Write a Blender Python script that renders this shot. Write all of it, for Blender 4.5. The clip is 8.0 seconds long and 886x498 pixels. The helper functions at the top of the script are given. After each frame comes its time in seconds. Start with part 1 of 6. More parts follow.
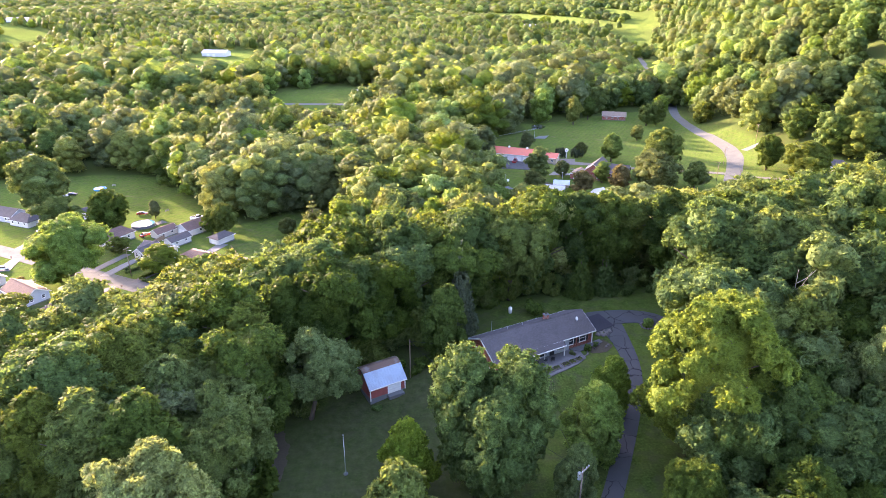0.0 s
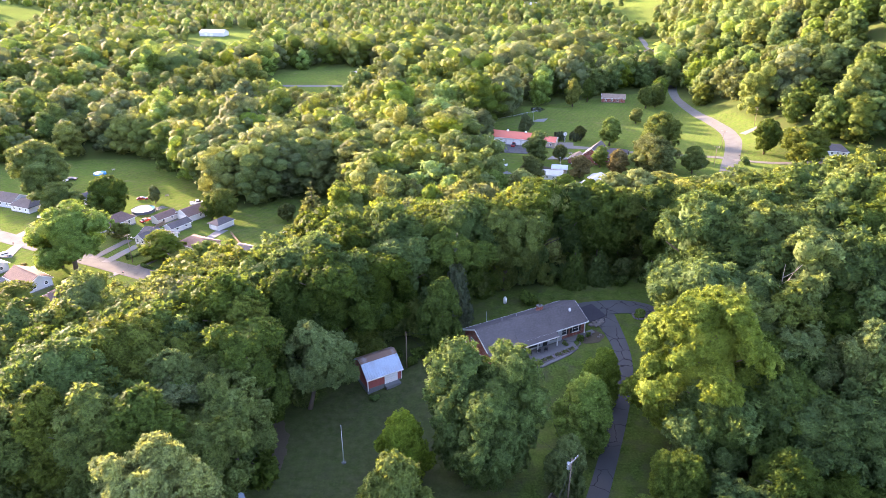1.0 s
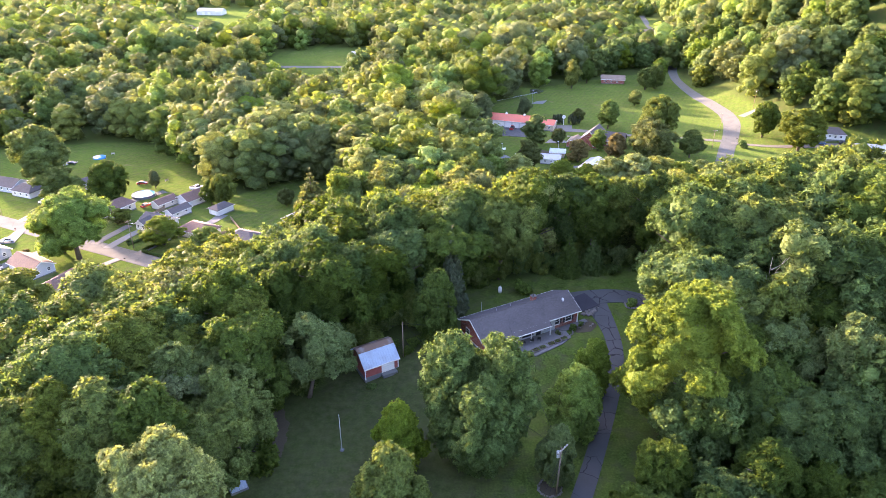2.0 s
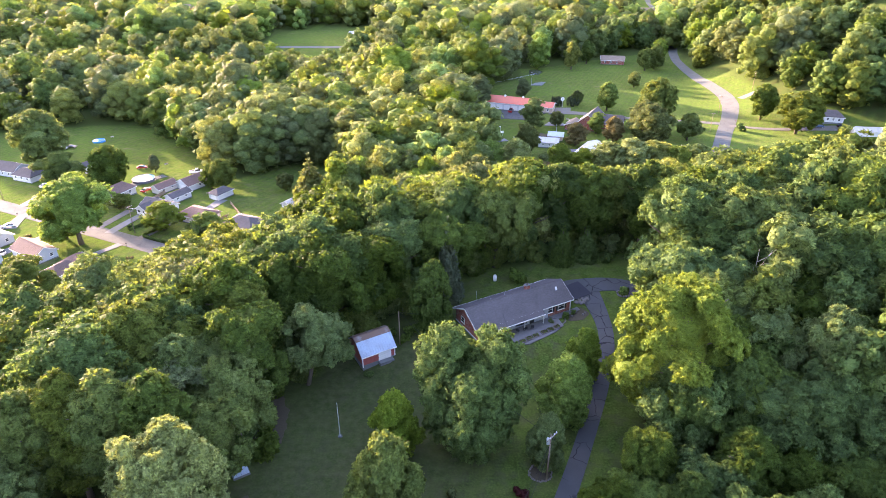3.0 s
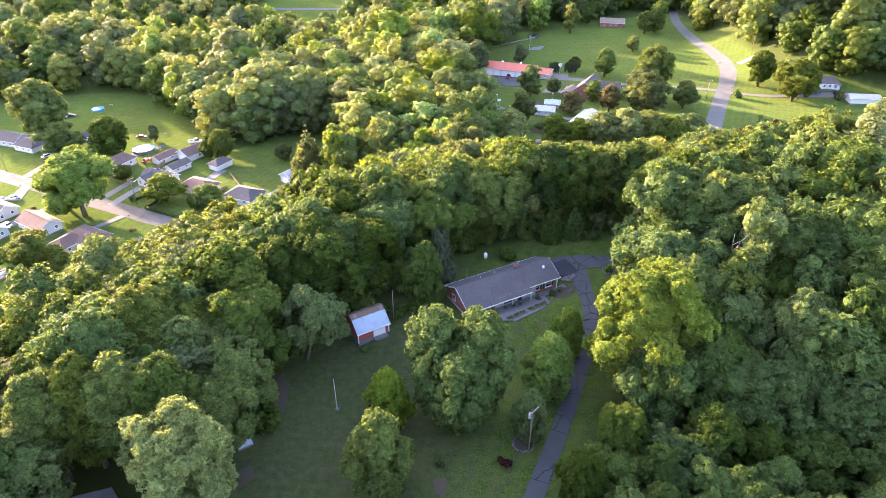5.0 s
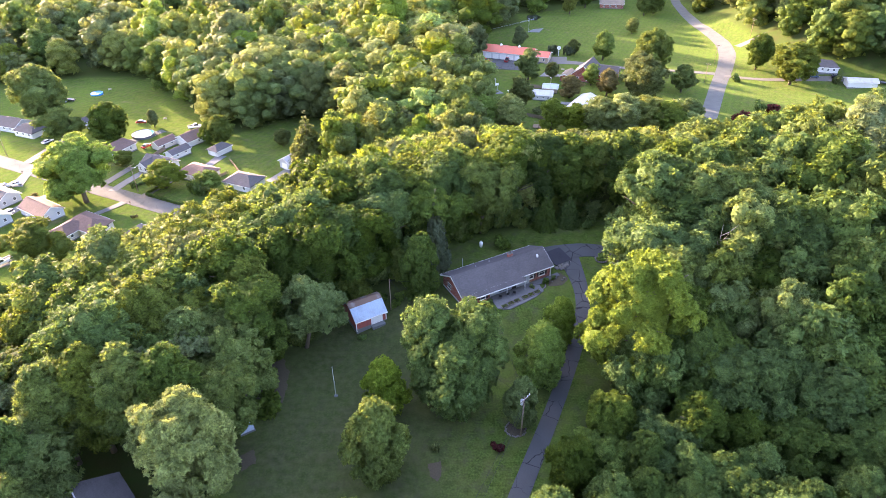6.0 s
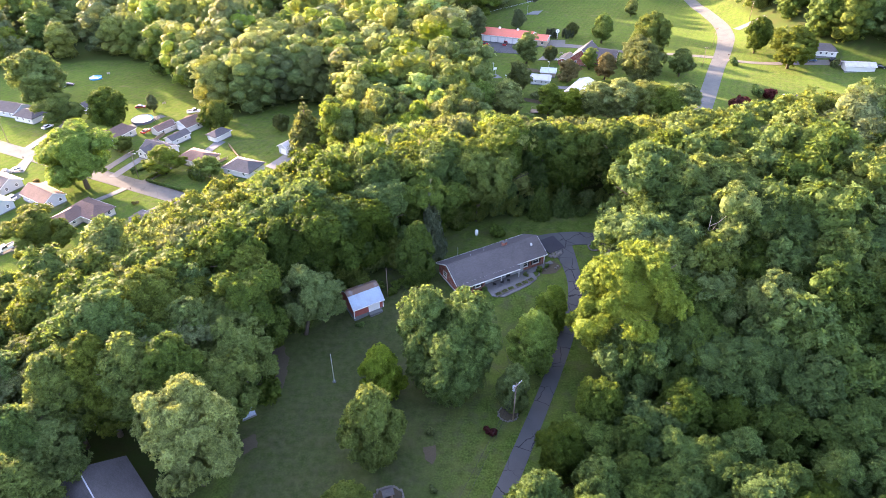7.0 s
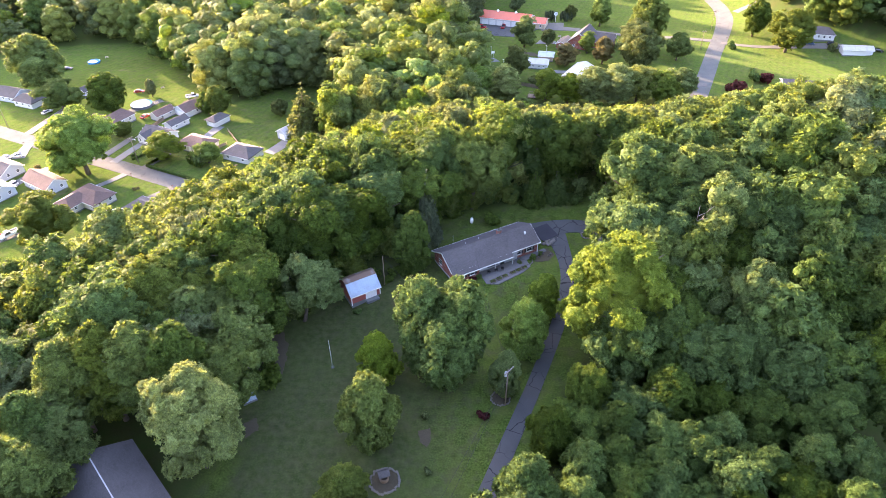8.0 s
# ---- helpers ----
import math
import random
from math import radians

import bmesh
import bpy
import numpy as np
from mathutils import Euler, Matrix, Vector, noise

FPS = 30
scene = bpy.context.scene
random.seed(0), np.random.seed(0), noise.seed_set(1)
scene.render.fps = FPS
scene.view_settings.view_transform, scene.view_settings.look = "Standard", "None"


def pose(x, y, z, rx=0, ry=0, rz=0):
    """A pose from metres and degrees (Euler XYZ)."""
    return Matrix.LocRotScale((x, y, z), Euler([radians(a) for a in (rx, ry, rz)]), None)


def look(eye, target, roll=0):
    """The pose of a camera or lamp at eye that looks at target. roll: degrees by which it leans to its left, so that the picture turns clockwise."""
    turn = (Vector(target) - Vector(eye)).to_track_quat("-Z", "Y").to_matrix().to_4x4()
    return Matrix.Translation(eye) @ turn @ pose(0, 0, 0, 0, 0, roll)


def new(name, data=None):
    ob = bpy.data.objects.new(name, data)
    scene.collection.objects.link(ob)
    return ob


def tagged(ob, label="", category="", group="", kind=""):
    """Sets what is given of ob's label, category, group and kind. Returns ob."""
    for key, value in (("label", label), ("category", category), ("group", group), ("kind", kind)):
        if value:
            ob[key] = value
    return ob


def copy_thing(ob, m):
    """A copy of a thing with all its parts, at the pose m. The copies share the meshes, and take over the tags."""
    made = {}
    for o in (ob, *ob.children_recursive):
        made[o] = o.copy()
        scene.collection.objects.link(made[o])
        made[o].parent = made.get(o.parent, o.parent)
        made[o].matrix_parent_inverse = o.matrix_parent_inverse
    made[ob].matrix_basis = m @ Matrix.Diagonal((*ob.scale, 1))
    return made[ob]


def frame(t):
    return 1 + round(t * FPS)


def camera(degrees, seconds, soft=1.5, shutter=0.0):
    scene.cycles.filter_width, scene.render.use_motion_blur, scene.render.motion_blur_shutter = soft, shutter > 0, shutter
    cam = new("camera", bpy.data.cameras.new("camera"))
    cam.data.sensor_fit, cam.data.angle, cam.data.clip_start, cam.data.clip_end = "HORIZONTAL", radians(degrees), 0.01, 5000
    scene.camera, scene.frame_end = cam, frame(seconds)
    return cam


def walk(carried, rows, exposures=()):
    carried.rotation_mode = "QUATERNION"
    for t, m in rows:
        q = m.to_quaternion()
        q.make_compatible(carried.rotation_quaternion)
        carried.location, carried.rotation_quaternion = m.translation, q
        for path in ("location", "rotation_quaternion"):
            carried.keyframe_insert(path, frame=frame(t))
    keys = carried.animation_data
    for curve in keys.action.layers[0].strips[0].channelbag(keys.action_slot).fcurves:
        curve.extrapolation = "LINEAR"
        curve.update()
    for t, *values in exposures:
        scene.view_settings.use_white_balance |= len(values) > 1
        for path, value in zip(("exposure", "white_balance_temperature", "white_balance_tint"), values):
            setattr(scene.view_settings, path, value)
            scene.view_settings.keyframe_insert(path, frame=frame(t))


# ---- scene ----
cam = camera(68.0, 8.0, soft=0.45)
METRES, EYE, TILT, LEAN, TURN = 27.0, 64.0, -23.0, 0.0, 0.0
ROWS = [
    (0.0, 0.0, 0.0, 0.0, -0.0, 0.0, 0.0),
    (0.5, 0.0148, -0.0392, 0.0437, 0.0, -0.89, 0.01),
    (1.0, 0.0295, -0.0784, 0.0881, 0.02, -1.8, 0.02),
    (1.5, 0.0445, -0.1179, 0.1324, 0.03, -2.72, 0.05),
    (3.0, 0.0942, -0.2411, 0.263, 0.08, -5.53, 0.14),
    (3.5, 0.1108, -0.2831, 0.3058, 0.09, -6.45, 0.17),
    (4.0, 0.1274, -0.3252, 0.3484, 0.11, -7.35, 0.2),
    (4.5, 0.1444, -0.3678, 0.3911, 0.14, -8.23, 0.23),
    (6.0, 0.1934, -0.4984, 0.5189, 0.17, -10.84, 0.33),
    (6.5, 0.21, -0.5426, 0.5604, 0.18, -11.7, 0.35),
    (7.0, 0.2271, -0.5878, 0.6009, 0.18, -12.55, 0.37),
    (7.5, 0.2448, -0.6343, 0.6419, 0.19, -13.41, 0.38),
    (8.0, 0.2623, -0.6804, 0.6831, 0.17, -14.26, 0.4),
]
walk(cam, [(t, pose(0, 0, EYE, TILT, LEAN, TURN) @ pose(METRES * x, METRES * y, METRES * z, 90 + pitch, roll, yaw)) for t, x, y, z, yaw, pitch, roll in ROWS],
     exposures=[(0.0, 3.64, 6200, 43), (8.0, 3.87, 6430, 39)])

# ---- light: a low evening sun ahead and to one side, under a clear sky ----
SUN_AZIMUTH, SUN_HEIGHT = -47.0, 9.6
world = bpy.data.worlds.new("sky")
scene.world = world
world.use_nodes = True
wn = world.node_tree
sky = wn.nodes.new("ShaderNodeTexSky")
sky.sky_type = "NISHITA"
sky.sun_disc = False
sky.sun_elevation, sky.sun_rotation = radians(SUN_HEIGHT), radians(SUN_AZIMUTH)
sky.air_density, sky.dust_density = 1.0, 2.0
background = wn.nodes["Background"]
background.inputs["Strength"].default_value = 0.15
wn.links.new(sky.outputs[0], background.inputs["Color"])
sun = new("sun", bpy.data.lights.new("sun", "SUN"))
sun.data.energy, sun.data.angle, sun.data.color = 3.3, radians(1.2), (1.0, 0.79, 0.50)
_a, _h = radians(SUN_AZIMUTH), radians(SUN_HEIGHT)
TO_SUN = Vector((math.sin(_a) * math.cos(_h), math.cos(_a) * math.cos(_h), math.sin(_h)))
sun.matrix_world = look(TO_SUN * 300, (0, 0, 0))


# ---- materials ----
def rgb(c):
    return (*c, 1.0)


class Nodes:
    """A short way to wire a node material."""

    def __init__(self, name):
        self.mat = bpy.data.materials.new(name)
        self.mat.use_nodes = True
        self.tree = self.mat.node_tree
        self.bsdf = self.tree.nodes["Principled BSDF"]
        self.out = self.tree.nodes["Material Output"]

    def add(self, kind):
        return self.tree.nodes.new(kind)

    def attribute(self, name):
        node = self.add("ShaderNodeAttribute")
        node.attribute_name = name
        return node.outputs["Fac"]

    def link(self, a, b):
        self.tree.links.new(a, b)

    def coords(self):
        return self.add("ShaderNodeTexCoord").outputs["Object"]

    def noise(self, scale, detail=4.0, vector=None, stretch=None):
        vector = vector or self.coords()
        if stretch:
            m = self.add("ShaderNodeMapping")
            m.inputs["Scale"].default_value = stretch
            self.link(vector, m.inputs["Vector"])
            vector = m.outputs[0]
        n = self.add("ShaderNodeTexNoise")
        n.inputs["Scale"].default_value, n.inputs["Detail"].default_value = scale, detail
        self.link(vector, n.inputs["Vector"])
        return n.outputs["Fac"]

    def ramp(self, fac, stops):
        r = self.add("ShaderNodeValToRGB")
        while len(r.color_ramp.elements) < len(stops):
            r.color_ramp.elements.new(0.5)
        for e, (p, c) in zip(r.color_ramp.elements, stops):
            e.position, e.color = p, rgb(c)
        self.link(fac, r.inputs[0])
        return r.outputs[0]

    def mix(self, fac, a, b, how="MIX"):
        m = self.add("ShaderNodeMix")
        m.data_type, m.blend_type = "RGBA", how
        for socket, v in ((m.inputs[0], fac), (m.inputs[6], a), (m.inputs[7], b)):
            if isinstance(v, (int, float)):
                socket.default_value = v
            elif isinstance(v, tuple):
                socket.default_value = rgb(v)
            else:
                self.link(v, socket)
        return m.outputs[2]

    def scale(self, value, lo, hi):
        m = self.add("ShaderNodeMapRange")
        m.inputs[3].default_value, m.inputs[4].default_value = lo, hi
        self.link(value, m.inputs[0])
        return m.outputs[0]

    def bump(self, height, strength, distance):
        b = self.add("ShaderNodeBump")
        b.inputs["Strength"].default_value, b.inputs["Distance"].default_value = strength, distance
        self.link(height, b.inputs["Height"])
        self.link(b.outputs[0], self.bsdf.inputs["Normal"])

    def finish(self, colour, rough=0.8, metal=0.0, spec=0.3):
        if isinstance(colour, tuple):
            self.bsdf.inputs["Base Color"].default_value = rgb(colour)
        else:
            self.link(colour, self.bsdf.inputs["Base Color"])
        self.bsdf.inputs["Roughness"].default_value = rough
        self.bsdf.inputs["Metallic"].default_value = metal
        self.bsdf.inputs["Specular IOR Level"].default_value = spec
        return self.mat


def leaf_material(name, dark, light, by_attribute, passing=0.40, clump=0.55, leafy=6.5, mass=1.7, relief=0.55, cut_at=0.72):
    """Leaves: tint by tree, by bough and by tuft; tufts tilt and leave gaps, and light passes through."""
    n = Nodes(name)
    if by_attribute:
        tree = n.attribute("tint")
    else:
        tree = n.add("ShaderNodeObjectInfo").outputs["Random"]
    geometry = n.add("ShaderNodeNewGeometry")
    co = n.coords()
    tuft = n.add("ShaderNodeTexVoronoi")
    tuft.inputs["Scale"].default_value = leafy
    n.link(co, tuft.inputs["Vector"])
    c = n.mix(n.scale(n.noise(clump, 3.0, co), -0.3, 1.3), dark, light)
    hue = n.add("ShaderNodeHueSaturation")
    n.link(c, hue.inputs["Color"])
    n.link(n.scale(tree, 0.488, 0.514), hue.inputs["Hue"])
    n.link(n.scale(tree, 1.1, 0.85), hue.inputs["Saturation"])
    split = n.add("ShaderNodeSeparateColor")
    n.link(tuft.outputs["Color"], split.inputs[0])
    value = n.scale(tree, 0.86, 1.14)
    for fac, lo, hi in ((geometry.outputs["Random Per Island"], 0.80, 1.20), (split.outputs[0], 0.70, 1.24)):
        times = n.add("ShaderNodeMath")
        times.operation = "MULTIPLY"
        n.link(value, times.inputs[0])
        n.link(n.scale(fac, lo, hi), times.inputs[1])
        value = times.outputs[0]
    n.link(value, hue.inputs["Value"])
    # each tuft of leaves faces its own way
    centred = n.add("ShaderNodeVectorMath")
    centred.operation = "SUBTRACT"
    n.link(tuft.outputs["Color"], centred.inputs[0])
    centred.inputs[1].default_value = (0.5, 0.5, 0.36)
    tilt = n.add("ShaderNodeVectorMath")
    tilt.operation = "MULTIPLY_ADD"
    n.link(centred.outputs[0], tilt.inputs[0])
    tilt.inputs[1].default_value = (1.05, 1.05, 1.0)
    # boughs stand out from one another
    swell = n.add("ShaderNodeTexNoise")
    swell.inputs["Scale"].default_value, swell.inputs["Detail"].default_value = mass, 2.0
    n.link(co, swell.inputs["Vector"])
    level = n.add("ShaderNodeVectorMath")
    level.operation = "SUBTRACT"
    n.link(swell.outputs["Color"], level.inputs[0])
    level.inputs[1].default_value = (0.5, 0.5, 0.48)
    lean = n.add("ShaderNodeVectorMath")
    lean.operation = "MULTIPLY_ADD"
    n.link(level.outputs[0], lean.inputs[0])
    lean.inputs[1].default_value = (2.4 * relief, 2.4 * relief, 2.4 * relief)
    n.link(geometry.outputs["Normal"], lean.inputs[2])
    n.link(lean.outputs[0], tilt.inputs[2])
    unit = n.add("ShaderNodeVectorMath")
    unit.operation = "NORMALIZE"
    n.link(tilt.outputs[0], unit.inputs[0])
    n.link(unit.outputs[0], n.bsdf.inputs["Normal"])
    n.finish(hue.outputs[0], 0.7, 0.0, 0.05)
    glow = n.add("ShaderNodeBsdfTranslucent")
    n.link(unit.outputs[0], glow.inputs["Normal"])
    n.link(n.mix(1.0, hue.outputs[0], (1.8, 1.55, 0.8), "MULTIPLY"), glow.inputs["Color"])
    m = n.add("ShaderNodeMixShader")
    m.inputs[0].default_value = passing
    n.link(n.bsdf.outputs[0], m.inputs[1])
    n.link(glow.outputs[0], m.inputs[2])
    # gaps between the tufts
    gaps = n.add("ShaderNodeMath")
    gaps.operation, gaps.inputs[1].default_value = "LESS_THAN", cut_at
    n.link(tuft.outputs["Distance"], gaps.inputs[0])
    clear = n.add("ShaderNodeBsdfTransparent")
    cut = n.add("ShaderNodeMixShader")
    n.link(gaps.outputs[0], cut.inputs[0])
    n.link(clear.outputs[0], cut.inputs[1])
    n.link(m.outputs[0], cut.inputs[2])
    n.link(cut.outputs[0], n.out.inputs["Surface"])
    return n.mat


def plain(name, colour, rough=0.7, metal=0.0, grain=6.0, vary=0.18, bump=0.0, spec=0.3):
    """Paint, metal or stone with grain at two scales."""
    n = Nodes(name)
    fine, broad = n.noise(grain, 5.0), n.noise(grain * 0.12, 3.0)
    c = n.mix(fine, tuple(v * (1 - vary) for v in colour), tuple(min(0.95, v * (1 + vary)) for v in colour))
    c = n.mix(n.scale(broad, -0.1, 0.6), c, tuple(v * 0.72 for v in colour))
    if bump:
        n.bump(fine, bump, 0.02)
    return n.finish(c, rough, metal, spec)


def shingle_material(name, colour):
    n = Nodes(name)
    streak, broad = n.noise(1.2, 5.0, stretch=(0.4, 2.0, 2.0)), n.noise(0.35, 3.0)
    brick = n.add("ShaderNodeTexBrick")
    brick.inputs["Scale"].default_value = 1.0
    brick.inputs["Brick Width"].default_value, brick.inputs["Row Height"].default_value = 0.33, 0.15
    brick.inputs["Mortar Size"].default_value = 0.006
    brick.inputs["Color1"].default_value = rgb(tuple(v * 0.85 for v in colour))
    brick.inputs["Color2"].default_value = rgb(tuple(v * 1.15 for v in colour))
    brick.inputs["Mortar"].default_value = rgb(tuple(v * 0.5 for v in colour))
    n.link(n.coords(), brick.inputs["Vector"])
    c = n.mix(n.scale(streak, -0.2, 0.7), brick.outputs["Color"], tuple(v * 0.7 for v in colour))
    c = n.mix(n.scale(broad, -0.3, 0.6), c, tuple(min(0.9, v * 1.35) for v in colour))
    return n.finish(c, 0.85, 0.0, 0.25)


def brick_material(name, colour):
    n = Nodes(name)
    brick = n.add("ShaderNodeTexBrick")
    brick.inputs["Scale"].default_value = 1.0
    brick.inputs["Brick Width"].default_value, brick.inputs["Row Height"].default_value = 0.22, 0.075
    brick.inputs["Mortar Size"].default_value = 0.008
    brick.inputs["Color1"].default_value = rgb(colour)
    brick.inputs["Color2"].default_value = rgb(tuple(v * 0.6 for v in colour))
    brick.inputs["Mortar"].default_value = (0.35, 0.31, 0.27, 1)
    m = n.add("ShaderNodeMapping")
    m.inputs["Rotation"].default_value = (radians(90), 0, 0)
    n.link(n.coords(), m.inputs["Vector"])
    n.link(m.outputs[0], brick.inputs["Vector"])
    c = n.mix(n.scale(n.noise(0.8), -0.2, 0.6), brick.outputs["Color"], tuple(v * 0.6 for v in colour))
    return n.finish(c, 0.85)


def grass_material():
    """Mown grass with worn and lush patches, a yard lawn darkened for shade, and leaf litter where the woods stand."""
    n = Nodes("grass")
    co = n.coords()
    broad, mid, fine = n.noise(0.035, 4.0, co), n.noise(0.3, 5.0, co), n.noise(3.0, 6.0, co)
    mow = n.add("ShaderNodeTexWave")
    mow.wave_type, mow.bands_direction = "BANDS", "X"
    mow.inputs["Scale"].default_value, mow.inputs["Distortion"].default_value = 0.11, 0.6
    turn = n.add("ShaderNodeMapping")
    turn.inputs["Rotation"].default_value = (0, 0, radians(24))
    n.link(co, turn.inputs["Vector"])
    n.link(turn.outputs[0], mow.inputs["Vector"])
    blades = n.ramp(fine, [(0.30, (0.030, 0.054, 0.012)), (0.52, (0.054, 0.090, 0.019)), (0.70, (0.086, 0.130, 0.026))])
    dark = n.ramp(n.noise(0.75, 5.0, co), [(0.34, (0.66, 0.66, 0.66)), (0.6, (1, 1, 1))])
    c = n.mix(1.0, blades, dark, "MULTIPLY")
    c = n.mix(n.scale(mow.outputs["Fac"], 0.0, 0.13), c, (0.118, 0.152, 0.026))
    dry = n.ramp(mid, [(0.45, (0, 0, 0)), (0.70, (1, 1, 1))])
    c = n.mix(n.mix(0.5, (0, 0, 0), dry), c, (0.096, 0.098, 0.032))
    c = n.mix(n.scale(broad, -0.6, 0.9), c, (0.078, 0.130, 0.021))
    worn = n.ramp(n.noise(0.11, 6.0, co), [(0.66, (0, 0, 0)), (0.76, (1, 1, 1))])
    c = n.mix(n.mix(0.5, (0, 0, 0), worn), c, (0.13, 0.105, 0.07))
    thin = n.ramp(n.noise(0.42, 7.0, co), [(0.50, (0, 0, 0)), (0.68, (1, 1, 1))])
    c = n.mix(n.mix(0.5, (0, 0, 0), thin), c, (0.066, 0.062, 0.038))
    litter = n.mix(fine, (0.030, 0.030, 0.014), (0.065, 0.058, 0.028))
    litter = n.mix(n.scale(mid, -0.2, 1.3), litter, (0.032, 0.060, 0.014))
    # yard lawn: brown patches, and a darker tone that stands for its shade
    bare = n.mix(n.ramp(n.noise(0.9, 8.0, co), [(0.36, (0, 0, 0)), (0.66, (1, 1, 1))]), (0.022, 0.030, 0.013), (0.074, 0.064, 0.040))
    bare = n.mix(n.scale(n.noise(0.16, 4.0, co), 0.0, 1.0), bare, (0.042, 0.053, 0.022))
    c = n.mix(n.attribute("thin"), c, bare)
    wood = n.attribute("litter")
    c = n.mix(wood, c, litter)
    n.bump(fine, 0.7, 0.06)
    n.bsdf.inputs["Sheen Weight"].default_value = 0.10
    n.bsdf.inputs["Sheen Roughness"].default_value = 0.45
    n.bsdf.inputs["Sheen Tint"].default_value = (0.42, 0.62, 0.14, 1)
    return n.finish(c, 0.95, 0.0, 0.0)


def asphalt_material(name, base, cracks, scale=0.33):
    """Old asphalt: stone grain, patches and dark sealed cracks."""
    n = Nodes(name)
    co = n.coords()
    fine, broad = n.noise(18.0, 4.0, co), n.noise(0.25, 4.0, co)
    c = n.mix(fine, tuple(v * 0.75 for v in base), tuple(v * 1.25 for v in base))
    c = n.mix(n.scale(broad, -0.2, 0.8), c, tuple(v * 1.5 for v in base))
    warp = n.add("ShaderNodeVectorMath")
    warp.operation = "ADD"
    wob = n.add("ShaderNodeTexNoise")
    wob.inputs["Scale"].default_value = 0.7
    wob.inputs["Detail"].default_value = 6.0
    n.link(co, wob.inputs["Vector"])
    n.link(co, warp.inputs[0])
    n.link(wob.outputs["Color"], warp.inputs[1])
    v = n.add("ShaderNodeTexVoronoi")
    v.feature = "DISTANCE_TO_EDGE"
    v.inputs["Scale"].default_value = scale
    n.link(warp.outputs[0], v.inputs["Vector"])
    seam = n.ramp(v.outputs["Distance"], [(0.0, (1, 1, 1)), (0.010, (1, 1, 1)), (0.022, (0, 0, 0))])
    some = n.ramp(n.noise(0.16, 3.0, co), [(0.42, (0, 0, 0)), (0.55, (1, 1, 1))])
    c = n.mix(n.mix(cracks, (0, 0, 0), n.mix(1.0, seam, some, "MULTIPLY")), c, (0.012, 0.012, 0.014))
    n.bump(fine, 0.3, 0.01)
    return n.finish(c, 0.95, 0.0, 0.08)


def metal_roof_material(name, colour, rust, rib=0.25):
    n = Nodes(name)
    co = n.coords()
    broad, fine = n.noise(0.5, 5.0, co), n.noise(5.0, 4.0, co, stretch=(1, 0.2, 1))
    c = n.mix(fine, tuple(v * 0.85 for v in colour), tuple(min(0.9, v * 1.12) for v in colour))
    spots = n.ramp(broad, [(0.5 - 0.4 * rust, (0, 0, 0)), (0.72 - 0.3 * rust, (1, 1, 1))])
    c = n.mix(n.mix(min(1.0, 0.15 + rust), (0, 0, 0), spots), c, (0.16, 0.085, 0.045))
    return n.finish(c, 0.5, 0.15, 0.4)


GRASS = grass_material()
DRIVE = asphalt_material("driveway_asphalt", (0.064, 0.066, 0.065), 0.75, 0.3)
PAD = asphalt_material("new_asphalt", (0.040, 0.040, 0.045), 0.1, 0.3)
STREET = asphalt_material("street_asphalt", (0.092, 0.096, 0.088), 0.2, 0.2)
GRAVEL = plain("gravel", (0.130, 0.122, 0.108), 0.95, 0, 3.0, 0.35, 0.4)
CONCRETE = plain("concrete", (0.132, 0.138, 0.138), 0.9, 0, 4.0, 0.2, 0.2)
PATIO = plain("patio_concrete", (0.135, 0.130, 0.125), 0.9, 0, 3.0, 0.25, 0.2)
STONE = plain("pale_stone", (0.15, 0.135, 0.12), 0.9, 0, 5.0, 0.3, 0.3)
SOIL = plain("bare_soil", (0.068, 0.056, 0.034), 0.95, 0, 4.0, 0.35, 0.4)
BARK = plain("bark", (0.12, 0.095, 0.07), 0.95, 0, 5.0, 0.4, 0.6)
DEADWOOD = plain("dead_wood", (0.33, 0.29, 0.24), 0.9, 0, 5.0, 0.3)
POLE_WOOD = plain("pole_wood", (0.22, 0.165, 0.115), 0.9, 0, 6.0, 0.3)
WHITE = plain("white_paint", (0.76, 0.75, 0.71), 0.6, 0, 3.0, 0.06)
SIDING_WHITE = plain("white_siding", (0.58, 0.58, 0.56), 0.65, 0, 2.0, 0.06)
SIDING_GREY = plain("grey_siding", (0.42, 0.45, 0.47), 0.65, 0, 2.0, 0.08)
SIDING_CREAM = plain("cream_siding", (0.54, 0.50, 0.42), 0.65, 0, 2.0, 0.08)
SIDING_TAN = plain("tan_siding", (0.46, 0.37, 0.27), 0.65, 0, 2.0, 0.1)
RED_PAINT = plain("weathered_red_paint", (0.32, 0.085, 0.068), 0.75, 0, 2.5, 0.3)
BRICK = brick_material("red_brick", (0.34, 0.085, 0.055))
ROOF_GREY = shingle_material("grey_shingle", (0.090, 0.082, 0.080))
ROOF_DARK = shingle_material("dark_shingle", (0.086, 0.080, 0.079))
ROOF_BROWN = shingle_material("brown_shingle", (0.142, 0.092, 0.074))
ROOF_TAN = shingle_material("tan_shingle", (0.22, 0.165, 0.12))
METAL_BLUE = metal_roof_material("blue_grey_metal", (0.33, 0.41, 0.48), 0.1)
METAL_RUST = metal_roof_material("rusted_metal", (0.36, 0.37, 0.38), 0.75)
METAL_RED = metal_roof_material("red_metal", (0.494, 0.122, 0.068), 0.05)
METAL_PALE = metal_roof_material("pale_metal", (0.42, 0.43, 0.44), 0.1)
STEEL = plain("galvanised_steel", (0.55, 0.56, 0.57), 0.4, 0.6, 5.0, 0.15)
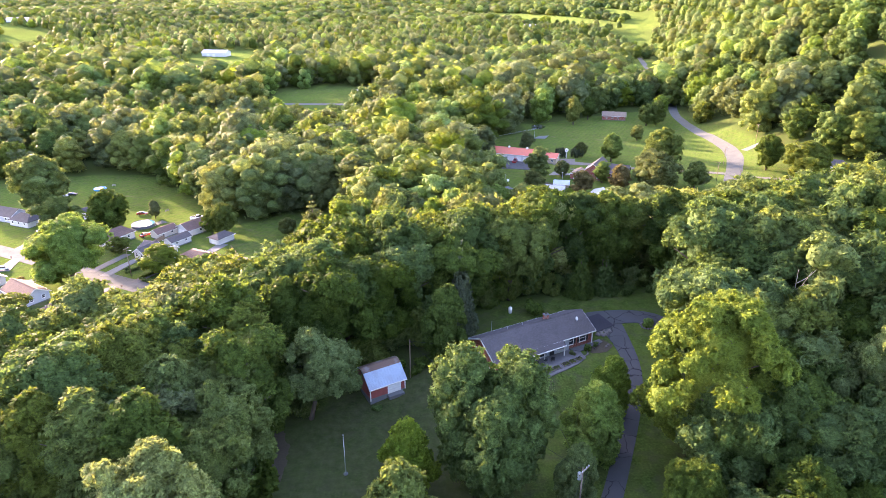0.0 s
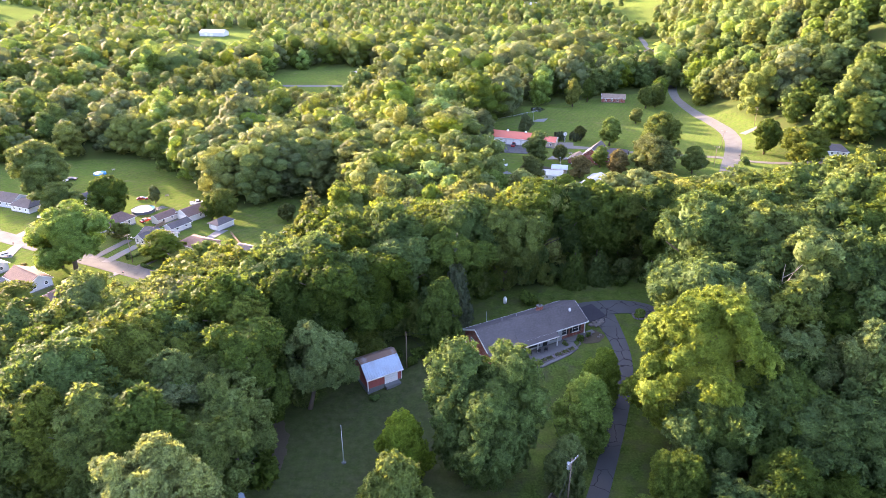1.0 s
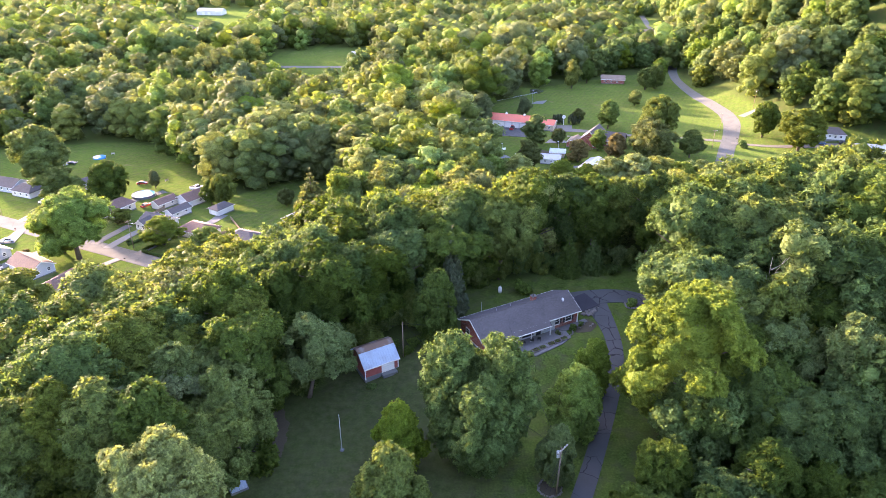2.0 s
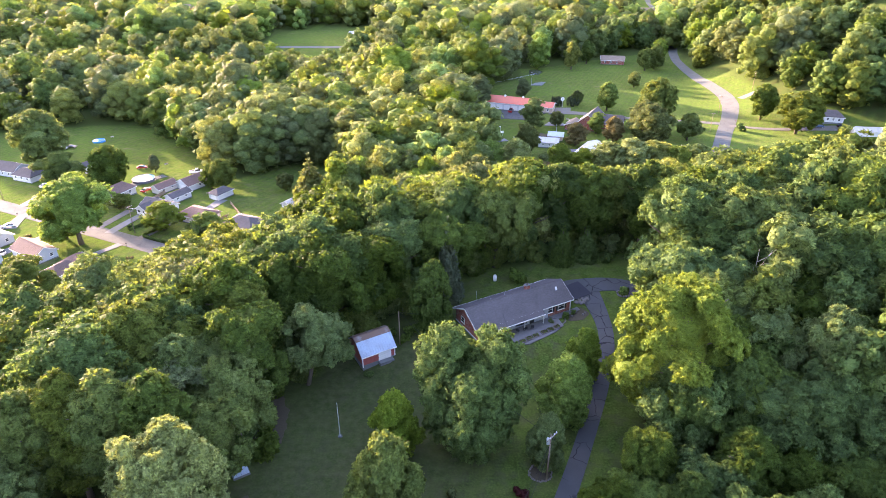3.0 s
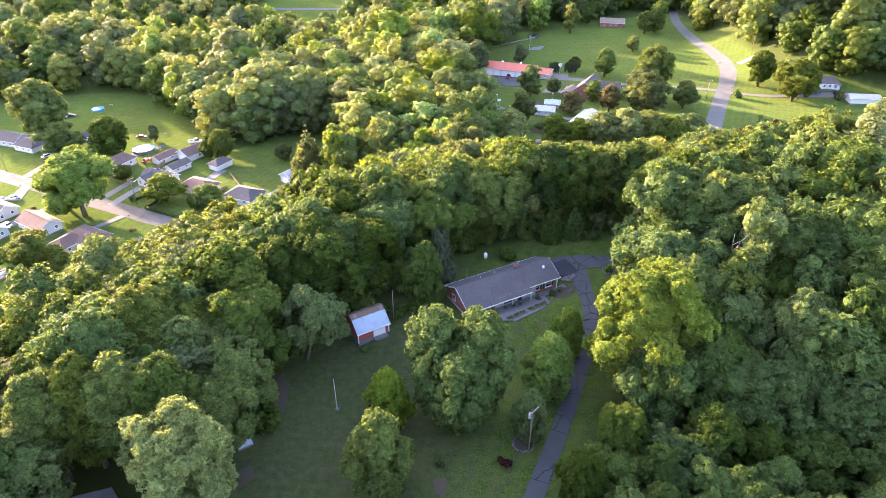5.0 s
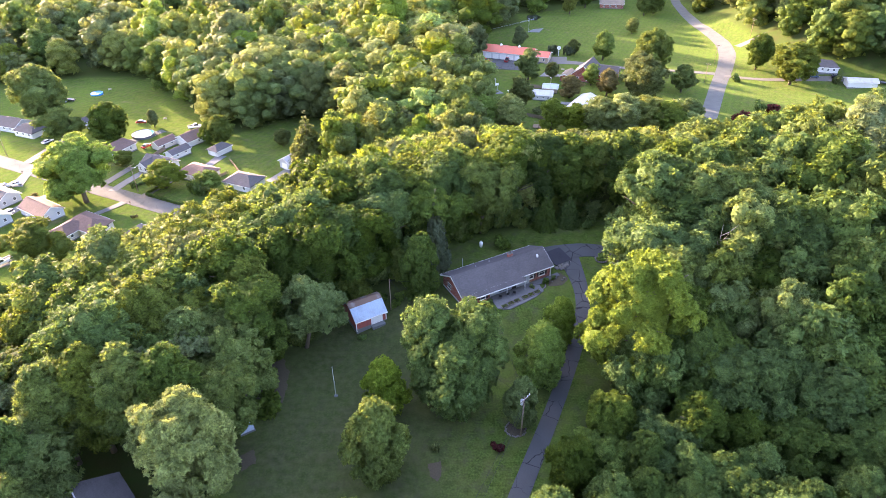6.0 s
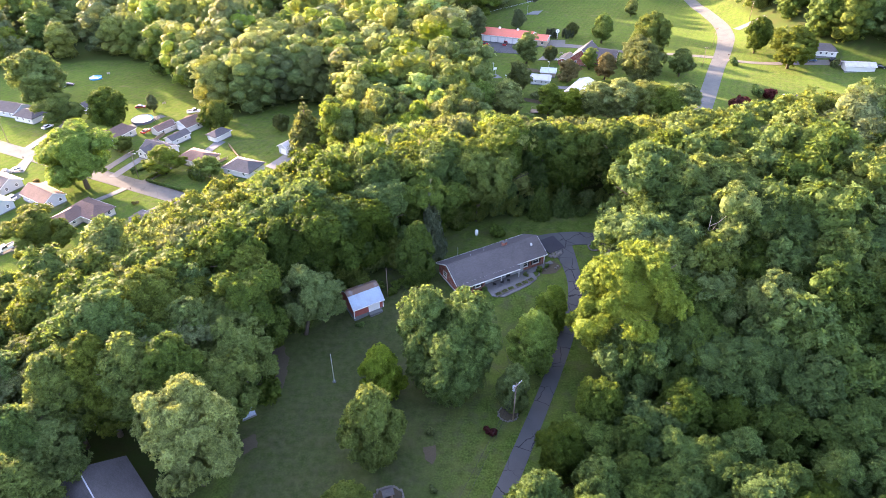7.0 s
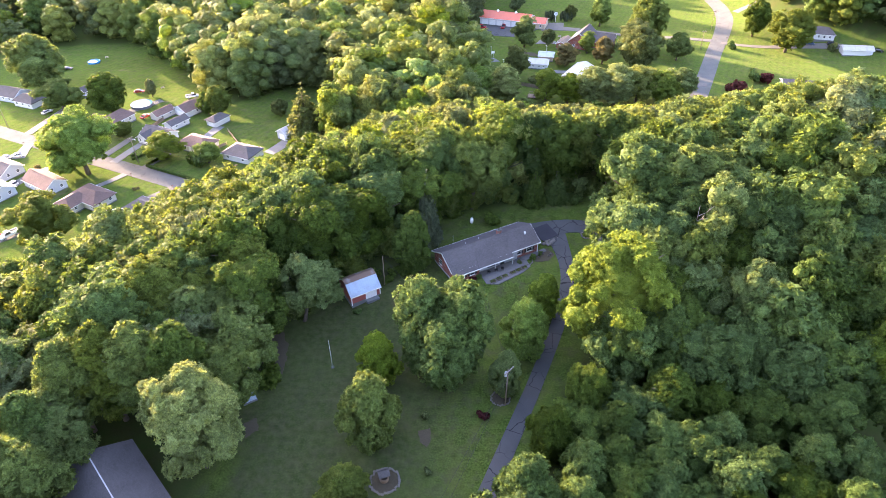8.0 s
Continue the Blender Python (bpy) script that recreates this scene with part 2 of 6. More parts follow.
GLASS = plain("window_glass", (0.035, 0.042, 0.05), 0.06, 0, 1.0, 0.2, 0, 0.6)
SHUTTER = plain("dark_shutter", (0.022, 0.025, 0.024), 0.6)
SHUTTER_BLUE = plain("blue_grey_vinyl", (0.085, 0.105, 0.135), 0.5)
BLACK = plain("black_rubber", (0.02, 0.02, 0.021), 0.8)
WATER = plain("pool_water", (0.10, 0.30, 0.34), 0.05, 0, 0.5, 0.1, 0, 0.5)
CREEK = plain("creek_water", (0.05, 0.06, 0.05), 0.08, 0, 0.5, 0.1, 0, 0.6)
BLUE = plain("blue_vinyl", (0.03, 0.30, 0.72), 0.5, 0, 2.0, 0.1)
RED_BRIGHT = plain("red_enamel", (0.42, 0.025, 0.02), 0.35, 0, 4.0, 0.1)

GREENS = {
    "oak": ((0.037, 0.086, 0.025), (0.072, 0.144, 0.039)),
    # the oak green darkened, for woods that lie in shade
    "shaded_oak": ((0.026, 0.064, 0.018), (0.052, 0.108, 0.028)),
    "maple": ((0.052, 0.106, 0.032), (0.102, 0.172, 0.050)),
    "fresh": ((0.086, 0.166, 0.036), (0.150, 0.242, 0.058)),
    "lime": ((0.066, 0.136, 0.024), (0.116, 0.205, 0.036)),
    # raised as well for sunlight that the wood's-edge trees don't get
    "pale": ((0.120, 0.164, 0.060), (0.192, 0.248, 0.090)),
    "grey_green": ((0.053, 0.100, 0.046), (0.096, 0.150, 0.070)),
    "spruce": ((0.040, 0.076, 0.054), (0.072, 0.114, 0.080)),
    "rust": ((0.082, 0.096, 0.044), (0.140, 0.150, 0.074)),
    "purple": ((0.035, 0.012, 0.016), (0.065, 0.020, 0.024)),
}
GREENS = {k: tuple(((1.06 if k in ("fresh", "pale") else 1.27) * r, 1.02 * g, (0.84 if k == "pale" else 0.82) * b) for r, g, b in v) for k, v in GREENS.items()}
LEAF = {k: leaf_material(k + "_leaves", *v, False) for k, v in GREENS.items()}
WOOD_LEAF = {k: leaf_material(k + "_wood_leaves", *v, True, leafy=3.6, mass=0.9, relief=1.1, cut_at=0.68) for k, v in GREENS.items() if k in ("oak", "shaded_oak", "maple", "lime", "pale", "grey_green", "fresh")}


# ---- helpers for meshes ----
def mesh_arrays(name, verts, tris, mat, smooth=False, extra=None):
    """A mesh from arrays of corners and triangles. extra: a value a corner, kept as the attribute tint."""
    verts, tris = np.asarray(verts, np.float32), np.asarray(tris, np.int32)
    me = bpy.data.meshes.new(name)
    me.vertices.add(len(verts))
    me.vertices.foreach_set("co", verts.ravel())
    me.loops.add(tris.size)
    me.loops.foreach_set("vertex_index", tris.ravel())
    me.polygons.add(len(tris))
    me.polygons.foreach_set("loop_start", np.arange(0, tris.size, 3, dtype=np.int32))
    me.polygons.foreach_set("loop_total", np.full(len(tris), 3, np.int32))
    if smooth is not False:
        flags = np.ones(len(tris), bool) if smooth is True else np.asarray(smooth, bool)
        me.polygons.foreach_set("use_smooth", flags)
    if extra is not None:
        a = me.attributes.new("tint", "FLOAT", "POINT")
        a.data.foreach_set("value", np.asarray(extra, np.float32))
    me.update(calc_edges=True)
    me.materials.append(mat)
    return me


def part(name, bm, material, parent=None, label="", smooth=False):
    """One mesh object out of a bmesh, under a thing or under a part."""
    me = bpy.data.meshes.new(name)
    bmesh.ops.recalc_face_normals(bm, faces=bm.faces)
    bm.to_mesh(me)
    bm.free()
    if smooth:
        me.polygons.foreach_set("use_smooth", [True] * len(me.polygons))
    me.materials.append(material)
    ob = new(name, me)
    ob.parent = parent
    return tagged(ob, label=label)


def box(bm, x0, x1, y0, y1, z0, z1, m=None):
    """Adds a block to a bmesh."""
    v = [bm.verts.new((x, y, z)) for z in (z0, z1) for x, y in ((x0, y0), (x1, y0), (x1, y1), (x0, y1))]
    if m is not None:
        for p in v:
            p.co = m @ p.co
    for f in ((3, 2, 1, 0), (4, 5, 6, 7), (0, 1, 5, 4), (1, 2, 6, 5), (2, 3, 7, 6), (3, 0, 4, 7)):
        bm.faces.new([v[i] for i in f])
    return bm


def block(*size, m=None):
    return box(bmesh.new(), *size, m=m)


def bevelled(bm, width, segments=1):
    bmesh.ops.bevel(bm, geom=list(bm.edges), offset=width, segments=segments, affect="EDGES")
    return bm


def tube(bm, points, radii, sides=8, cap=True):
    """A round bar through points with a radius at each."""
    rings = []
    for i, p in enumerate(points):
        p = Vector(p)
        way = (Vector(points[min(i + 1, len(points) - 1)]) - Vector(points[max(i - 1, 0)])).normalized()
        a = way.orthogonal().normalized()
        b = way.cross(a)
        rings.append([bm.verts.new(p + radii[i] * (math.cos(t) * a + math.sin(t) * b)) for t in (2 * math.pi * k / sides for k in range(sides))])
    for r, s in zip(rings, rings[1:]):
        for k in range(sides):
            bm.faces.new((r[k], r[(k + 1) % sides], s[(k + 1) % sides], s[k]))
    if cap:
        bm.faces.new(rings[0][::-1])
        bm.faces.new(rings[-1])
    return bm


def rod(points, radii, sides=8):
    return tube(bmesh.new(), points, radii, sides)


def empty(name, x, y, z, turn=0.0, label="", category="", group=""):
    ob = new(name)
    ob.matrix_basis = pose(x, y, z, 0, 0, turn)
    return tagged(ob, label, category, group)


# ---- the land ----
def sstep(a, b, v):
    v = min(1.0, max(0.0, (v - a) / (b - a)))
    return v * v * (3 - 2 * v)


def ground(x, y):
    """Height of the land: a house hill, the valley floor and a steep wooded ridge past the road."""
    valley = -25 - 0.033 * min(600.0, max(0.0, y - 170))
    valley -= (4.2 + 0.012 * min(220.0, max(0.0, y - 180))) * (1 - sstep(-62, 10, x)) * (1 - sstep(420, 600, y))
    a, b = -0.6 * x + 0.8 * y, 0.72 * y
    u = 0.5 * (a + b + math.sqrt((a - b) ** 2 + 200))
    top = 2.7 * sstep(78, 93, y + 0.35 * min(0.0, x - 10)) + 1.0 * sstep(98, 112, y) + 2.0 * sstep(40, 75, x)
    z = valley + (top - valley) * (1 - sstep(82, 170, u))
    r1 = (x - 178 - 0.25 * max(0.0, y - 400)) / 1.03
    r2 = 0.5 * (x - 185) + 0.87 * (y - 322)
    r = 0.5 * (r1 + r2 - math.sqrt((r1 - r2) ** 2 + 100))
    z += 68 * sstep(-30, 108, r)
    far = sstep(700, 1500, math.hypot(x, y))
    z += far * (9 * math.sin(x / 310 + 1.0) * math.cos(y / 420) + 6 * math.sin(x / 170 - y / 260))
    return z


def inside(poly, x, y):
    hit = False
    for (x0, y0), (x1, y1) in zip(poly, poly[1:] + poly[:1]):
        if (y0 > y) != (y1 > y) and x < (x1 - x0) * (y - y0) / (y1 - y0) + x0:
            hit = not hit
    return hit


def gap(poly, x, y):
    """Distance from a point to a polygon's edge."""
    best = 1e9
    for (x0, y0), (x1, y1) in zip(poly, poly[1:] + poly[:1]):
        dx, dy = x1 - x0, y1 - y0
        t = min(1.0, max(0.0, ((x - x0) * dx + (y - y0) * dy) / (dx * dx + dy * dy)))
        best = min(best, math.hypot(x - x0 - t * dx, y - y0 - t * dy))
    return best


YARD = [(-24, 40), (-29, 58), (-25, 66), (-24, 74), (-25, 85), (-20, 85), (-14, 94), (-5, 97), (3, 101), (4, 110), (15, 116), (29, 121),
        (44, 123), (48, 112), (41, 104), (38, 93), (34, 80), (27, 68), (23, 58), (18, 46), (10, 28), (-24, 28)]
VILLAGE = [(-300, 318), (-224, 324), (-196, 332), (-179, 337), (-158, 334), (-142, 324), (-126, 302), (-114.5, 287), (-104, 271), (-93, 258), (-84, 250), (-79, 254),
           (-74, 266), (-56, 272), (-42, 260), (-36, 238), (-34, 220), (-46, 208), (-58, 196), (-76, 178), (-78, 166), (-84, 156), (-97, 151), (-101, 136), (-122, 131), (-300, 195)]
PARK = [(12, 322), (28, 364), (34, 403), (55, 424), (56, 452), (76, 458), (92, 470), (150, 505), (180, 515), (172, 440), (178, 400), (174, 380), (176, 362), (171, 345),
        (180, 333), (190, 321), (201, 309), (218, 297), (232, 282), (230, 262), (168, 247), (120, 249), (96, 250), (58, 244), (40, 242), (29, 266), (20, 292)]
CLEARINGS = [
    [(-345, 1000), (-240, 985), (-212, 880), (-196, 650), (-240, 630), (-312, 780)],
    [(40, 2050), (60, 1800), (200, 1560), (330, 1440), (420, 1520), (330, 1700), (200, 1900)],
    [(290, 1230), (306, 1080), (312, 990), (330, 985), (350, 1180), (430, 1400), (520, 1700), (500, 2000), (400, 2100), (420, 1900), (440, 1650), (400, 1480), (340, 1400)],
    [(176, 560), (196, 545), (222, 620), (244, 700), (262, 800), (284, 915), (256, 900), (226, 860), (203, 760), (186, 650)],
    [(-880, 1345), (-700, 1260), (-620, 1020), (-720, 1000), (-760, 1200), (-900, 1280)],
    [(-150, 480), (-66, 480), (-50, 560), (-60, 640), (-120, 660), (-150, 600)],
]
OPEN = [YARD, VILLAGE, PARK] + CLEARINGS


def is_open(x, y, margin=0.0):
    for p in OPEN:
        if inside(p, x, y) or (margin and gap(p, x, y) < margin):
            return True
    return False


def grid_steps(lo, hi, step, far_lo, far_hi):
    mid = list(np.arange(lo, hi + 0.1, step))
    out, s = [hi], step
    while out[-1] < far_hi:
        s *= 1.22
        out.append(min(far_hi, out[-1] + s))
    low, s = [lo], step
    while low[-1] > far_lo:
        s *= 1.22
        low.append(max(far_lo, low[-1] - s))
    return low[:0:-1] + mid + out[1:]


def build_ground():
    xs, ys = grid_steps(-220, 260, 4, -4600, 4600), grid_steps(20, 520, 4, -3000, 4800)
    verts = [(x, y, ground(x, y)) for y in ys for x in xs]
    n = len(xs)
    tris = []
    for j in range(len(ys) - 1):
        for i in range(n - 1):
            a = j * n + i
            tris += [(a, a + 1, a + n + 1), (a, a + n + 1, a + n)]
    me = mesh_arrays("ground", verts, tris, GRASS, True)
    att = me.attributes.new("litter", "FLOAT", "POINT")
    att.data.foreach_set("value", [0.0 if is_open(x, y, 2.0) else 1.0 for x, y, z in verts])
    # west side of the yard: patchy grass with shade put into its colour
    thin = me.attributes.new("thin", "FLOAT", "POINT")
    thin.data.foreach_set("value", [0.7 * (1 - sstep(0, 14, x)) * (1 - 0.5 * sstep(60, 30, y) * sstep(-20, 0, x)) if inside(YARD, x, y) else 0.0 for x, y, z in verts])
    ob = new("ground", me)
    return tagged(ob, "mown lawns and meadows with leaf litter under the woods", "ground", kind="structure")


build_ground()


def strip(name, line, widths, mat, label, category, lift=0.07, kind="structure"):
    """A road or path laid along a line on the land, with sides that go into the ground."""
    pts = []
    for (x0, y0, w0), (x1, y1, w1) in zip([(*p, w) for p, w in zip(line, widths)], [(*p, w) for p, w in zip(line[1:], widths[1:])]):
        n = max(2, int(math.hypot(x1 - x0, y1 - y0) / 2.0))
        pts += [(x0 + (x1 - x0) * k / n, y0 + (y1 - y0) * k / n, w0 + (w1 - w0) * k / n) for k in range(n)]
    pts.append((*line[-1], widths[-1]))
    for _ in range(12):
        pts = [pts[0]] + [tuple((a[k] + 2 * b[k] + c[k]) / 4 for k in range(3)) for a, b, c in zip(pts, pts[1:], pts[2:])] + [pts[-1]]
    bm, rows = bmesh.new(), []
    for i, (x, y, w) in enumerate(pts):
        ax, ay, _ = pts[max(0, i - 1)]
        bx, by, _ = pts[min(len(pts) - 1, i + 1)]
        l = math.hypot(bx - ax, by - ay)
        nx, ny = -(by - ay) / l, (bx - ax) / l
        row = []
        for s, drop in ((-0.5, 0.4), (-0.5, 0), (-0.25, 0), (0, 0), (0.25, 0), (0.5, 0), (0.5, 0.4)):
            px, py = x + nx * w * s, y + ny * w * s
            row.append(bm.verts.new((px, py, ground(px, py) + lift - drop + 0.05 * (0.25 - s * s))))
        rows.append(row)
    for a, b in zip(rows, rows[1:]):
        for k in range(6):
            bm.faces.new((a[k], a[k + 1], b[k + 1], b[k]))
    ob = part(name, bm, mat)
    return tagged(ob, label, category, kind=kind)


def patch(name, poly, mat, label, category, lift=0.09, kind="structure", rough=0.0):
    """A flat paved or bare piece of land over a polygon."""
    bm = bmesh.new()
    pts = []
    for (x0, y0), (x1, y1) in zip(poly, poly[1:] + poly[:1]):
        n = max(1, int(math.hypot(x1 - x0, y1 - y0) / (0.35 if rough else 1.5)))
        pts += [(x0 + (x1 - x0) * k / n, y0 + (y1 - y0) * k / n) for k in range(n)]
    if rough:
        # a ragged edge
        pts = [(x + 1.3 * rough * noise.noise(Vector((x * 0.5, y * 0.5, 1.0))) + 0.8 * rough * noise.noise(Vector((x * 1.9, y * 1.9, 4.0))),
                y + 1.3 * rough * noise.noise(Vector((x * 0.5, y * 0.5, 8.0))) + 0.8 * rough * noise.noise(Vector((x * 1.9, y * 1.9, 12.0)))) for x, y in pts]
    cx, cy = sum(p[0] for p in pts) / len(pts), sum(p[1] for p in pts) / len(pts)
    low = [bm.verts.new((x, y, ground(x, y) - 0.3)) for x, y in pts]
    rings = [[bm.verts.new((cx + (x - cx) * s, cy + (y - cy) * s, ground(cx + (x - cx) * s, cy + (y - cy) * s) + lift)) for x, y in pts] for s in (1.0, 0.66, 0.33)]
    mid = bm.verts.new((cx, cy, ground(cx, cy) + lift))
    for a, b in zip([low] + rings, rings):
        for k in range(len(pts)):
            bm.faces.new((a[k], a[(k + 1) % len(pts)], b[(k + 1) % len(pts)], b[k]))
    for k in range(len(pts)):
        bm.faces.new((rings[-1][k], rings[-1][(k + 1) % len(pts)], mid))
    ob = part(name, bm, mat)
    return tagged(ob, label, category, kind=kind)


strip("driveway", [(6, 30), (13, 46), (17, 55), (22, 66), (27.6, 79.5), (31.4, 89), (32.5, 97), (32.2, 103), (30.8, 108)], [3.0, 2.9, 2.8, 2.7, 2.6, 2.6, 2.7, 3.2, 4.8], DRIVE,
      "dark cracked asphalt driveway curving up through the lawn", "driveway")
strip("driveway_loop", [(24.2, 107.2), (29, 109.6), (34.5, 110.6), (38.8, 110.4), (42.0, 108.8), (43.2, 105.5), (42.4, 101)], [5.2, 5.0, 4.6, 4.4, 4.0, 3.6, 3.4], DRIVE,
      "dark asphalt turning loop beside the brick house", "driveway", lift=0.11)
patch("parking_pad", [(25.4, 108.0), (29.6, 110.4), (31.6, 106.4), (28.2, 104.4)], PAD, "newer black asphalt parking pad beside the house", "parking pad", 0.165)
strip("street", [(-250.0, 268.0), (-206.3, 246.1), (-166.1, 224.5), (-146.2, 214.4), (-109.2, 195.7), (-94.0, 188.0), (-62.0, 171.8), (-30, 151)], [7.2] * 8, STREET,
      "pale worn asphalt village street", "road")
strip("side_street", [(-142.1, 212.6), (-139.7, 222.0), (-133.4, 236.9), (-116.6, 258.2)], [5.0, 4.5, 4.5, 4.0], STREET, "narrow side lane between the village houses", "road", lift=0.1)
strip("main_road", [(98, 215), (111, 243), (123, 269), (137, 300), (149.8, 326.5), (159, 348), (162.6, 366), (163.2, 382), (163.4, 411), (167, 448), (171.8, 484), (178, 510), (200, 580), (222, 660), (236, 740), (250, 830), (272, 940)],
      [7.2, 7.2, 7.2, 7.2, 7.8, 8.6, 7.2, 6.4, 6.2, 6.2, 6.2, 6.4, 6.8, 6.8, 6.8, 6.8, 6.8], STREET, "pale asphalt country road winding past the park", "road")

# ---- trees ----
def ball(level):
    bm = bmesh.new()
    bmesh.ops.create_icosphere(bm, subdivisions=level, radius=1.0)
    bm.verts.ensure_lookup_table()
    v = np.array([p.co[:] for p in bm.verts])
    f = np.array([[p.index for p in face.verts] for face in bm.faces])
    bm.free()
    return v, f


BALLS = {k: ball(k) for k in (1, 2)}


def lumps(rng, lobes, level, rough):
    """Uneven rounded masses of leaves, one at each lobe (place, radius)."""
    bv, bf = BALLS[level]
    vs, fs, k = [], [], 0
    for c, r in lobes:
        v = bv * (1 + rough * rng.standard_normal((len(bv), 1))) * r * np.array([0.94, 0.94, 1.1])
        vs.append(v + c)
        fs.append(bf + k)
        k += len(bv)
    return np.concatenate(vs), np.concatenate(fs)


def sprays(rng, lobes, centre, count, size, spread=(0.86, 1.16), droop=0.0):
    """Bent leaf sprays over the outer side of each lobe; count in all."""
    area = np.array([r * r for c, r in lobes])
    pick = rng.choice(len(lobes), count, p=area / area.sum())
    c = np.array([l[0] for l in lobes])[pick]
    r = np.array([l[1] for l in lobes])[pick]
    d = rng.standard_normal((count, 3))
    d /= np.linalg.norm(d, axis=1, keepdims=True)
    outward = c - centre
    outward /= np.linalg.norm(outward, axis=1, keepdims=True) + 1e-6
    outward[:, 2] += 0.35
    back = np.sum(d * outward, axis=1) < -0.15
    d[back] *= -1
    p = c + d * (r * rng.uniform(*spread, count))[:, None] * np.array([0.95, 0.95, 1.1])
    nrm = d + 0.55 * rng.standard_normal((count, 3))
    nrm[:, 2] += 0.25
    nrm /= np.linalg.norm(nrm, axis=1, keepdims=True)
    a = np.cross(nrm, rng.standard_normal((count, 3)))
    a /= np.linalg.norm(a, axis=1, keepdims=True)
    a[:, 2] -= droop
    b = np.cross(nrm, a)
    s = size * rng.uniform(0.6, 1.35, (count, 1))
    fold = nrm * s * 0.28
    w = rng.uniform(0.45, 0.8, (count, 1))
    v = np.stack([p - a * s, p + b * s * w - fold, p + a * s * 1.1 - fold * 0.5, p - b * s * w - fold], axis=1).reshape(-1, 3)
    k = 4 * np.arange(count)[:, None]
    f = np.concatenate([k + np.array([0, 1, 2]), k + np.array([0, 2, 3])])
    return v, f


def tufts(rng, lobes, centre, count, size):
    """Rosettes of folded leaf blades, lapping outward, over the outer side of each lobe; count in all."""
    blades, fine = (22, 0.94) if size > 0.75 else (28, 0.86) if size > 0.58 else (24, 1.0)
    area = np.array([r * r for c, r in lobes])
    pick = rng.choice(len(lobes), count, p=area / area.sum())
    c = np.array([l[0] for l in lobes])[pick]
    r = np.array([l[1] for l in lobes])[pick]
    d = rng.standard_normal((count, 3))
    d /= np.linalg.norm(d, axis=1, keepdims=True)
    outward = c - centre
    outward /= np.linalg.norm(outward, axis=1, keepdims=True) + 1e-6
    outward[:, 2] += 0.35
    back = np.sum(d * outward, axis=1) < -0.2
    d[back] *= -1
    p = c + d * (r * rng.uniform(0.74, 1.06, count))[:, None] * np.array([0.95, 0.95, 1.08])
    s = size * rng.uniform(0.62, 1.38, count)
    axis = d + np.array([0, 0, 0.45])
    axis, p, s = (np.repeat(q, blades, axis=0) for q in (axis / np.linalg.norm(axis, axis=1, keepdims=True), p, s[:, None]))
    n = count * blades
    e = rng.standard_normal((n, 3))
    e = e / np.linalg.norm(e, axis=1, keepdims=True) + 0.75 * axis
    e /= np.linalg.norm(e, axis=1, keepdims=True)
    nrm = e + 0.38 * rng.standard_normal((n, 3))
    nrm /= np.linalg.norm(nrm, axis=1, keepdims=True)
    a = e - axis * np.sum(e * axis, axis=1, keepdims=True) + 0.35 * e + 0.3 * rng.standard_normal((n, 3))
    a[:, 2] -= 0.15
    a /= np.linalg.norm(a, axis=1, keepdims=True)
    b = np.cross(nrm, a)
    b /= np.linalg.norm(b, axis=1, keepdims=True) + 1e-6
    half = s * fine * rng.uniform(0.42, 0.70, (n, 1))
    w = half * rng.uniform(0.42, 0.66, (n, 1))
    mid = p + e * s * rng.uniform(0.6, 0.98, (n, 1))
    fold = nrm * half * 0.22
    v = np.stack([mid - a * half, mid + b * w - fold, mid + a * half * 1.15 - fold * 0.6, mid - b * w - fold], axis=1).reshape(-1, 3)
    k = 4 * np.arange(n)[:, None]
    return v, np.concatenate([k + np.array([0, 1, 2]), k + np.array([0, 2, 3])])


def join(*pieces):
    vs, fs, k = [], [], 0
    for v, f in pieces:
        vs.append(v)
        fs.append(f + k)
        k += len(v)
    return np.concatenate(vs), np.concatenate(fs)


def crown_lobes(rng, n, rx, rz, zc, size, shape="round"):
    """Lobes in boughs over an uneven crown with clefts between: round, egg or spreading."""
    out, boughs = [], max(4, round(n / 5.5))
    turn, squeeze = rng.uniform(0, 6.28), rng.uniform(0.8, 1.0)
    for i in range(boughs):
        h = 1 - 1.8 * (i + 0.35) / boughs
        t = turn + 2.39996 * i + rng.uniform(-0.4, 0.4)
        w = math.sqrt(max(0.0, 1 - h * h))
        if shape == "egg":
            w *= 1.0 if h < 0 else (1 - 0.4 * h)
        if shape == "spreading":
            w = w ** 0.6
        k = rng.uniform(0.52, 0.78)
        c = np.array([w * rx * k * math.cos(t), w * rx * k * math.sin(t) * squeeze, zc + h * rz * rng.uniform(0.62, 0.84)])
        r = rx * rng.uniform(0.36, 0.52)
        out_way = c - np.array([0, 0, zc])
        out_way = out_way / (np.linalg.norm(out_way) + 1e-6) + np.array([0, 0, 0.35])
        for _ in range(max(2, round(n / boughs))):
            d = rng.standard_normal(3)
            d /= np.linalg.norm(d)
            if d @ out_way < -0.1:
                d = -d
            out.append((c + d * r * rng.uniform(0.7, 1.0) * np.array([1, 1, 0.85]), size * rng.uniform(0.62, 1.2)))
    return out


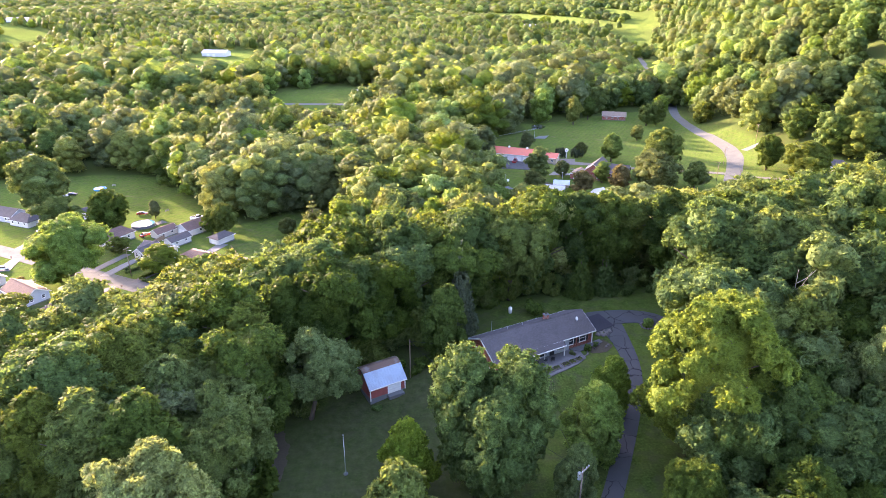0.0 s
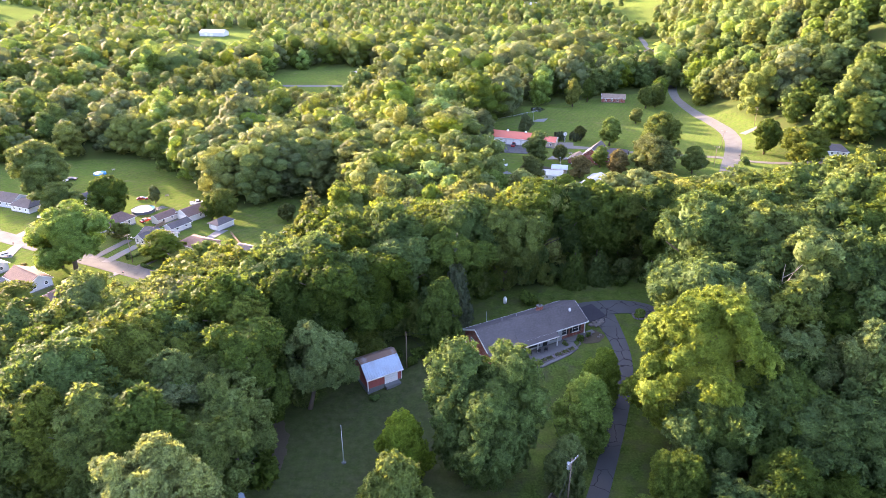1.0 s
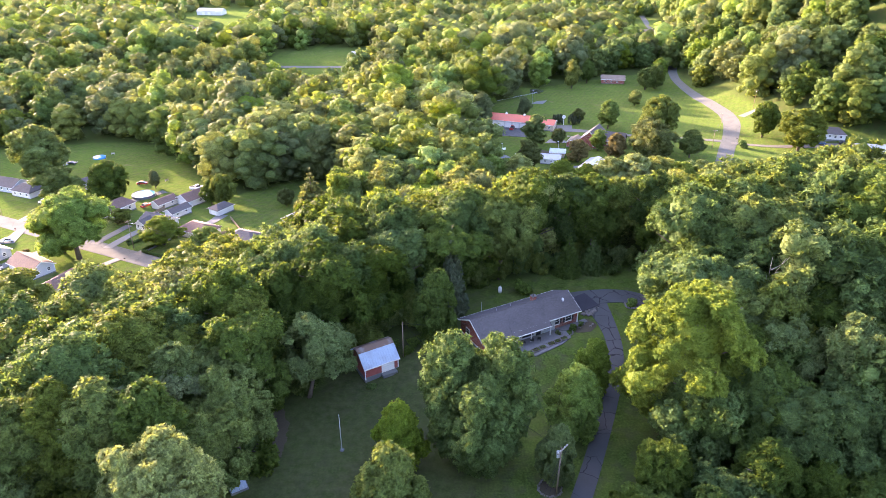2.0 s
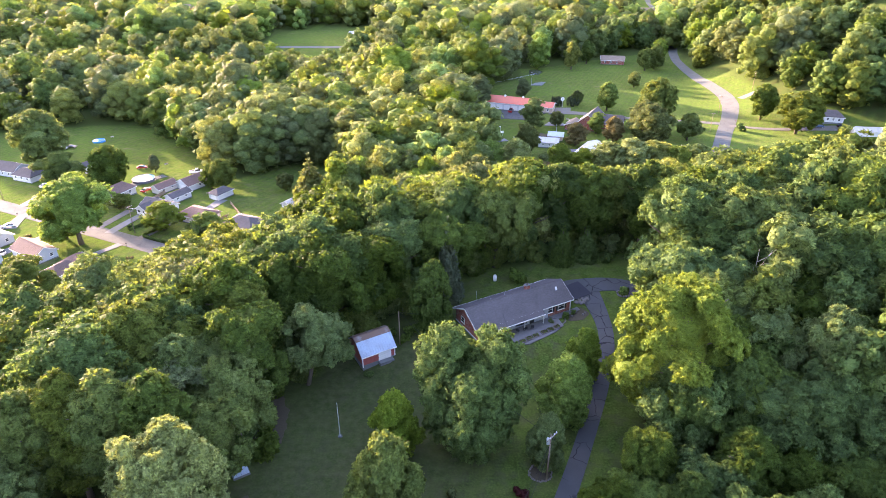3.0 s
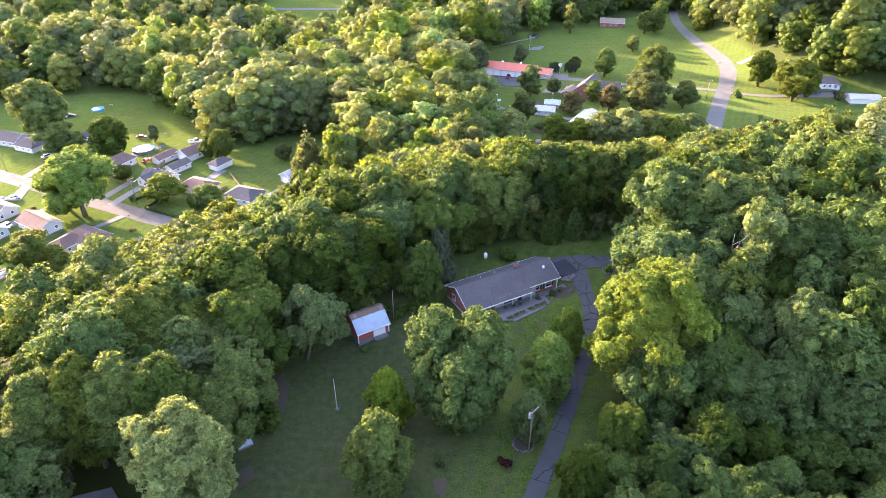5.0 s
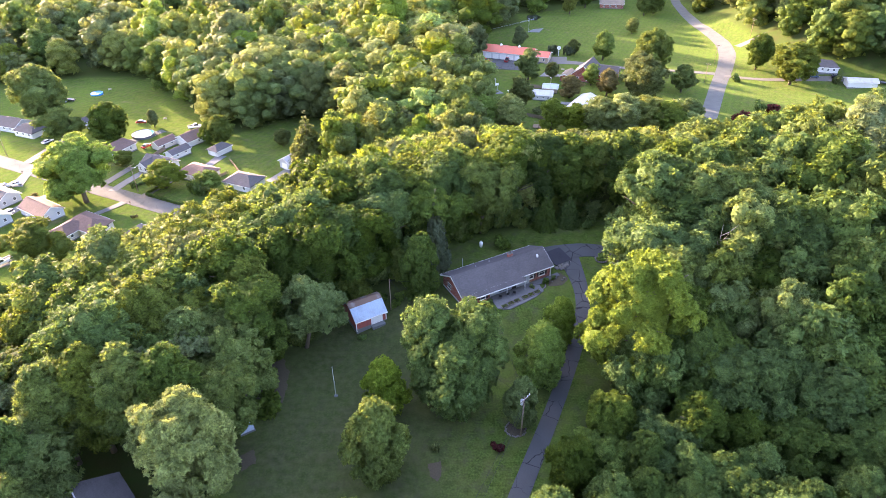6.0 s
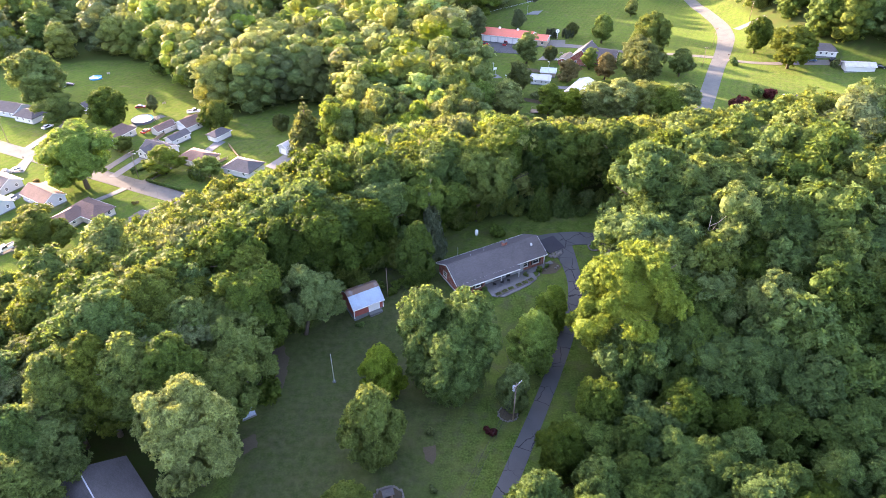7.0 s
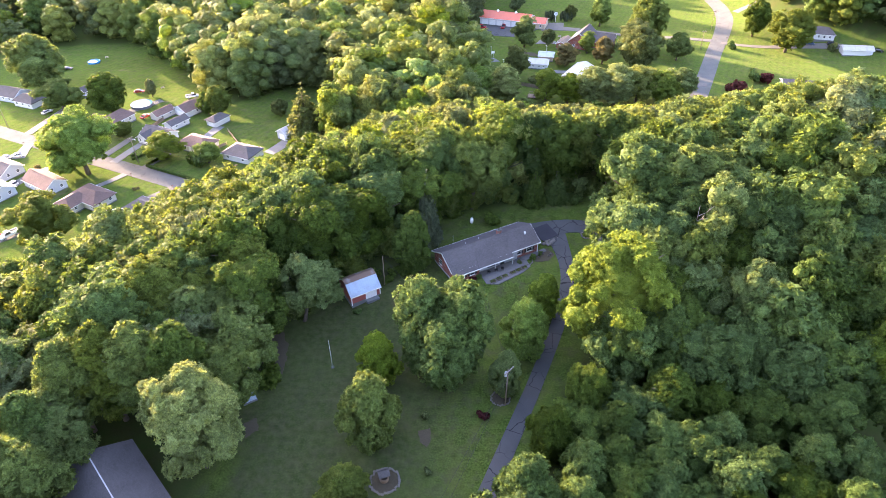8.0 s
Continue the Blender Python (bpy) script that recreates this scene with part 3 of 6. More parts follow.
def even_lobes(rng, n, rx, rz, zc, size, shape="round"):
    """Lobes spread closely over a full, dense crown."""
    out = []
    turn = rng.uniform(0, 6.28)
    for i in range(n):
        h = 1 - 1.95 * (i + 0.5) / n
        t = turn + 2.39996 * i + rng.uniform(-0.3, 0.3)
        w = math.sqrt(max(0.0, 1 - h * h))
        if shape == "egg":
            w *= 1.0 if h < -0.2 else (1 - 0.42 * (h + 0.2))
        k = rng.uniform(0.68, 1.06) * (0.92 + 0.34 * noise.noise(Vector((2.1 * w * math.cos(t), 2.1 * w * math.sin(t), 2.1 * h + turn))))
        out.append((np.array([w * rx * k * math.cos(t), w * rx * k * math.sin(t), zc + h * rz * rng.uniform(0.88, 1.06)]), size * rng.uniform(0.6, 1.4)))
    return out


def broadleaf(seed, height, rx, shape="round", lobes=34, cards=2100, card=0.42, level=1, base=0.28, core=True, even=False, rosettes=0, rosette=0.5):
    """Arrays for a crown of leaves over a trunk of that height."""
    rng = np.random.default_rng(seed)
    rz = height * (1 - base) / 2
    zc = height - rz - 0.3
    ls = (even_lobes if even else crown_lobes)(rng, lobes, rx * (0.82 if even else 0.92), rz * (0.86 if even else 0.92), zc, rx * (1.62 if even else 1.8) / math.sqrt(lobes), shape)
    inner = [(np.array([0, 0, zc + k * rz * 0.42]), rx * 0.58) for k in (-0.8, 0.1, 0.9)] if core else []
    masses = lumps(rng, [(c, r * 0.86) for c, r in ls] + inner, level, 0.10)
    if rosettes:
        masses = join(masses, tufts(rng, ls, np.array([0, 0, zc]), round(1.25 * rosettes), rosette))
    return join(masses, sprays(rng, ls, np.array([0, 0, zc]), cards, card, (0.95, 1.25) if rosettes else (0.86, 1.16)))


def conifer(seed, height, rx, tiers=12, cards=2200, card=0.42, base=0.06):
    """Arrays for a spire of drooping whorls."""
    rng = np.random.default_rng(seed)
    ls = []
    for i in range(tiers):
        q = i / (tiers - 1)
        z, r = height * (base + (0.95 - base) * q), rx * (1 - q) ** 0.85 + 0.15
        n = max(1, int(3 + 6 * (1 - q)))
        for k in range(n):
            t = 6.283 * (k + 0.5 * (i % 2)) / n + rng.uniform(-0.25, 0.25)
            ls.append((np.array([0.62 * r * math.cos(t), 0.62 * r * math.sin(t), z + rng.uniform(-0.3, 0.3)]), max(0.3, 0.50 * r * rng.uniform(0.8, 1.2))))
    return join(lumps(rng, [(c, r * 0.72) for c, r in ls], 1, 0.12), sprays(rng, ls, np.array([0, 0, height * 0.3]), cards, card, (0.8, 1.25), 0.35))


def clustered(seed, stems, cards, card):
    """A wide crown of several domes grown together: stems of (x, y, height, radius)."""
    rng = np.random.default_rng(seed)
    ls, inner = [], []
    for x, y, h, r in stems:
        rz = h * 0.48
        ls += [(c + np.array([x, y, 0]), q) for c, q in even_lobes(rng, 34, r * 0.82, rz * 0.88, h - rz, r * 0.33)]
        inner += [(np.array([x, y, h - rz + k * rz * 0.5]), r * 0.6) for k in (-0.9, 0.0, 0.8)]
    masses = join(lumps(rng, [(c, q * 0.86) for c, q in ls] + inner, 1, 0.1), tufts(rng, ls, np.array([0, 0, 8.0]), 1500, 0.44))
    return join(masses, sprays(rng, ls, np.array([0, 0, 8.0]), cards, card, (0.95, 1.25)))


def trunk_mesh(seed, height, radius, limbs=6, mat=None, reach=0.19):
    rnd = random.Random(seed)
    bm = bmesh.new()
    lean = [(0, 0, -0.6)]
    for k in range(1, 6):
        lean.append((rnd.uniform(-0.2, 0.2) * k * 0.4, rnd.uniform(-0.2, 0.2) * k * 0.4, height * 0.82 * k / 5))
    tube(bm, lean, [radius * 1.35, radius, radius * 0.85, radius * 0.68, radius * 0.5, radius * 0.25], 7)
    for i in range(limbs):
        t, q = 6.283 * i / limbs + rnd.uniform(-0.4, 0.4), rnd.uniform(0.3, 0.68)
        z, l = height * q, height * reach * rnd.uniform(0.7, 1.1)
        x, y = math.cos(t), math.sin(t)
        tube(bm, [(0, 0, z), (x * l * 0.5, y * l * 0.5, z + l * 0.35), (x * l, y * l, z + l * 0.75)], [radius * 0.5, radius * 0.32, radius * 0.1], 5)
    me = bpy.data.meshes.new("trunk")
    bmesh.ops.recalc_face_normals(bm, faces=bm.faces)
    bm.to_mesh(me)
    bm.free()
    me.polygons.foreach_set("use_smooth", [True] * len(me.polygons))
    me.materials.append(mat or BARK)
    return me


NEAR_SHAPES = {
    "round": (broadleaf(11, 18, 5.6, "round", 40, 560, 0.24, 1, 0.2, True, False, 230, 0.64), trunk_mesh(1, 18, 0.34)),
    "tall": (broadleaf(12, 21, 5.2, "egg", 44, 560, 0.24, 1, 0.2, True, False, 240, 0.63), trunk_mesh(2, 21, 0.36)),
    "broad": (broadleaf(13, 17, 6.6, "spreading", 44, 560, 0.24, 1, 0.28, True, False, 240, 0.66), trunk_mesh(3, 17, 0.40)),
    "lean": (broadleaf(14, 19, 4.6, "round", 40, 500, 0.24, 1, 0.25, True, True, 210, 0.60), trunk_mesh(4, 19, 0.28)),
    "open": (broadleaf(15, 20, 6.0, "egg", 44, 560, 0.24, 1, 0.28, True, False, 240, 0.64), trunk_mesh(5, 20, 0.36)),
    # lawn trees, in leaf down to the grass
    "shade": (broadleaf(16, 19, 6.8, "round", 84, 1500, 0.22, 1, 0.02, True, True, 800, 0.48), trunk_mesh(7, 19, 0.45)),
    "domes": (clustered(26, ((-3.0, 1.6, 19.5, 4.9), (3.2, 1.4, 20.0, 5.0), (0.4, -2.6, 16.0, 5.0)), 2600, 0.20), trunk_mesh(19, 18, 0.5)),
    "egg": (broadleaf(17, 12, 4.2, "egg", 52, 1600, 0.17, 1, 0.02, True, True, 620, 0.34), trunk_mesh(8, 12, 0.2)),
    "cone": (broadleaf(18, 12, 3.9, "egg", 52, 1600, 0.17, 1, 0.0, True, True, 620, 0.33), trunk_mesh(9, 12, 0.2)),
    "giant": (broadleaf(19, 27, 8.2, "egg", 78, 3000, 0.22, 1, 0.04, True, False, 1300, 0.50), trunk_mesh(10, 27, 0.5, 9)),
    "pale": (broadleaf(20, 20, 6.8, "egg", 60, 2000, 0.20, 1, 0.05, True, False, 950, 0.42), trunk_mesh(11, 20, 0.4, 8)),
    "young": (broadleaf(25, 7, 3.0, "round", 16, 300, 0.2, 1, 0.0, True, False, 110, 0.42), trunk_mesh(18, 7, 0.12, 3)),
    # trees far across the valley
    "field_round": (broadleaf(22, 18, 5.8, "round", 34, 300, 0.4, 1, 0.12, True, True, 200, 0.72), trunk_mesh(12, 18, 0.34)),
    "field_tall": (broadleaf(23, 20, 5.2, "egg", 34, 300, 0.4, 1, 0.08, True, True, 200, 0.7), trunk_mesh(13, 20, 0.34)),
    "field_broad": (broadleaf(24, 18, 7.4, "spreading", 40, 500, 0.4, 1, 0.22, True, False, 280, 0.66), trunk_mesh(14, 18, 0.45, 8)),
}
WOOD_SHAPES = ("round", "tall", "broad", "lean", "open")
for _k, (_h, _r, _form) in enumerate(((17, 5.4, "round"), (19, 5.2, "egg"), (16, 6.2, "spreading"))):
    NEAR_SHAPES["fine_" + WOOD_SHAPES[_k]] = (broadleaf(61 + _k, _h, _r, _form, 48, 900, 0.2, 1, 0.2, True, _k == 1, 400, 0.50), trunk_mesh(15 + _k, _h, 0.32))
DEEP_SHAPES = [broadleaf(81 + k, (18, 20, 17, 19, 20)[k], (5.6, 5.2, 6.6, 4.8, 6.0)[k], ("round", "egg", "spreading", "round", "egg")[k], 34, 50, 0.3, 1, 0.3, True, k == 3, 104, 0.80) for k in range(5)]
PROTO = {}


def tree(kind, leaves, x, y, scale=1.0, turn=0.0, wide=1.0, label="", group="", name="tree", z=None, tall=1.0, lean=0.0):
    """A tree of one of the shapes, with leaves of one colour."""
    key = (kind, leaves, name)
    z = ground(x, y) if z is None else z
    m = pose(x, y, z, 0, lean, turn) @ Matrix.Diagonal((scale * wide, scale * wide, scale * tall, 1))
    if key in PROTO:
        ob = copy_thing(PROTO[key], m @ Matrix.Diagonal((*(1 / k for k in PROTO[key].scale), 1)))
    else:
        (v, f), trunk = NEAR_SHAPES[kind]
        ob = new(name)
        t = new("trunk", trunk)
        c = new("crown", mesh_arrays("crown", v, f, LEAF[leaves], True))
        t.parent = c.parent = ob
        ob.matrix_basis = m
        PROTO[key] = ob
    return tagged(ob, label or "tall leafy green broadleaf tree", "tree", group or None)


def in_view(x, y, margin):
    return abs(x - 3) < 0.74 * (y + 30) + margin and y > 22


KEEP_CLEAR = [(-34.0, 36.0, 6.0), (24.5, 62.0, 3.5), (29.0, 71.0, 5.0), (34.5, 83.0, 4.5), (37.5, 94.0, 4.0), (18.0, 50.0, 4.0), (-38.0, 52.0, 4.5), (-29.0, 45.0, 5.0), (-24.5, 44.0, 4.0), (52.0, 87.0, 1.5), (-1.0, 96.0, 5.5), (2.6, 104.0, 5.0), (-3.0, 90.0, 4.0)]  # gaps that keep the camera's view open, then hand-set trees and buildings: (x, y, radius)


def free(x, y, r):
    return all(math.hypot(x - a, y - b) > r + c for a, b, c in KEEP_CLEAR)


YARD_TREES = [
    # kind, leaves, x, y, height factor, width factor, label
    ("domes", "oak", 6.1, 69.4, 1.02, 1.0, "large dark green shade tree on the lawn"),
    ("egg", "fresh", -4.5, 67.8, 1.0, 0.98, "small round green tree on the lawn"),
    ("egg", "maple", -4.7, 55.2, 1.36, 0.92, "dense olive green tree standing on the lawn"),
    ("egg", "maple", -7.9, 44.6, 0.70, 1.42, "rounded olive green tree on the lawn"),
    ("cone", "fresh", 21.2, 75.0, 1.06, 1.18, "mid-green conical tree beside the driveway"),
    ("cone", "fresh", 25.6, 83.6, 0.88, 1.0, "bright green young tree beside the driveway"),
    ("cone", "maple", 17.0, 65.2, 0.86, 0.92, "small green tree in a stone ring beside the driveway"),
    ("pale", "pale", -30.1, 51.0, 1.08, 1.0, "pale sunlit tree at the edge of the lawn"),
    ("giant", "lime", 36.4, 74.2, 1.02, 1.08, "huge yellow-green tree beside the driveway"),
    ("shade", "oak", 29.6, 59.8, 0.64, 1.0, "broad deep green tree beside the driveway"),
    ("shade", "shaded_oak", 22.6, 52.0, 0.62, 0.96, "rounded deep green tree beside the driveway"),
    ("shade", "oak", 26.6, 46.0, 0.60, 1.0, "full green tree in the low woods"),
    ("pale", "lime", 18.8, 43.4, 0.46, 0.80, "pale yellow-green young tree beside the driveway"),
    ("fine_round", "maple", -20.4, 83.4, 0.90, 1.12, "dark round tree with a bare lower trunk beside the red shed"),
    ("cone", "oak", 0.4, 95.6, 1.22, 0.90, "dense dark conical tree beside the brick house"),
    ("pale", "maple", 58.0, 72.4, 1.08, 0.85, "green tree with sunlit tips at the wood's edge"),
]
for kind, leaves, x, y, s, w, text in YARD_TREES:
    KEEP_CLEAR.append((x, y, 3.3 * s * w))

# ---- buildings ----
def roof_bm(L, W, wall, rise, over=0.45, thick=0.16, hip=0.0, gambrel=False):
    """A roof slab over a plan L by W: gabled, or hipped by that length at both ends."""
    hl, hw = L / 2 + (over if hip == 0 else over), W / 2 + over
    drop = rise * over / (W / 2)
    e, t = wall - drop, wall + rise
    r = L / 2 + over - (hip + over if hip else 0)
    bm = bmesh.new()
    if gambrel:
        prof = [(-hw, e), (-hw * 0.36, wall + rise * 0.80), (0, t), (hw * 0.36, wall + rise * 0.80), (hw, e)]
    else:
        prof = [(-hw, e), (0, t), (hw, e)]
    top = []
    for up in (thick, 0.0):
        rows = []
        for x in (-1, 1):
            rows.append([bm.verts.new((x * (r if abs(y) < 1e-6 else hl), y, z + up)) for y, z in prof])
        top.append(rows)
    n = len(prof)
    for k in range(n - 1):
        bm.faces.new((top[0][0][k], top[0][1][k], top[0][1][k + 1], top[0][0][k + 1]))
        bm.faces.new((top[1][0][k + 1], top[1][1][k + 1], top[1][1][k], top[1][0][k]))
    for x in (0, 1):
        if hip:
            bm.faces.new((top[0][x][0], top[0][x][1], top[0][x][2]))
            bm.faces.new((top[1][x][0], top[1][x][1], top[1][x][2]))
            bm.faces.new((top[0][x][0], top[0][x][2], top[1][x][2], top[1][x][0]))
        else:
            for k in range(n - 1):
                bm.faces.new((top[0][x][k], top[0][x][k + 1], top[1][x][k + 1], top[1][x][k]))
    for k in (0, n - 1):
        bm.faces.new((top[0][0][k], top[0][1][k], top[1][1][k], top[1][0][k]))
    return bm


def wall_bm(L, W, wall, rise, hip=0.0, depth=1.2, gambrel=False):
    """The closed shell of walls, with gables where the roof is not hipped."""
    bm = bmesh.new()
    pts = [(-W / 2, -depth), (W / 2, -depth), (W / 2, wall), (-W / 2, wall)]
    if not hip:
        mid = [(W * 0.185, wall + rise * 0.76), (0, wall + rise - 0.03), (-W * 0.185, wall + rise * 0.76)] if gambrel else [(0, wall + rise - 0.02)]
        pts = pts[:3] + mid + pts[3:]
    ends = [[bm.verts.new((x, y, z)) for y, z in pts] for x in (-L / 2, L / 2)]
    for k in range(len(pts)):
        bm.faces.new((ends[0][k], ends[0][(k + 1) % len(pts)], ends[1][(k + 1) % len(pts)], ends[1][k]))
    bm.faces.new(ends[0])
    bm.faces.new(ends[1][::-1])
    return bm


FACES = {"front": (0, -1), "back": (0, 1), "left": (-1, 0), "right": (1, 0)}


def on_face(L, W, face, u, z):
    """The pose of an opening on a face: u along it from its middle, z up. Its own y points out."""
    fx, fy = FACES[face]
    if face in ("front", "back"):
        return pose(u, fy * W / 2, z, 0, 0, 0 if face == "front" else 180)
    return pose(fx * L / 2, u, z, 0, 0, 90 if face == "right" else -90)


def window(parent, m, w=1.1, h=1.2, shutters=False, frame_mat=None):
    frame_mat = frame_mat or WHITE
    bm = bmesh.new()
    t = 0.09
    for a in ((-w / 2, w / 2, -0.06, 0.02, 0, t), (-w / 2, w / 2, -0.06, 0.02, h - t, h), (-w / 2, -w / 2 + t, -0.06, 0.02, t, h - t), (w / 2 - t, w / 2, -0.06, 0.02, t, h - t),
              (-w / 2 + t, w / 2 - t, -0.05, 0.02, h / 2 - 0.03, h / 2 + 0.03)):
        box(bm, *a)
    f = part("window", bm, frame_mat, parent)
    f.matrix_basis = m
    part("pane", block(-w / 2 + t, w / 2 - t, -0.025, 0.0, t, h - t), GLASS, f)
    part("sill", block(-w / 2 - 0.06, w / 2 + 0.06, -0.12, 0.0, -0.07, -0.002), frame_mat, f)
    if shutters:
        for s in (-1, 1):
            part("shutter", block(s * (w / 2 + 0.24) - 0.2, s * (w / 2 + 0.24) + 0.2, -0.05, 0.0, 0, h), SHUTTER, f)
    return f


def door(parent, m, w=0.95, h=2.05, mat=None):
    d = part("door", block(-w / 2, w / 2, -0.06, 0.0, 0.02, h), mat or WHITE, parent)
    d.matrix_basis = m
    part("handle", rod([(w * 0.36, -0.12, 1.0), (w * 0.36, -0.06, 1.0)], [0.035, 0.03], 6), STEEL, d)
    part("lintel", block(-w / 2 - 0.1, w / 2 + 0.1, -0.07, 0.0, h + 0.003, h + 0.12), WHITE, d)
    return d


def garage_door(parent, m, w=2.7, h=2.2, mat=None):
    bm = bmesh.new()
    for k in range(4):
        box(bm, -w / 2, w / 2, -0.06, 0.0, 0.03 + k * h / 4, (k + 1) * h / 4 - 0.015)
    d = part("garage_door", bm, mat or WHITE, parent)
    d.matrix_basis = m
    part("handle", block(-0.1, 0.1, -0.1, -0.06, 0.35, 0.4), STEEL, d)
    return d


def chimney(parent, x, y, z0, z1, mat=None):
    c = part("chimney", block(x - 0.45, x + 0.45, y - 0.35, y + 0.35, z0, z1), mat or BRICK, parent)
    part("chimney_cap", block(x - 0.52, x + 0.52, y - 0.42, y + 0.42, z1 + 0.002, z1 + 0.1), CONCRETE, c)
    part("flue", rod([(x, y, z1 + 0.1), (x, y, z1 + 0.35)], [0.16, 0.15], 8), SOIL, c)
    return c


def house(name, label, x, y, turn, L, W, wall=2.6, rise=1.6, hip=0.0, walls=None, roof=None, openings=(), lift=0.25, category="house", gambrel=False, trim=True,
          smoke_stack=None, over=0.45, clear=True, base=None):
    """A house: walls, roof, fascia, and openings (kind, face, u, z, w, h)."""
    walls, roof = walls or SIDING_WHITE, roof or ROOF_GREY
    z = (ground(x, y) + lift) if base is None else base
    h = empty(name, x, y, z, turn, label, category)
    part("wall", wall_bm(L, W, wall, rise, hip, 2.0, gambrel), walls, h)
    part("foundation", block(-L / 2 - 0.04, L / 2 + 0.04, -W / 2 - 0.04, W / 2 + 0.04, -2.2, 0.12), CONCRETE, h)
    r = part("roof", roof_bm(L, W, wall, rise, over, 0.16, hip, gambrel), roof, h)
    if trim:
        drop = rise * over / (W / 2)
        for s in (-1, 1):
            y1 = s * (W / 2 + over)
            part("gutter", block(-L / 2 - over, L / 2 + over, min(y1, y1 + s * 0.1), max(y1, y1 + s * 0.1), wall - drop - 0.05, wall - drop + 0.12), WHITE, r)
            if hip == 0 and not gambrel:
                for e in (-1, 1):
                    bm = bmesh.new()
                    x0 = e * (L / 2 + over)
                    a = [bm.verts.new((x0 + e * k, yy, zz)) for k in (0.005, 0.05) for yy, zz in
                         ((0, wall + rise - 0.12), (y1, wall - drop - 0.12), (y1, wall - drop + 0.14), (0, wall + rise + 0.14))]
                    for f in ((0, 1, 2, 3), (7, 6, 5, 4), (0, 4, 5, 1), (1, 5, 6, 2), (2, 6, 7, 3), (3, 7, 4, 0)):
                        bm.faces.new([a[i] for i in f])
                    part("bargeboard", bm, WHITE, r)
        if hip == 0 and not gambrel:
            part("ridge_cap", block(-L / 2 - over, L / 2 + over, -0.14, 0.14, wall + rise + 0.13, wall + rise + 0.185), roof, r)
    if smoke_stack:
        cx, cy = smoke_stack
        chimney(h, cx, cy, wall, wall + rise + 0.75)
    for kind, face, u, zz, w, hh in openings:
        m = on_face(L, W, face, u, zz)
        if kind == "window":
            window(h, m, w, hh)
        elif kind == "shuttered":
            window(h, m, w, hh, True)
        elif kind == "door":
            door(h, m, w, hh)
        else:
            garage_door(h, m, w, hh)
    if clear:
        KEEP_CLEAR.append((x, y, 0.55 * max(L, W)))
    return h


def along(face, us, z=1.0, w=1.1, h=1.2, kind="window"):
    return [(kind, face, u, z, w, h) for u in us]


# the brick house on the hill
HT = 28.4
ranch = house("ranch_house", "long low red brick house with a grey shingle roof", 15.6, 100.0, HT, 20.6, 7.6, 2.7, 2.0, 0.0, BRICK, ROOF_GREY, [
    ("window", "left", 1.2, 1.0, 1.3, 1.2), ("shuttered", "front", 5.6, 0.9, 1.2, 1.4), ("shuttered", "front", 8.2, 0.9, 1.5, 1.4),
    ("window", "back", -6, 1.0, 1.2, 1.1), ("window", "back", 0, 1.0, 1.2, 1.1), ("window", "back", 6, 1.0, 1.2, 1.1), ("window", "right", 0, 1.0, 1.2, 1.1),
    ("door", "front", 1.2, 0.0, 0.95, 2.05), ("window", "front", -1.0, 0.5, 2.4, 1.7), ("window", "front", -3.9, 0.7, 1.4, 1.4), ("window", "front", 3.0, 0.7, 1.4, 1.4)],
    lift=0.0, base=2.75)
chimney(ranch, 3.0, 0.3, 4.2, 5.6)

# red shed below the woods
shed = house("red_shed", "small weathered red shed with a blue-grey metal roof", -10.4, 91.0, 31.0, 6.2, 6.0, 2.0, 2.1, 0, RED_PAINT, METAL_BLUE,
             [("garage", "front", 1.15, 0.0, 2.4, 1.85)], lift=0.1, category="shed", over=0.25, base=1.05, gambrel=True)
# dark roofed garage by the lawn
barn = house("garage", "garage with a dark shingle roof and a pale ridge cap", -40.0, 42.6, -47.0, 17.0, 11.4, 3.6, 2.6, 0, SIDING_TAN, ROOF_DARK,
             [("garage", "left", -2.5, 0.0, 2.8, 2.4), ("garage", "left", 2.5, 0.0, 2.8, 2.4), ("window", "front", 0, 1, 1.2, 1.1)], lift=0.15, category="garage", trim=False)

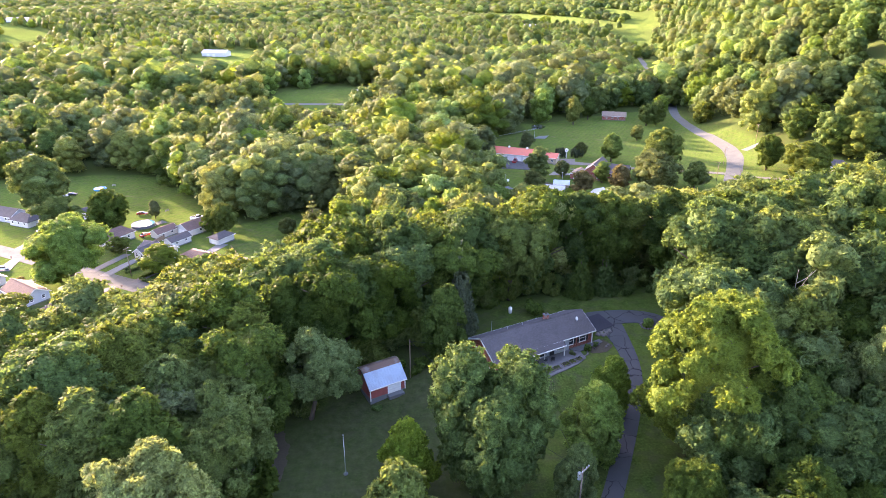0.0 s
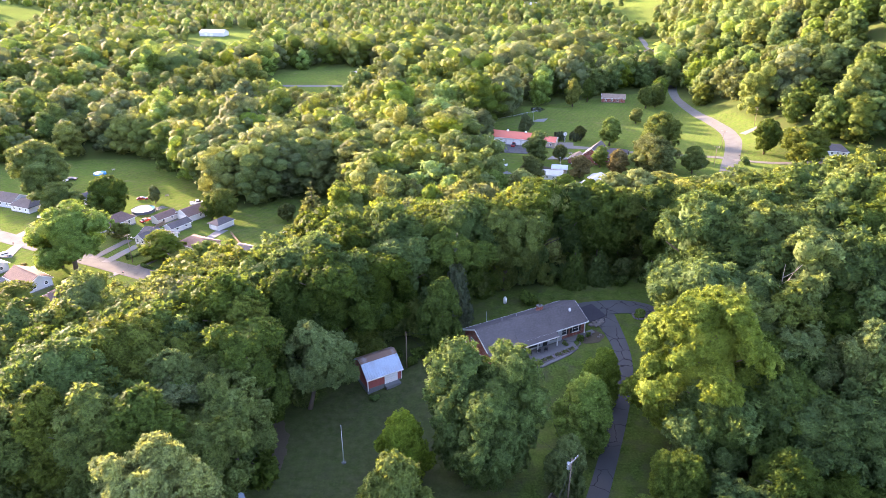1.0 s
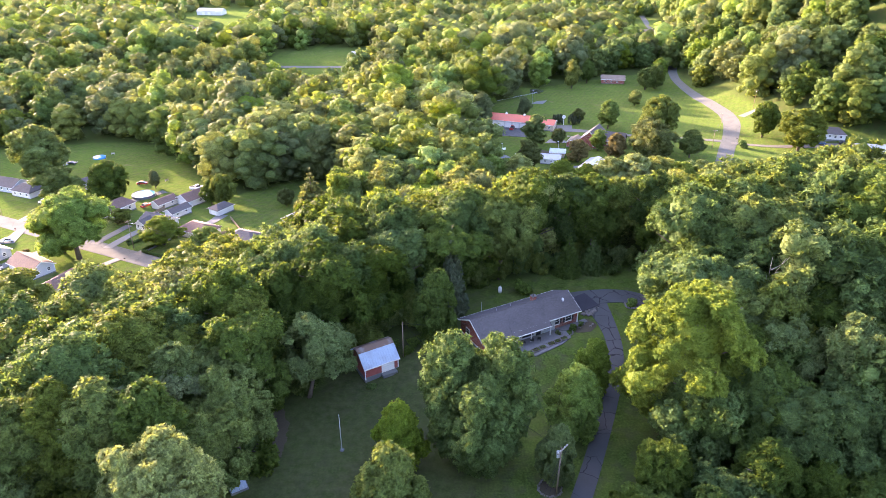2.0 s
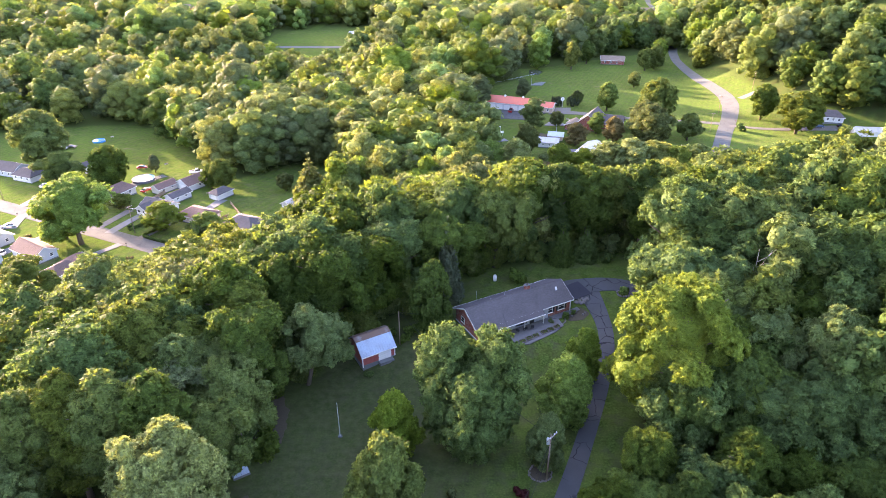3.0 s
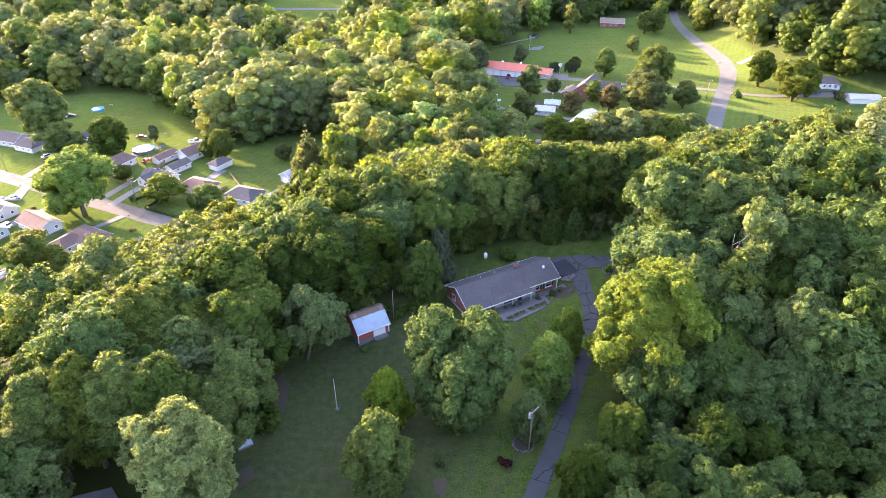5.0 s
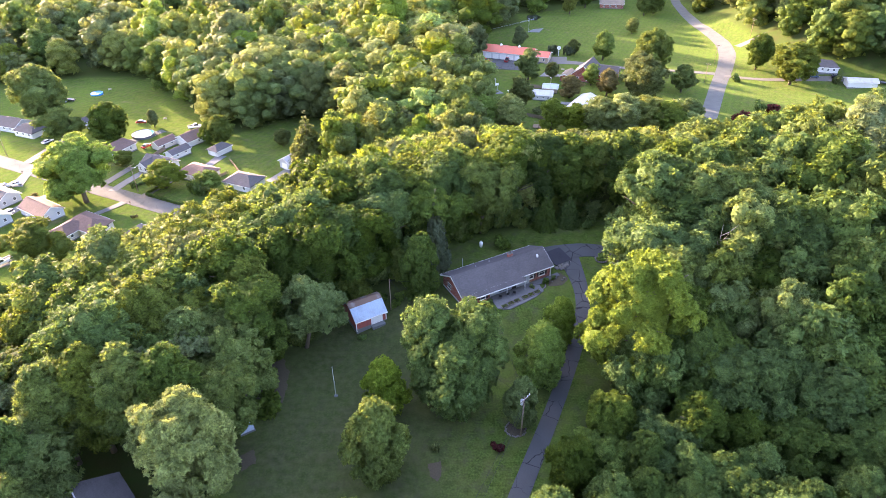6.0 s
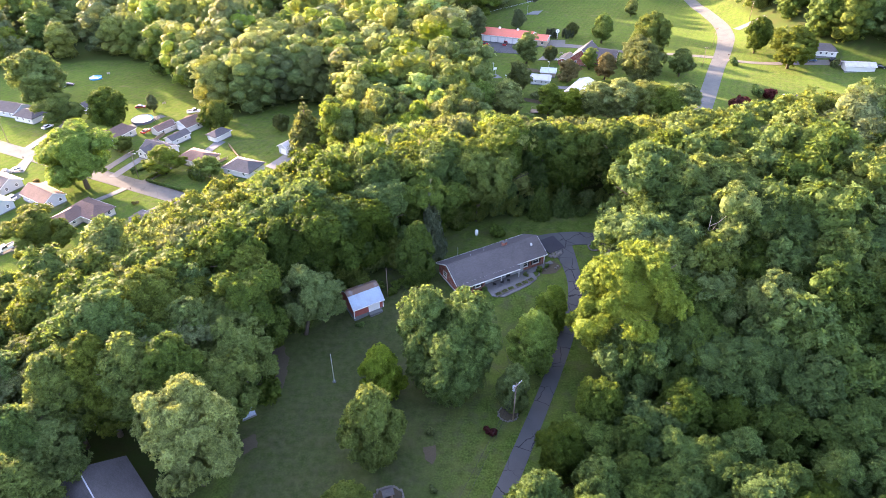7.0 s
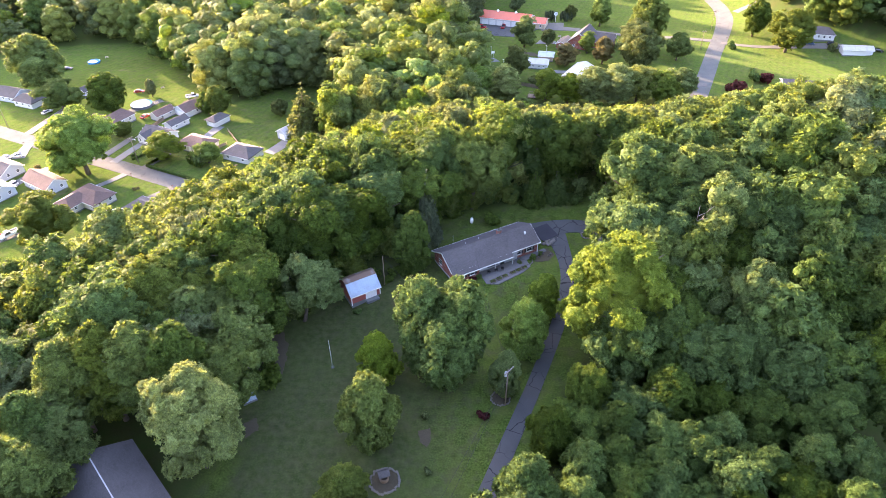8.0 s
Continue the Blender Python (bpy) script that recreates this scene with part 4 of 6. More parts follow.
ST = -26.0
VILLAGE_HOUSES = [
    # name, label, x, y, turn, L, W, wall, rise, hip, walls, roof, openings
    ("bungalow", "cream house with a brown shingle roof", -108.6, 171.6, ST - 2, 12.5, 8.2, 2.6, 2.0, 3.2, SIDING_CREAM, ROOF_BROWN, along("front", (-4.5, 4.5)) + along("right", (-2, 2)) + along("left", (-1.5, 1.5))),
    ("bungalow", "pale grey cottage with a brown gable roof", -128.8, 181.4, ST - 6, 13.0, 7.4, 2.7, 2.1, 0, SIDING_GREY, ROOF_BROWN, along("front", (-3, 0.5, 3.5)) + along("right", (-1.8, 1.8))),
    ("bungalow", "grey house with a slate-blue shingle roof", -149.0, 191.4, ST - 2, 12.0, 8.2, 2.7, 2.2, 0, SIDING_GREY, ROOF_GREY, along("front", (-3, 3)) + along("right", (-1.8, 1.8))),
    ("bungalow", "grey house with a dark roof and a porch", -142.6, 175.6, ST - 2, 10.0, 8.0, 2.7, 2.2, 0, SIDING_GREY, ROOF_DARK, along("front", (-3, 3)) + along("right", (-1.8, 1.8))),
    ("bungalow", "tan house with a red-brown shingle roof", -126.0, 233.2, ST + 91, 12.4, 8.0, 2.8, 2.1, 2.2, SIDING_CREAM, ROOF_BROWN, along("front", (-3.4, 0, 3.4)) + along("left", (-1.6, 1.6)) + along("right", (-1.6, 1.6))),
    ("bungalow", "white house with a grey shingle roof", -103.2, 218.8, ST, 11.4, 7.6, 2.6, 1.9, 0, SIDING_WHITE, ROOF_GREY, along("front", (-3.6, -1.2, 3.4)) + along("right", (-1.5, 1.5)) + [("door", "front", 1.2, 0, 0.95, 2.05)]),
    ("house_wing", "cream front wing with a brown shingle roof", -113.0, 168.4, ST + 88, 8.4, 6.8, 2.55, 1.7, 2.2, SIDING_CREAM, ROOF_BROWN, along("front", (-2, 2))),
    ("house_wing", "tan front wing with a red-brown gable roof", -130.4, 231.2, ST - 4, 8.0, 6.0, 2.7, 1.7, 0, SIDING_CREAM, ROOF_BROWN, along("front", (-1.6, 1.6)) + along("right", (0,))),
    ("house_wing", "white front wing with a grey gable roof", -106.4, 218.0, ST + 90, 8.0, 5.0, 2.5, 1.6, 0, SIDING_WHITE, ROOF_GREY, along("left", (-1.2, 1.2))),
    ("outbuilding", "low white outbuilding with a grey roof", -100.6, 230.6, ST + 84, 8.5, 4.6, 2.3, 1.2, 0, SIDING_WHITE, ROOF_GREY, along("front", (-2, 2))),
    ("double_garage", "white gabled garage with a brown roof", -100.0, 244.6, ST + 82, 9.2, 7.8, 2.6, 2.0, 0, SIDING_WHITE, ROOF_BROWN, [("garage", "left", -0.2, 0, 4.6, 2.2)] + along("front", (1.0,))),
    ("outbuilding", "small cream outbuilding with a brown roof", -109.6, 240.2, ST + 84, 8.6, 4.6, 2.3, 1.3, 0, SIDING_CREAM, ROOF_BROWN, along("front", (-2, 2)) + along("right", (0,))),
    ("bungalow", "cream house with a brown hipped roof", -85.8, 210.8, ST, 12.4, 8.2, 2.6, 1.8, 3.4, SIDING_CREAM, ROOF_BROWN, along("front", (-4.6, -2.6, 2, 4.4)) + along("right", (-1.5, 1.5)) + [("door", "front", -0.4, 0, 0.95, 2.05)]),
    ("garage", "small white garage with a grey roof", -84.8, 233.4, ST + 85, 7.6, 5.2, 2.4, 1.3, 2.0, SIDING_WHITE, ROOF_GREY, [("garage", "left", 0, 0, 2.8, 2.0)]),
    ("bungalow", "house with a dark hipped roof", -67.0, 202.8, ST + 2, 11.6, 8.6, 2.6, 2.0, 3.6, SIDING_WHITE, ROOF_DARK, along("front", (-3.4, 3.2)) + along("left", (-1.5, 1.5))),
    ("outbuilding", "grey metal shed with an open front", -53.6, 219.4, ST + 80, 6.4, 5.2, 3.0, 1.5, 0, SIDING_GREY, METAL_PALE, [("garage", "left", 0, 0, 2.8, 2.4)]),
    ("bungalow", "pale blue-grey house with a hipped roof", -184.0, 262.0, ST + 6, 13.0, 8.6, 2.7, 2.2, 0, SIDING_GREY, ROOF_GREY, along("front", (-3.6, 0, 3.6)) + along("right", (-1.6, 1.6))),
    ("bungalow", "pale cottage with a grey roof", -171.8, 254.4, ST + 4, 10.5, 7.6, 2.6, 2.0, 2.6, SIDING_WHITE, ROOF_GREY, along("front", (-3.4, 0, 3.4))),
    ("outbuilding", "small white outbuilding with a dark roof", -152.0, 267.4, ST + 84, 8.0, 5.0, 2.4, 1.3, 0, SIDING_WHITE, ROOF_DARK, along("front", (0,))),
    ("bungalow", "grey house half hidden by trees", -88.6, 164.4, ST - 2, 10.0, 7.4, 2.6, 1.8, 2.6, SIDING_GREY, ROOF_DARK, along("front", (-2.5, 2.5)) + along("right", (-1.5, 1.5))),
    # the park side
    ("fire_barn", "long white barn with garage doors and a red metal roof", 40.8, 349.5, -20.0, 27.0, 11.0, 3.6, 2.2, 0, SIDING_WHITE, METAL_RED, along("front", (-10.6, -6.5, -2.4, 1.7, 5.8), 0.0, 3.2, 2.7, "garage") + along("front", (9.2, 11.6))),
    ("barn_annex", "lower annex with a red metal roof", 57.4, 343.4, -20.0, 8.4, 9.0, 3.0, 1.6, 0, SIDING_TAN, METAL_RED, along("front", (-2.5, 2.0))),
    ("brick_house", "brick house with steep grey gables", 76.0, 313.0, 62.0, 15.5, 11.0, 3.2, 4.6, 0, BRICK, ROOF_GREY, along("left", (-2.4, 2.4)) + along("front", (-4, 0, 4)) + along("back", (-4, 0, 4))),
    ("brick_wing", "brick wing with a dark shingle roof", 85.0, 311.0, -22.0, 11.5, 9.0, 3.0, 3.2, 0, BRICK, ROOF_DARK, along("front", (-4.5, -1.5, 2, 5)) + along("right", (-2, 2))),
    ("brick_porch", "low brick porch with a pale shingle roof", 66.2, 310.8, 62.0, 9.5, 5.0, 2.4, 1.2, 0, BRICK, ROOF_TAN, along("left", (0,), 0, 1.6, 2.0, "door")),
    ("white_shed", "small white shed with a pale metal roof", 50.0, 281.8, -12.0, 8.6, 5.2, 2.5, 1.3, 0, SIDING_WHITE, METAL_PALE, along("front", (-2.2, 0.6, 2.6), 0.9, 0.8, 0.8)),
    ("grey_shed", "low shed with a grey metal roof", 55.0, 292.3, -12.0, 6.5, 6.0, 2.3, 0.9, 0, SIDING_TAN, METAL_BLUE, []),
    ("low_outbuilding", "low outbuilding with a pale metal roof", 66.0, 269.5, 58.0, 17.0, 7.0, 2.6, 1.2, 0, SIDING_TAN, METAL_PALE, along("left", (0,))),
    ("farm_house", "white farmhouse with a grey hipped roof", 190.5, 310.0, -14.0, 12.0, 8.0, 2.8, 2.3, 2.8, SIDING_WHITE, ROOF_GREY, along("front", (-4, -1, 1.5, 4))),
    ("long_shed", "long white metal shed", 201.0, 293.5, -8.0, 13.0, 5.5, 2.7, 1.1, 0, SIDING_WHITE, METAL_PALE, []),
    ("low_house", "low house with a slate roof behind the trees", 156.0, 252.5, -12.0, 13.0, 7.5, 2.6, 1.4, 0, SIDING_TAN, ROOF_GREY, along("front", (-3, 3))),
    ("far_house", "brown-roofed house at the meadow's far edge", 123.0, 473.0, -12.0, 16.0, 9.0, 2.9, 2.2, 0, BRICK, ROOF_TAN, along("front", (-5, -1, 3))),
    ("far_barn", "long white barn far off in a clearing", -308.0, 925.0, -8.0, 34.0, 16.0, 5.0, 3.0, 0, SIDING_WHITE, METAL_PALE, along("front", (-8, 0), 0, 4, 3.6, "garage")),
    ("far_brick_house", "brick house far off among the trees", -294.0, 786.0, -5.0, 20.0, 10.0, 3.0, 3.0, 2.0, BRICK, ROOF_TAN, along("front", (-6, 0, 6))),
    ("far_shed", "small white shed far off", -76.0, 596.0, 20.0, 8.0, 6.0, 3.0, 1.5, 0, SIDING_WHITE, METAL_PALE, []),
    ("far_home", "low brick house far up the valley", 226.0, 756.0, -5.0, 22.0, 10.0, 3.0, 2.2, 0, BRICK, ROOF_TAN, along("front", (-6, 0, 6))),
    ("valley_barn", "white barn far down the valley", 178.0, 1440.0, 10.0, 30.0, 14.0, 5.0, 3.0, 0, SIDING_WHITE, METAL_PALE, []),
    ("valley_barn", "white barn far down the valley", -850.0, 1390.0, 10.0, 40.0, 16.0, 5.0, 3.0, 0, SIDING_WHITE, METAL_PALE, []),
]
for name, label, x, y, turn, L, W, wall, rise, hip, walls, roof, openings in VILLAGE_HOUSES:
    house(name, label, x, y, turn, L, W, wall, rise, hip, walls, roof, openings, lift=-0.35 if name in ("farm_house", "long_shed") else 0.25)

# ---- the trees set by hand ----
for i, (kind, leaves, x, y, s, w, text) in enumerate(YARD_TREES):
    tilted = text.startswith("dark round tree with a bare")
    tree(kind, leaves, x, y, s, 0 if tilted else 47 * i, w, text, lean=13.0 if tilted else 0.0)

FIELD_SIZE = {"field_round": (18.0, 11.2), "field_tall": (20.0, 9.6), "field_broad": (18.0, 14.6)}
FIELD_TREES = [
    # shape, leaves, x, y, height, width, label
    ("field_broad", "fresh", -118.6, 190.4, 22, 24, "great spreading shade tree beside the village street"),
    ("field_tall", "lime", -125.8, 194.6, 20, 15, "tall sunlit tree beside the village street"),
    ("field_round", "oak", -131.4, 243.0, 18, 15, "broad round tree behind the village houses"),
    ("field_broad", "maple", -154.0, 247.0, 13, 18, "spreading green tree beside the village lane"),
    ("field_round", "lime", -95.1, 201.8, 10, 13, "rounded sunlit tree before the white house"),
    ("field_round", "lime", -78.4, 198.5, 8, 9, "small sunlit tree in a front garden"),
    ("field_round", "maple", -86.0, 241.0, 13, 10, "round tree behind the small garage"),
    ("field_round", "oak", -91.5, 242.5, 10, 7, "dark small tree behind the small garage"),
    ("field_round", "grey_green", -60.9, 240.0, 7.5, 7, "lone round tree on the meadow"),
    ("field_broad", "maple", -111.6, 148.2, 16, 18, "spreading tree at the lower end of the village"),
    ("field_tall", "grey_green", -122.2, 262.4, 8.5, 5, "small tree behind the round pool"),
    ("field_round", "maple", -172.0, 268.0, 26, 22, "tall tree at the meadow's edge"),
    ("field_tall", "pale", -29.5, 220.0, 15, 9, "slim pale tree at the meadow's edge"),
    ("field_round", "maple", -118.5, 221.2, 6, 8, "low garden tree beside the tan house"),
    ("field_tall", "maple", 46.5, 310.0, 16, 11, "full green tree beside the barn's forecourt"),
    ("field_tall", "lime", 90.0, 343.0, 16, 11, "sunlit yellow-green tree on the park lawn"),
    ("field_tall", "grey_green", 38.2, 268.5, 15, 11, "dark conical tree on the lawn"),
    ("field_tall", "rust", 62.5, 283.0, 11, 10, "small bronze-tinged tree beside the white shed"),
    ("field_round", "grey_green", 94.5, 277.5, 20, 17.5, "broad olive green tree"),
    ("field_round", "maple", 105.0, 307.0, 25, 18, "large dark tree towering beside the brick house"),
    ("field_round", "grey_green", 97.0, 298.0, 17, 13, "dark tree beside the brick house"),
    ("field_round", "maple", 115.6, 289.5, 13, 11, "round tree on the roadside lawn"),
    ("field_round", "maple", 170.8, 299.4, 20, 20, "full round tree on the striped lawn"),
    ("field_round", "oak", 162.5, 320.0, 18, 13, "dark round tree beside the farmhouse"),
    ("field_round", "grey_green", 75.7, 353.5, 8.5, 7, "small round tree on the park lawn"),
    ("field_round", "grey_green", 58.5, 312.5, 8, 7, "small dark tree beside the forecourt"),
    ("field_tall", "lime", 75.6, 300.5, 11, 7.5, "bright green young tree before the brick house"),
    ("field_tall", "rust", 80.0, 285.5, 13, 9.5, "brownish tree before the brick house"),
    ("field_tall", "grey_green", 48.0, 371.0, 12, 8, "slender tree behind the barn"),
    # lighter leaf colours replace the sun missing along this edge
    ("field_round", "pale", 66.5, 240.0, 15, 15, "pale tree at the wood's edge"),
    ("field_round", "pale", 75.5, 238.0, 17, 16, "pale tree at the wood's edge"),
    ("field_tall", "lime", 57.0, 240.0, 13, 11, "pale tree at the wood's edge"),
    ("field_round", "pale", 85.0, 241.0, 15, 15, "pale tree at the wood's edge"),
    ("field_round", "lime", 94.5, 240.0, 13, 13, "pale tree at the wood's edge"),
    ("field_round", "maple", 104.0, 246.0, 12, 13, "green tree at the wood's edge"),
    ("field_tall", "lime", 48.5, 243.5, 14, 10.5, "sunlit tree at the wood's edge"),
    ("field_tall", "maple", 13.0, 262.0, 20, 15, "tall green tree at the lawn's edge"),
    ("field_tall", "grey_green", 9.0, 284.0, 21, 15, "tall grey-green tree at the lawn's edge"),
    ("field_tall", "pale", 119.0, 398.0, 10, 8, "thin tree on the park lawn"),
    ("field_tall", "pale", 31.0, 239.5, 17, 13, "pale tree at the wood's edge"),
    ("field_tall", "fresh", 21.0, 242.0, 16, 13, "fresh green tree at the wood's edge"),
    ("field_round", "fresh", 12.0, 247.0, 18, 14, "fresh green tree at the wood's edge"),
    ("field_tall", "maple", 147.0, 452.0, 17, 12, "green tree beside the country road"),
    ("field_round", "maple", 139.0, 447.0, 15, 12, "round green tree at the meadow's far edge"),
    ("field_tall", "fresh", 154.5, 470.0, 18, 12, "fresh green tree beside the country road"),
    ("field_tall", "oak", 104.0, 471.0, 17, 10, "dark tree behind the meadow"),
    ("field_tall", "pale", 90.0, 452.0, 20, 10, "tall pale tree at the meadow's far edge"),
    ("field_tall", "grey_green", 22.0, 350.0, 19, 13, "tall dark tree at the end of the red barn"),
]
for i, (kind, leaves, x, y, high, wide, text) in enumerate(FIELD_TREES):
    s = high / FIELD_SIZE[kind][0]
    KEEP_CLEAR.append((x, y, 0.2 * wide))
    tree(kind, leaves, x, y, s, 61 * i, wide / FIELD_SIZE[kind][1] / s, text)

NEAR_SHAPES["spire"] = (conifer(21, 17, 3.9), trunk_mesh(6, 17, 0.25, 0))
SPIRES = [
    ("grey_green", -45.8, 217.5, 1.36, 1.35, "tall brownish spruce beside the metal shed"),
    ("spruce", 3.2, 104.6, 1.1, 0.62, "slim blue-green spruce behind the brick house"),
    ("oak", 27.6, 119.0, 0.60, 1.05, "green conical evergreen behind the driveway loop"),
    ("oak", 33.0, 120.5, 0.50, 1.3, "low dark evergreen behind the driveway loop"),
]
for leaves, x, y, s, w, text in SPIRES:
    KEEP_CLEAR.append((x, y, 2.6 * s * w))
    tree("spire", leaves, x, y, s, 0, w, text, name="conifer")

# ---- the woods ----
rnd = random.Random(5)
NEAR_MIX = ["oak"] * 7 + ["maple"] * 9 + ["grey_green"] * 2
near_count = 0
deep_spots = []


def wood_spots(y0, y1, step, margin, jitter=0.38):
    y = y0
    while y < y1:
        reach = 0.71 * (y + 26) + margin
        x = -reach
        while x < reach:
            yield x + rnd.uniform(-jitter, jitter) * step, y + rnd.uniform(-jitter, jitter) * step
            x += step
        y += step * 0.9


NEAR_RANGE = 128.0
# slopes of the camera's sight lines over the woods, by azimuth in degrees
SIGHT_AZIMUTH = (-41.0, -38.6, -35.2, -29.3, -24.9, -21.0, -16.7, -12.3, -9.0, -4.7, 0.6, 5.9, 11.1, 16.1, 20.8, 25.1, 29.1, 32.7, 34.8)
SIGHT_SLOPE = (0.599, 0.612, 0.6, 0.59, 0.565, 0.542, 0.528, 0.506, 0.482, 0.462, 0.446, 0.452, 0.456, 0.447, 0.426, 0.404, 0.378, 0.353, 0.341)


def sight_cap(x, y):
    """Cap on tree tops down the hill's far sides: sight lines from the camera's last position."""
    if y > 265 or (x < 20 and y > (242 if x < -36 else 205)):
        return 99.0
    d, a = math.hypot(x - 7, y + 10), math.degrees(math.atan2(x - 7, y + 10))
    return 88 - float(np.interp(a, SIGHT_AZIMUTH, SIGHT_SLOPE)) * d


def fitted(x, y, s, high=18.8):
    """A tree's size, cut back to fit under the camera's sight lines; 0 where no tree has room."""
    room = (sight_cap(x, y) + rnd.uniform(-4.0, 1.5) - ground(x, y)) / high
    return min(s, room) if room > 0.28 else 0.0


for x, y in wood_spots(24, NEAR_RANGE, 6.4, 18):
    if not in_view(x, y, 18 if x > 0 and y < 70 else 10) or is_open(x, y, 1.2) or not free(x, y, 1.8):
        continue
    close = math.hypot(x - 5, y) < 84
    kind = "fine_" + rnd.choice(WOOD_SHAPES[:3]) if close else rnd.choice(WOOD_SHAPES)
    s = rnd.uniform(0.88, 1.12) * (1 + 0.12 * (1 - sstep(-26, -10, x)) * sstep(70, 85, y)) * (1 + 0.2 * sstep(15, 45, x) * sstep(70, 95, y)) * (1 - 0.43 * sstep(12, 24, x) * (1 - sstep(54, 70, y))) * (1 - 0.22 * sstep(48, 58, -x) * (1 - sstep(66, 78, y)))
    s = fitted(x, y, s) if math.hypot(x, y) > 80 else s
    if s == 0:
        continue
    # darker leaves carry the shade of the north and right-hand woods
    leaves = rnd.choice(["shaded_oak"] * 5 + ["oak"] * 6 + ["maple"] * 2 if y > 92 and -26 < x < 48 else NEAR_MIX if x < 15 or y > 95 else ["shaded_oak", "shaded_oak", "oak", "oak", "maple"] if y > 66 else ["shaded_oak", "shaded_oak", "shaded_oak", "oak"])
    if math.hypot(x, y) > 92 and gap(YARD, x, y) > 13:
        deep_spots.append((x, y, s, rnd.uniform(1.0, 1.22), leaves))
        continue
    tree(kind, leaves, x, y, s, rnd.uniform(0, 360), rnd.uniform(1.0, 1.22) * (1.25 if s < 0.8 else 1.0), {"oak": "tall dark green tree in the woods", "shaded_oak": "deep green tree in the low woods", "maple": "tall green tree in the woods",
         "grey_green": "tall grey-green tree in the woods", "lime": "bright yellow-green tree in the woods", "fresh": "fresh green tree in the woods", "pale": "pale leafy tree in the woods"}[leaves], "trees of the hill woods")
    near_count += 1

# young growth along the edge of the lawn
for (x0, y0), (x1, y1) in zip(YARD, YARD[1:]):
    n = int(math.hypot(x1 - x0, y1 - y0) / 2.6)
    for k in range(n):
        nx, ny = (y1 - y0), -(x1 - x0)
        l = math.hypot(nx, ny)
        off = -rnd.uniform(1.5, 4.5)
        x, y = x0 + (x1 - x0) * (k + 0.5) / n + nx / l * off, y0 + (y1 - y0) * (k + 0.5) / n + ny / l * off
        if is_open(x, y) or y < 60 or not free(x, y, 0.6) or (x > 20 and y < 104):
            continue
        tree("young", rnd.choice(("oak", "oak", "maple")), x, y, rnd.uniform(0.45, 1.05), rnd.uniform(0, 360), rnd.uniform(0.9, 1.3), "young dark growth under the wood's edge", "young trees at the wood's edge", "young_tree")

for x, y in wood_spots(30, 70, 5.2, 12):
    if 27 < x < 78 and in_view(x, y, 8) and not is_open(x, y, 1.5) and free(x, y, 0.0):
        tree("young", rnd.choice(("shaded_oak", "shaded_oak", "oak")), x, y, rnd.uniform(0.5, 0.95), rnd.uniform(0, 360), rnd.uniform(1.0, 1.4), "leafy undergrowth tree in the low woods", "undergrowth of the low woods", "young_tree")

MID = [broadleaf(31 + k, 18, 5.2, ("round", "egg", "spreading", "egg", "round")[k], 22, 40, 0.4, 1, 0.08, True, k in (1, 3), 44, 1.0) for k in range(5)]
FAR = [broadleaf(41 + k, 18, 5.6, ("round", "egg", "spreading", "egg", "round")[k], 28, 130, 0.7, 1, 0.02, True, True) for k in range(5)]
COARSE = [broadleaf(46 + k, 18, 5.6, ("round", "egg", "round")[k], 8, 24, 1.3, 1, 0.02, False, True) for k in range(3)]


def low_clump(seed):
    rng = np.random.default_rng(seed)
    h = rng.uniform(8, 11)
    return lumps(rng, [(np.array([0, 0, 6.0]), 5.6), (np.array([rng.uniform(-1.5, 1.5), rng.uniform(-1.5, 1.5), h + 1.5]), rng.uniform(3.6, 4.8))], 1, 0.16)


DISTANT = [low_clump(51 + k) for k in range(4)]


def woodland(name, spots, shapes, label):
    """Joins far trees of one colour into one mesh."""
    by = {}
    for x, y, s, w, leaves in spots:
        by.setdefault(leaves, []).append((x, y, s, w))
    for leaves, rows in by.items():
        vs, fs, ts, k = [], [], [], 0
        for x, y, s, w in rows:
            v, f = shapes[rnd.randrange(len(shapes))]
            a = rnd.uniform(0, 6.283)
            c, n = math.cos(a) * s * w, math.sin(a) * s * w
            p = np.empty_like(v)
            p[:, 0], p[:, 1], p[:, 2] = v[:, 0] * c - v[:, 1] * n + x, v[:, 0] * n + v[:, 1] * c + y, v[:, 2] * s + ground(x, y) - 0.3
            vs.append(p)
            fs.append(f + k)
            ts.append(np.full(len(v), rnd.random()))
            k += len(v)
        ob = new(name, mesh_arrays(name, np.concatenate(vs), np.concatenate(fs), WOOD_LEAF[leaves], True, np.concatenate(ts)))
        tagged(ob, label, "woods", kind="stuff")


# band of taller trees, whose leaves are also paled for sun and haze
def valley_band(x, y):
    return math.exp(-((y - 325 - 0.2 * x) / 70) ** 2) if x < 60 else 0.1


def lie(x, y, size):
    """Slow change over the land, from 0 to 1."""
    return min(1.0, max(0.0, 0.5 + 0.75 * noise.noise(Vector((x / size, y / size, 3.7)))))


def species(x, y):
    """Darker leaves on the ridge; paler ones in the valley band, standing in for its sun and haze."""
    creek, p, q = valley_band(x, y), lie(x, y, 55), lie(x + 900, y, 80)
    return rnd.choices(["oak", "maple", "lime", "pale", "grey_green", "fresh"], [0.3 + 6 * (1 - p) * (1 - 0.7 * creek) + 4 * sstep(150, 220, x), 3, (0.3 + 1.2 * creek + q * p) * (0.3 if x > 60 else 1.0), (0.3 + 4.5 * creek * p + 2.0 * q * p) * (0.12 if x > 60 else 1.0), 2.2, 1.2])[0]


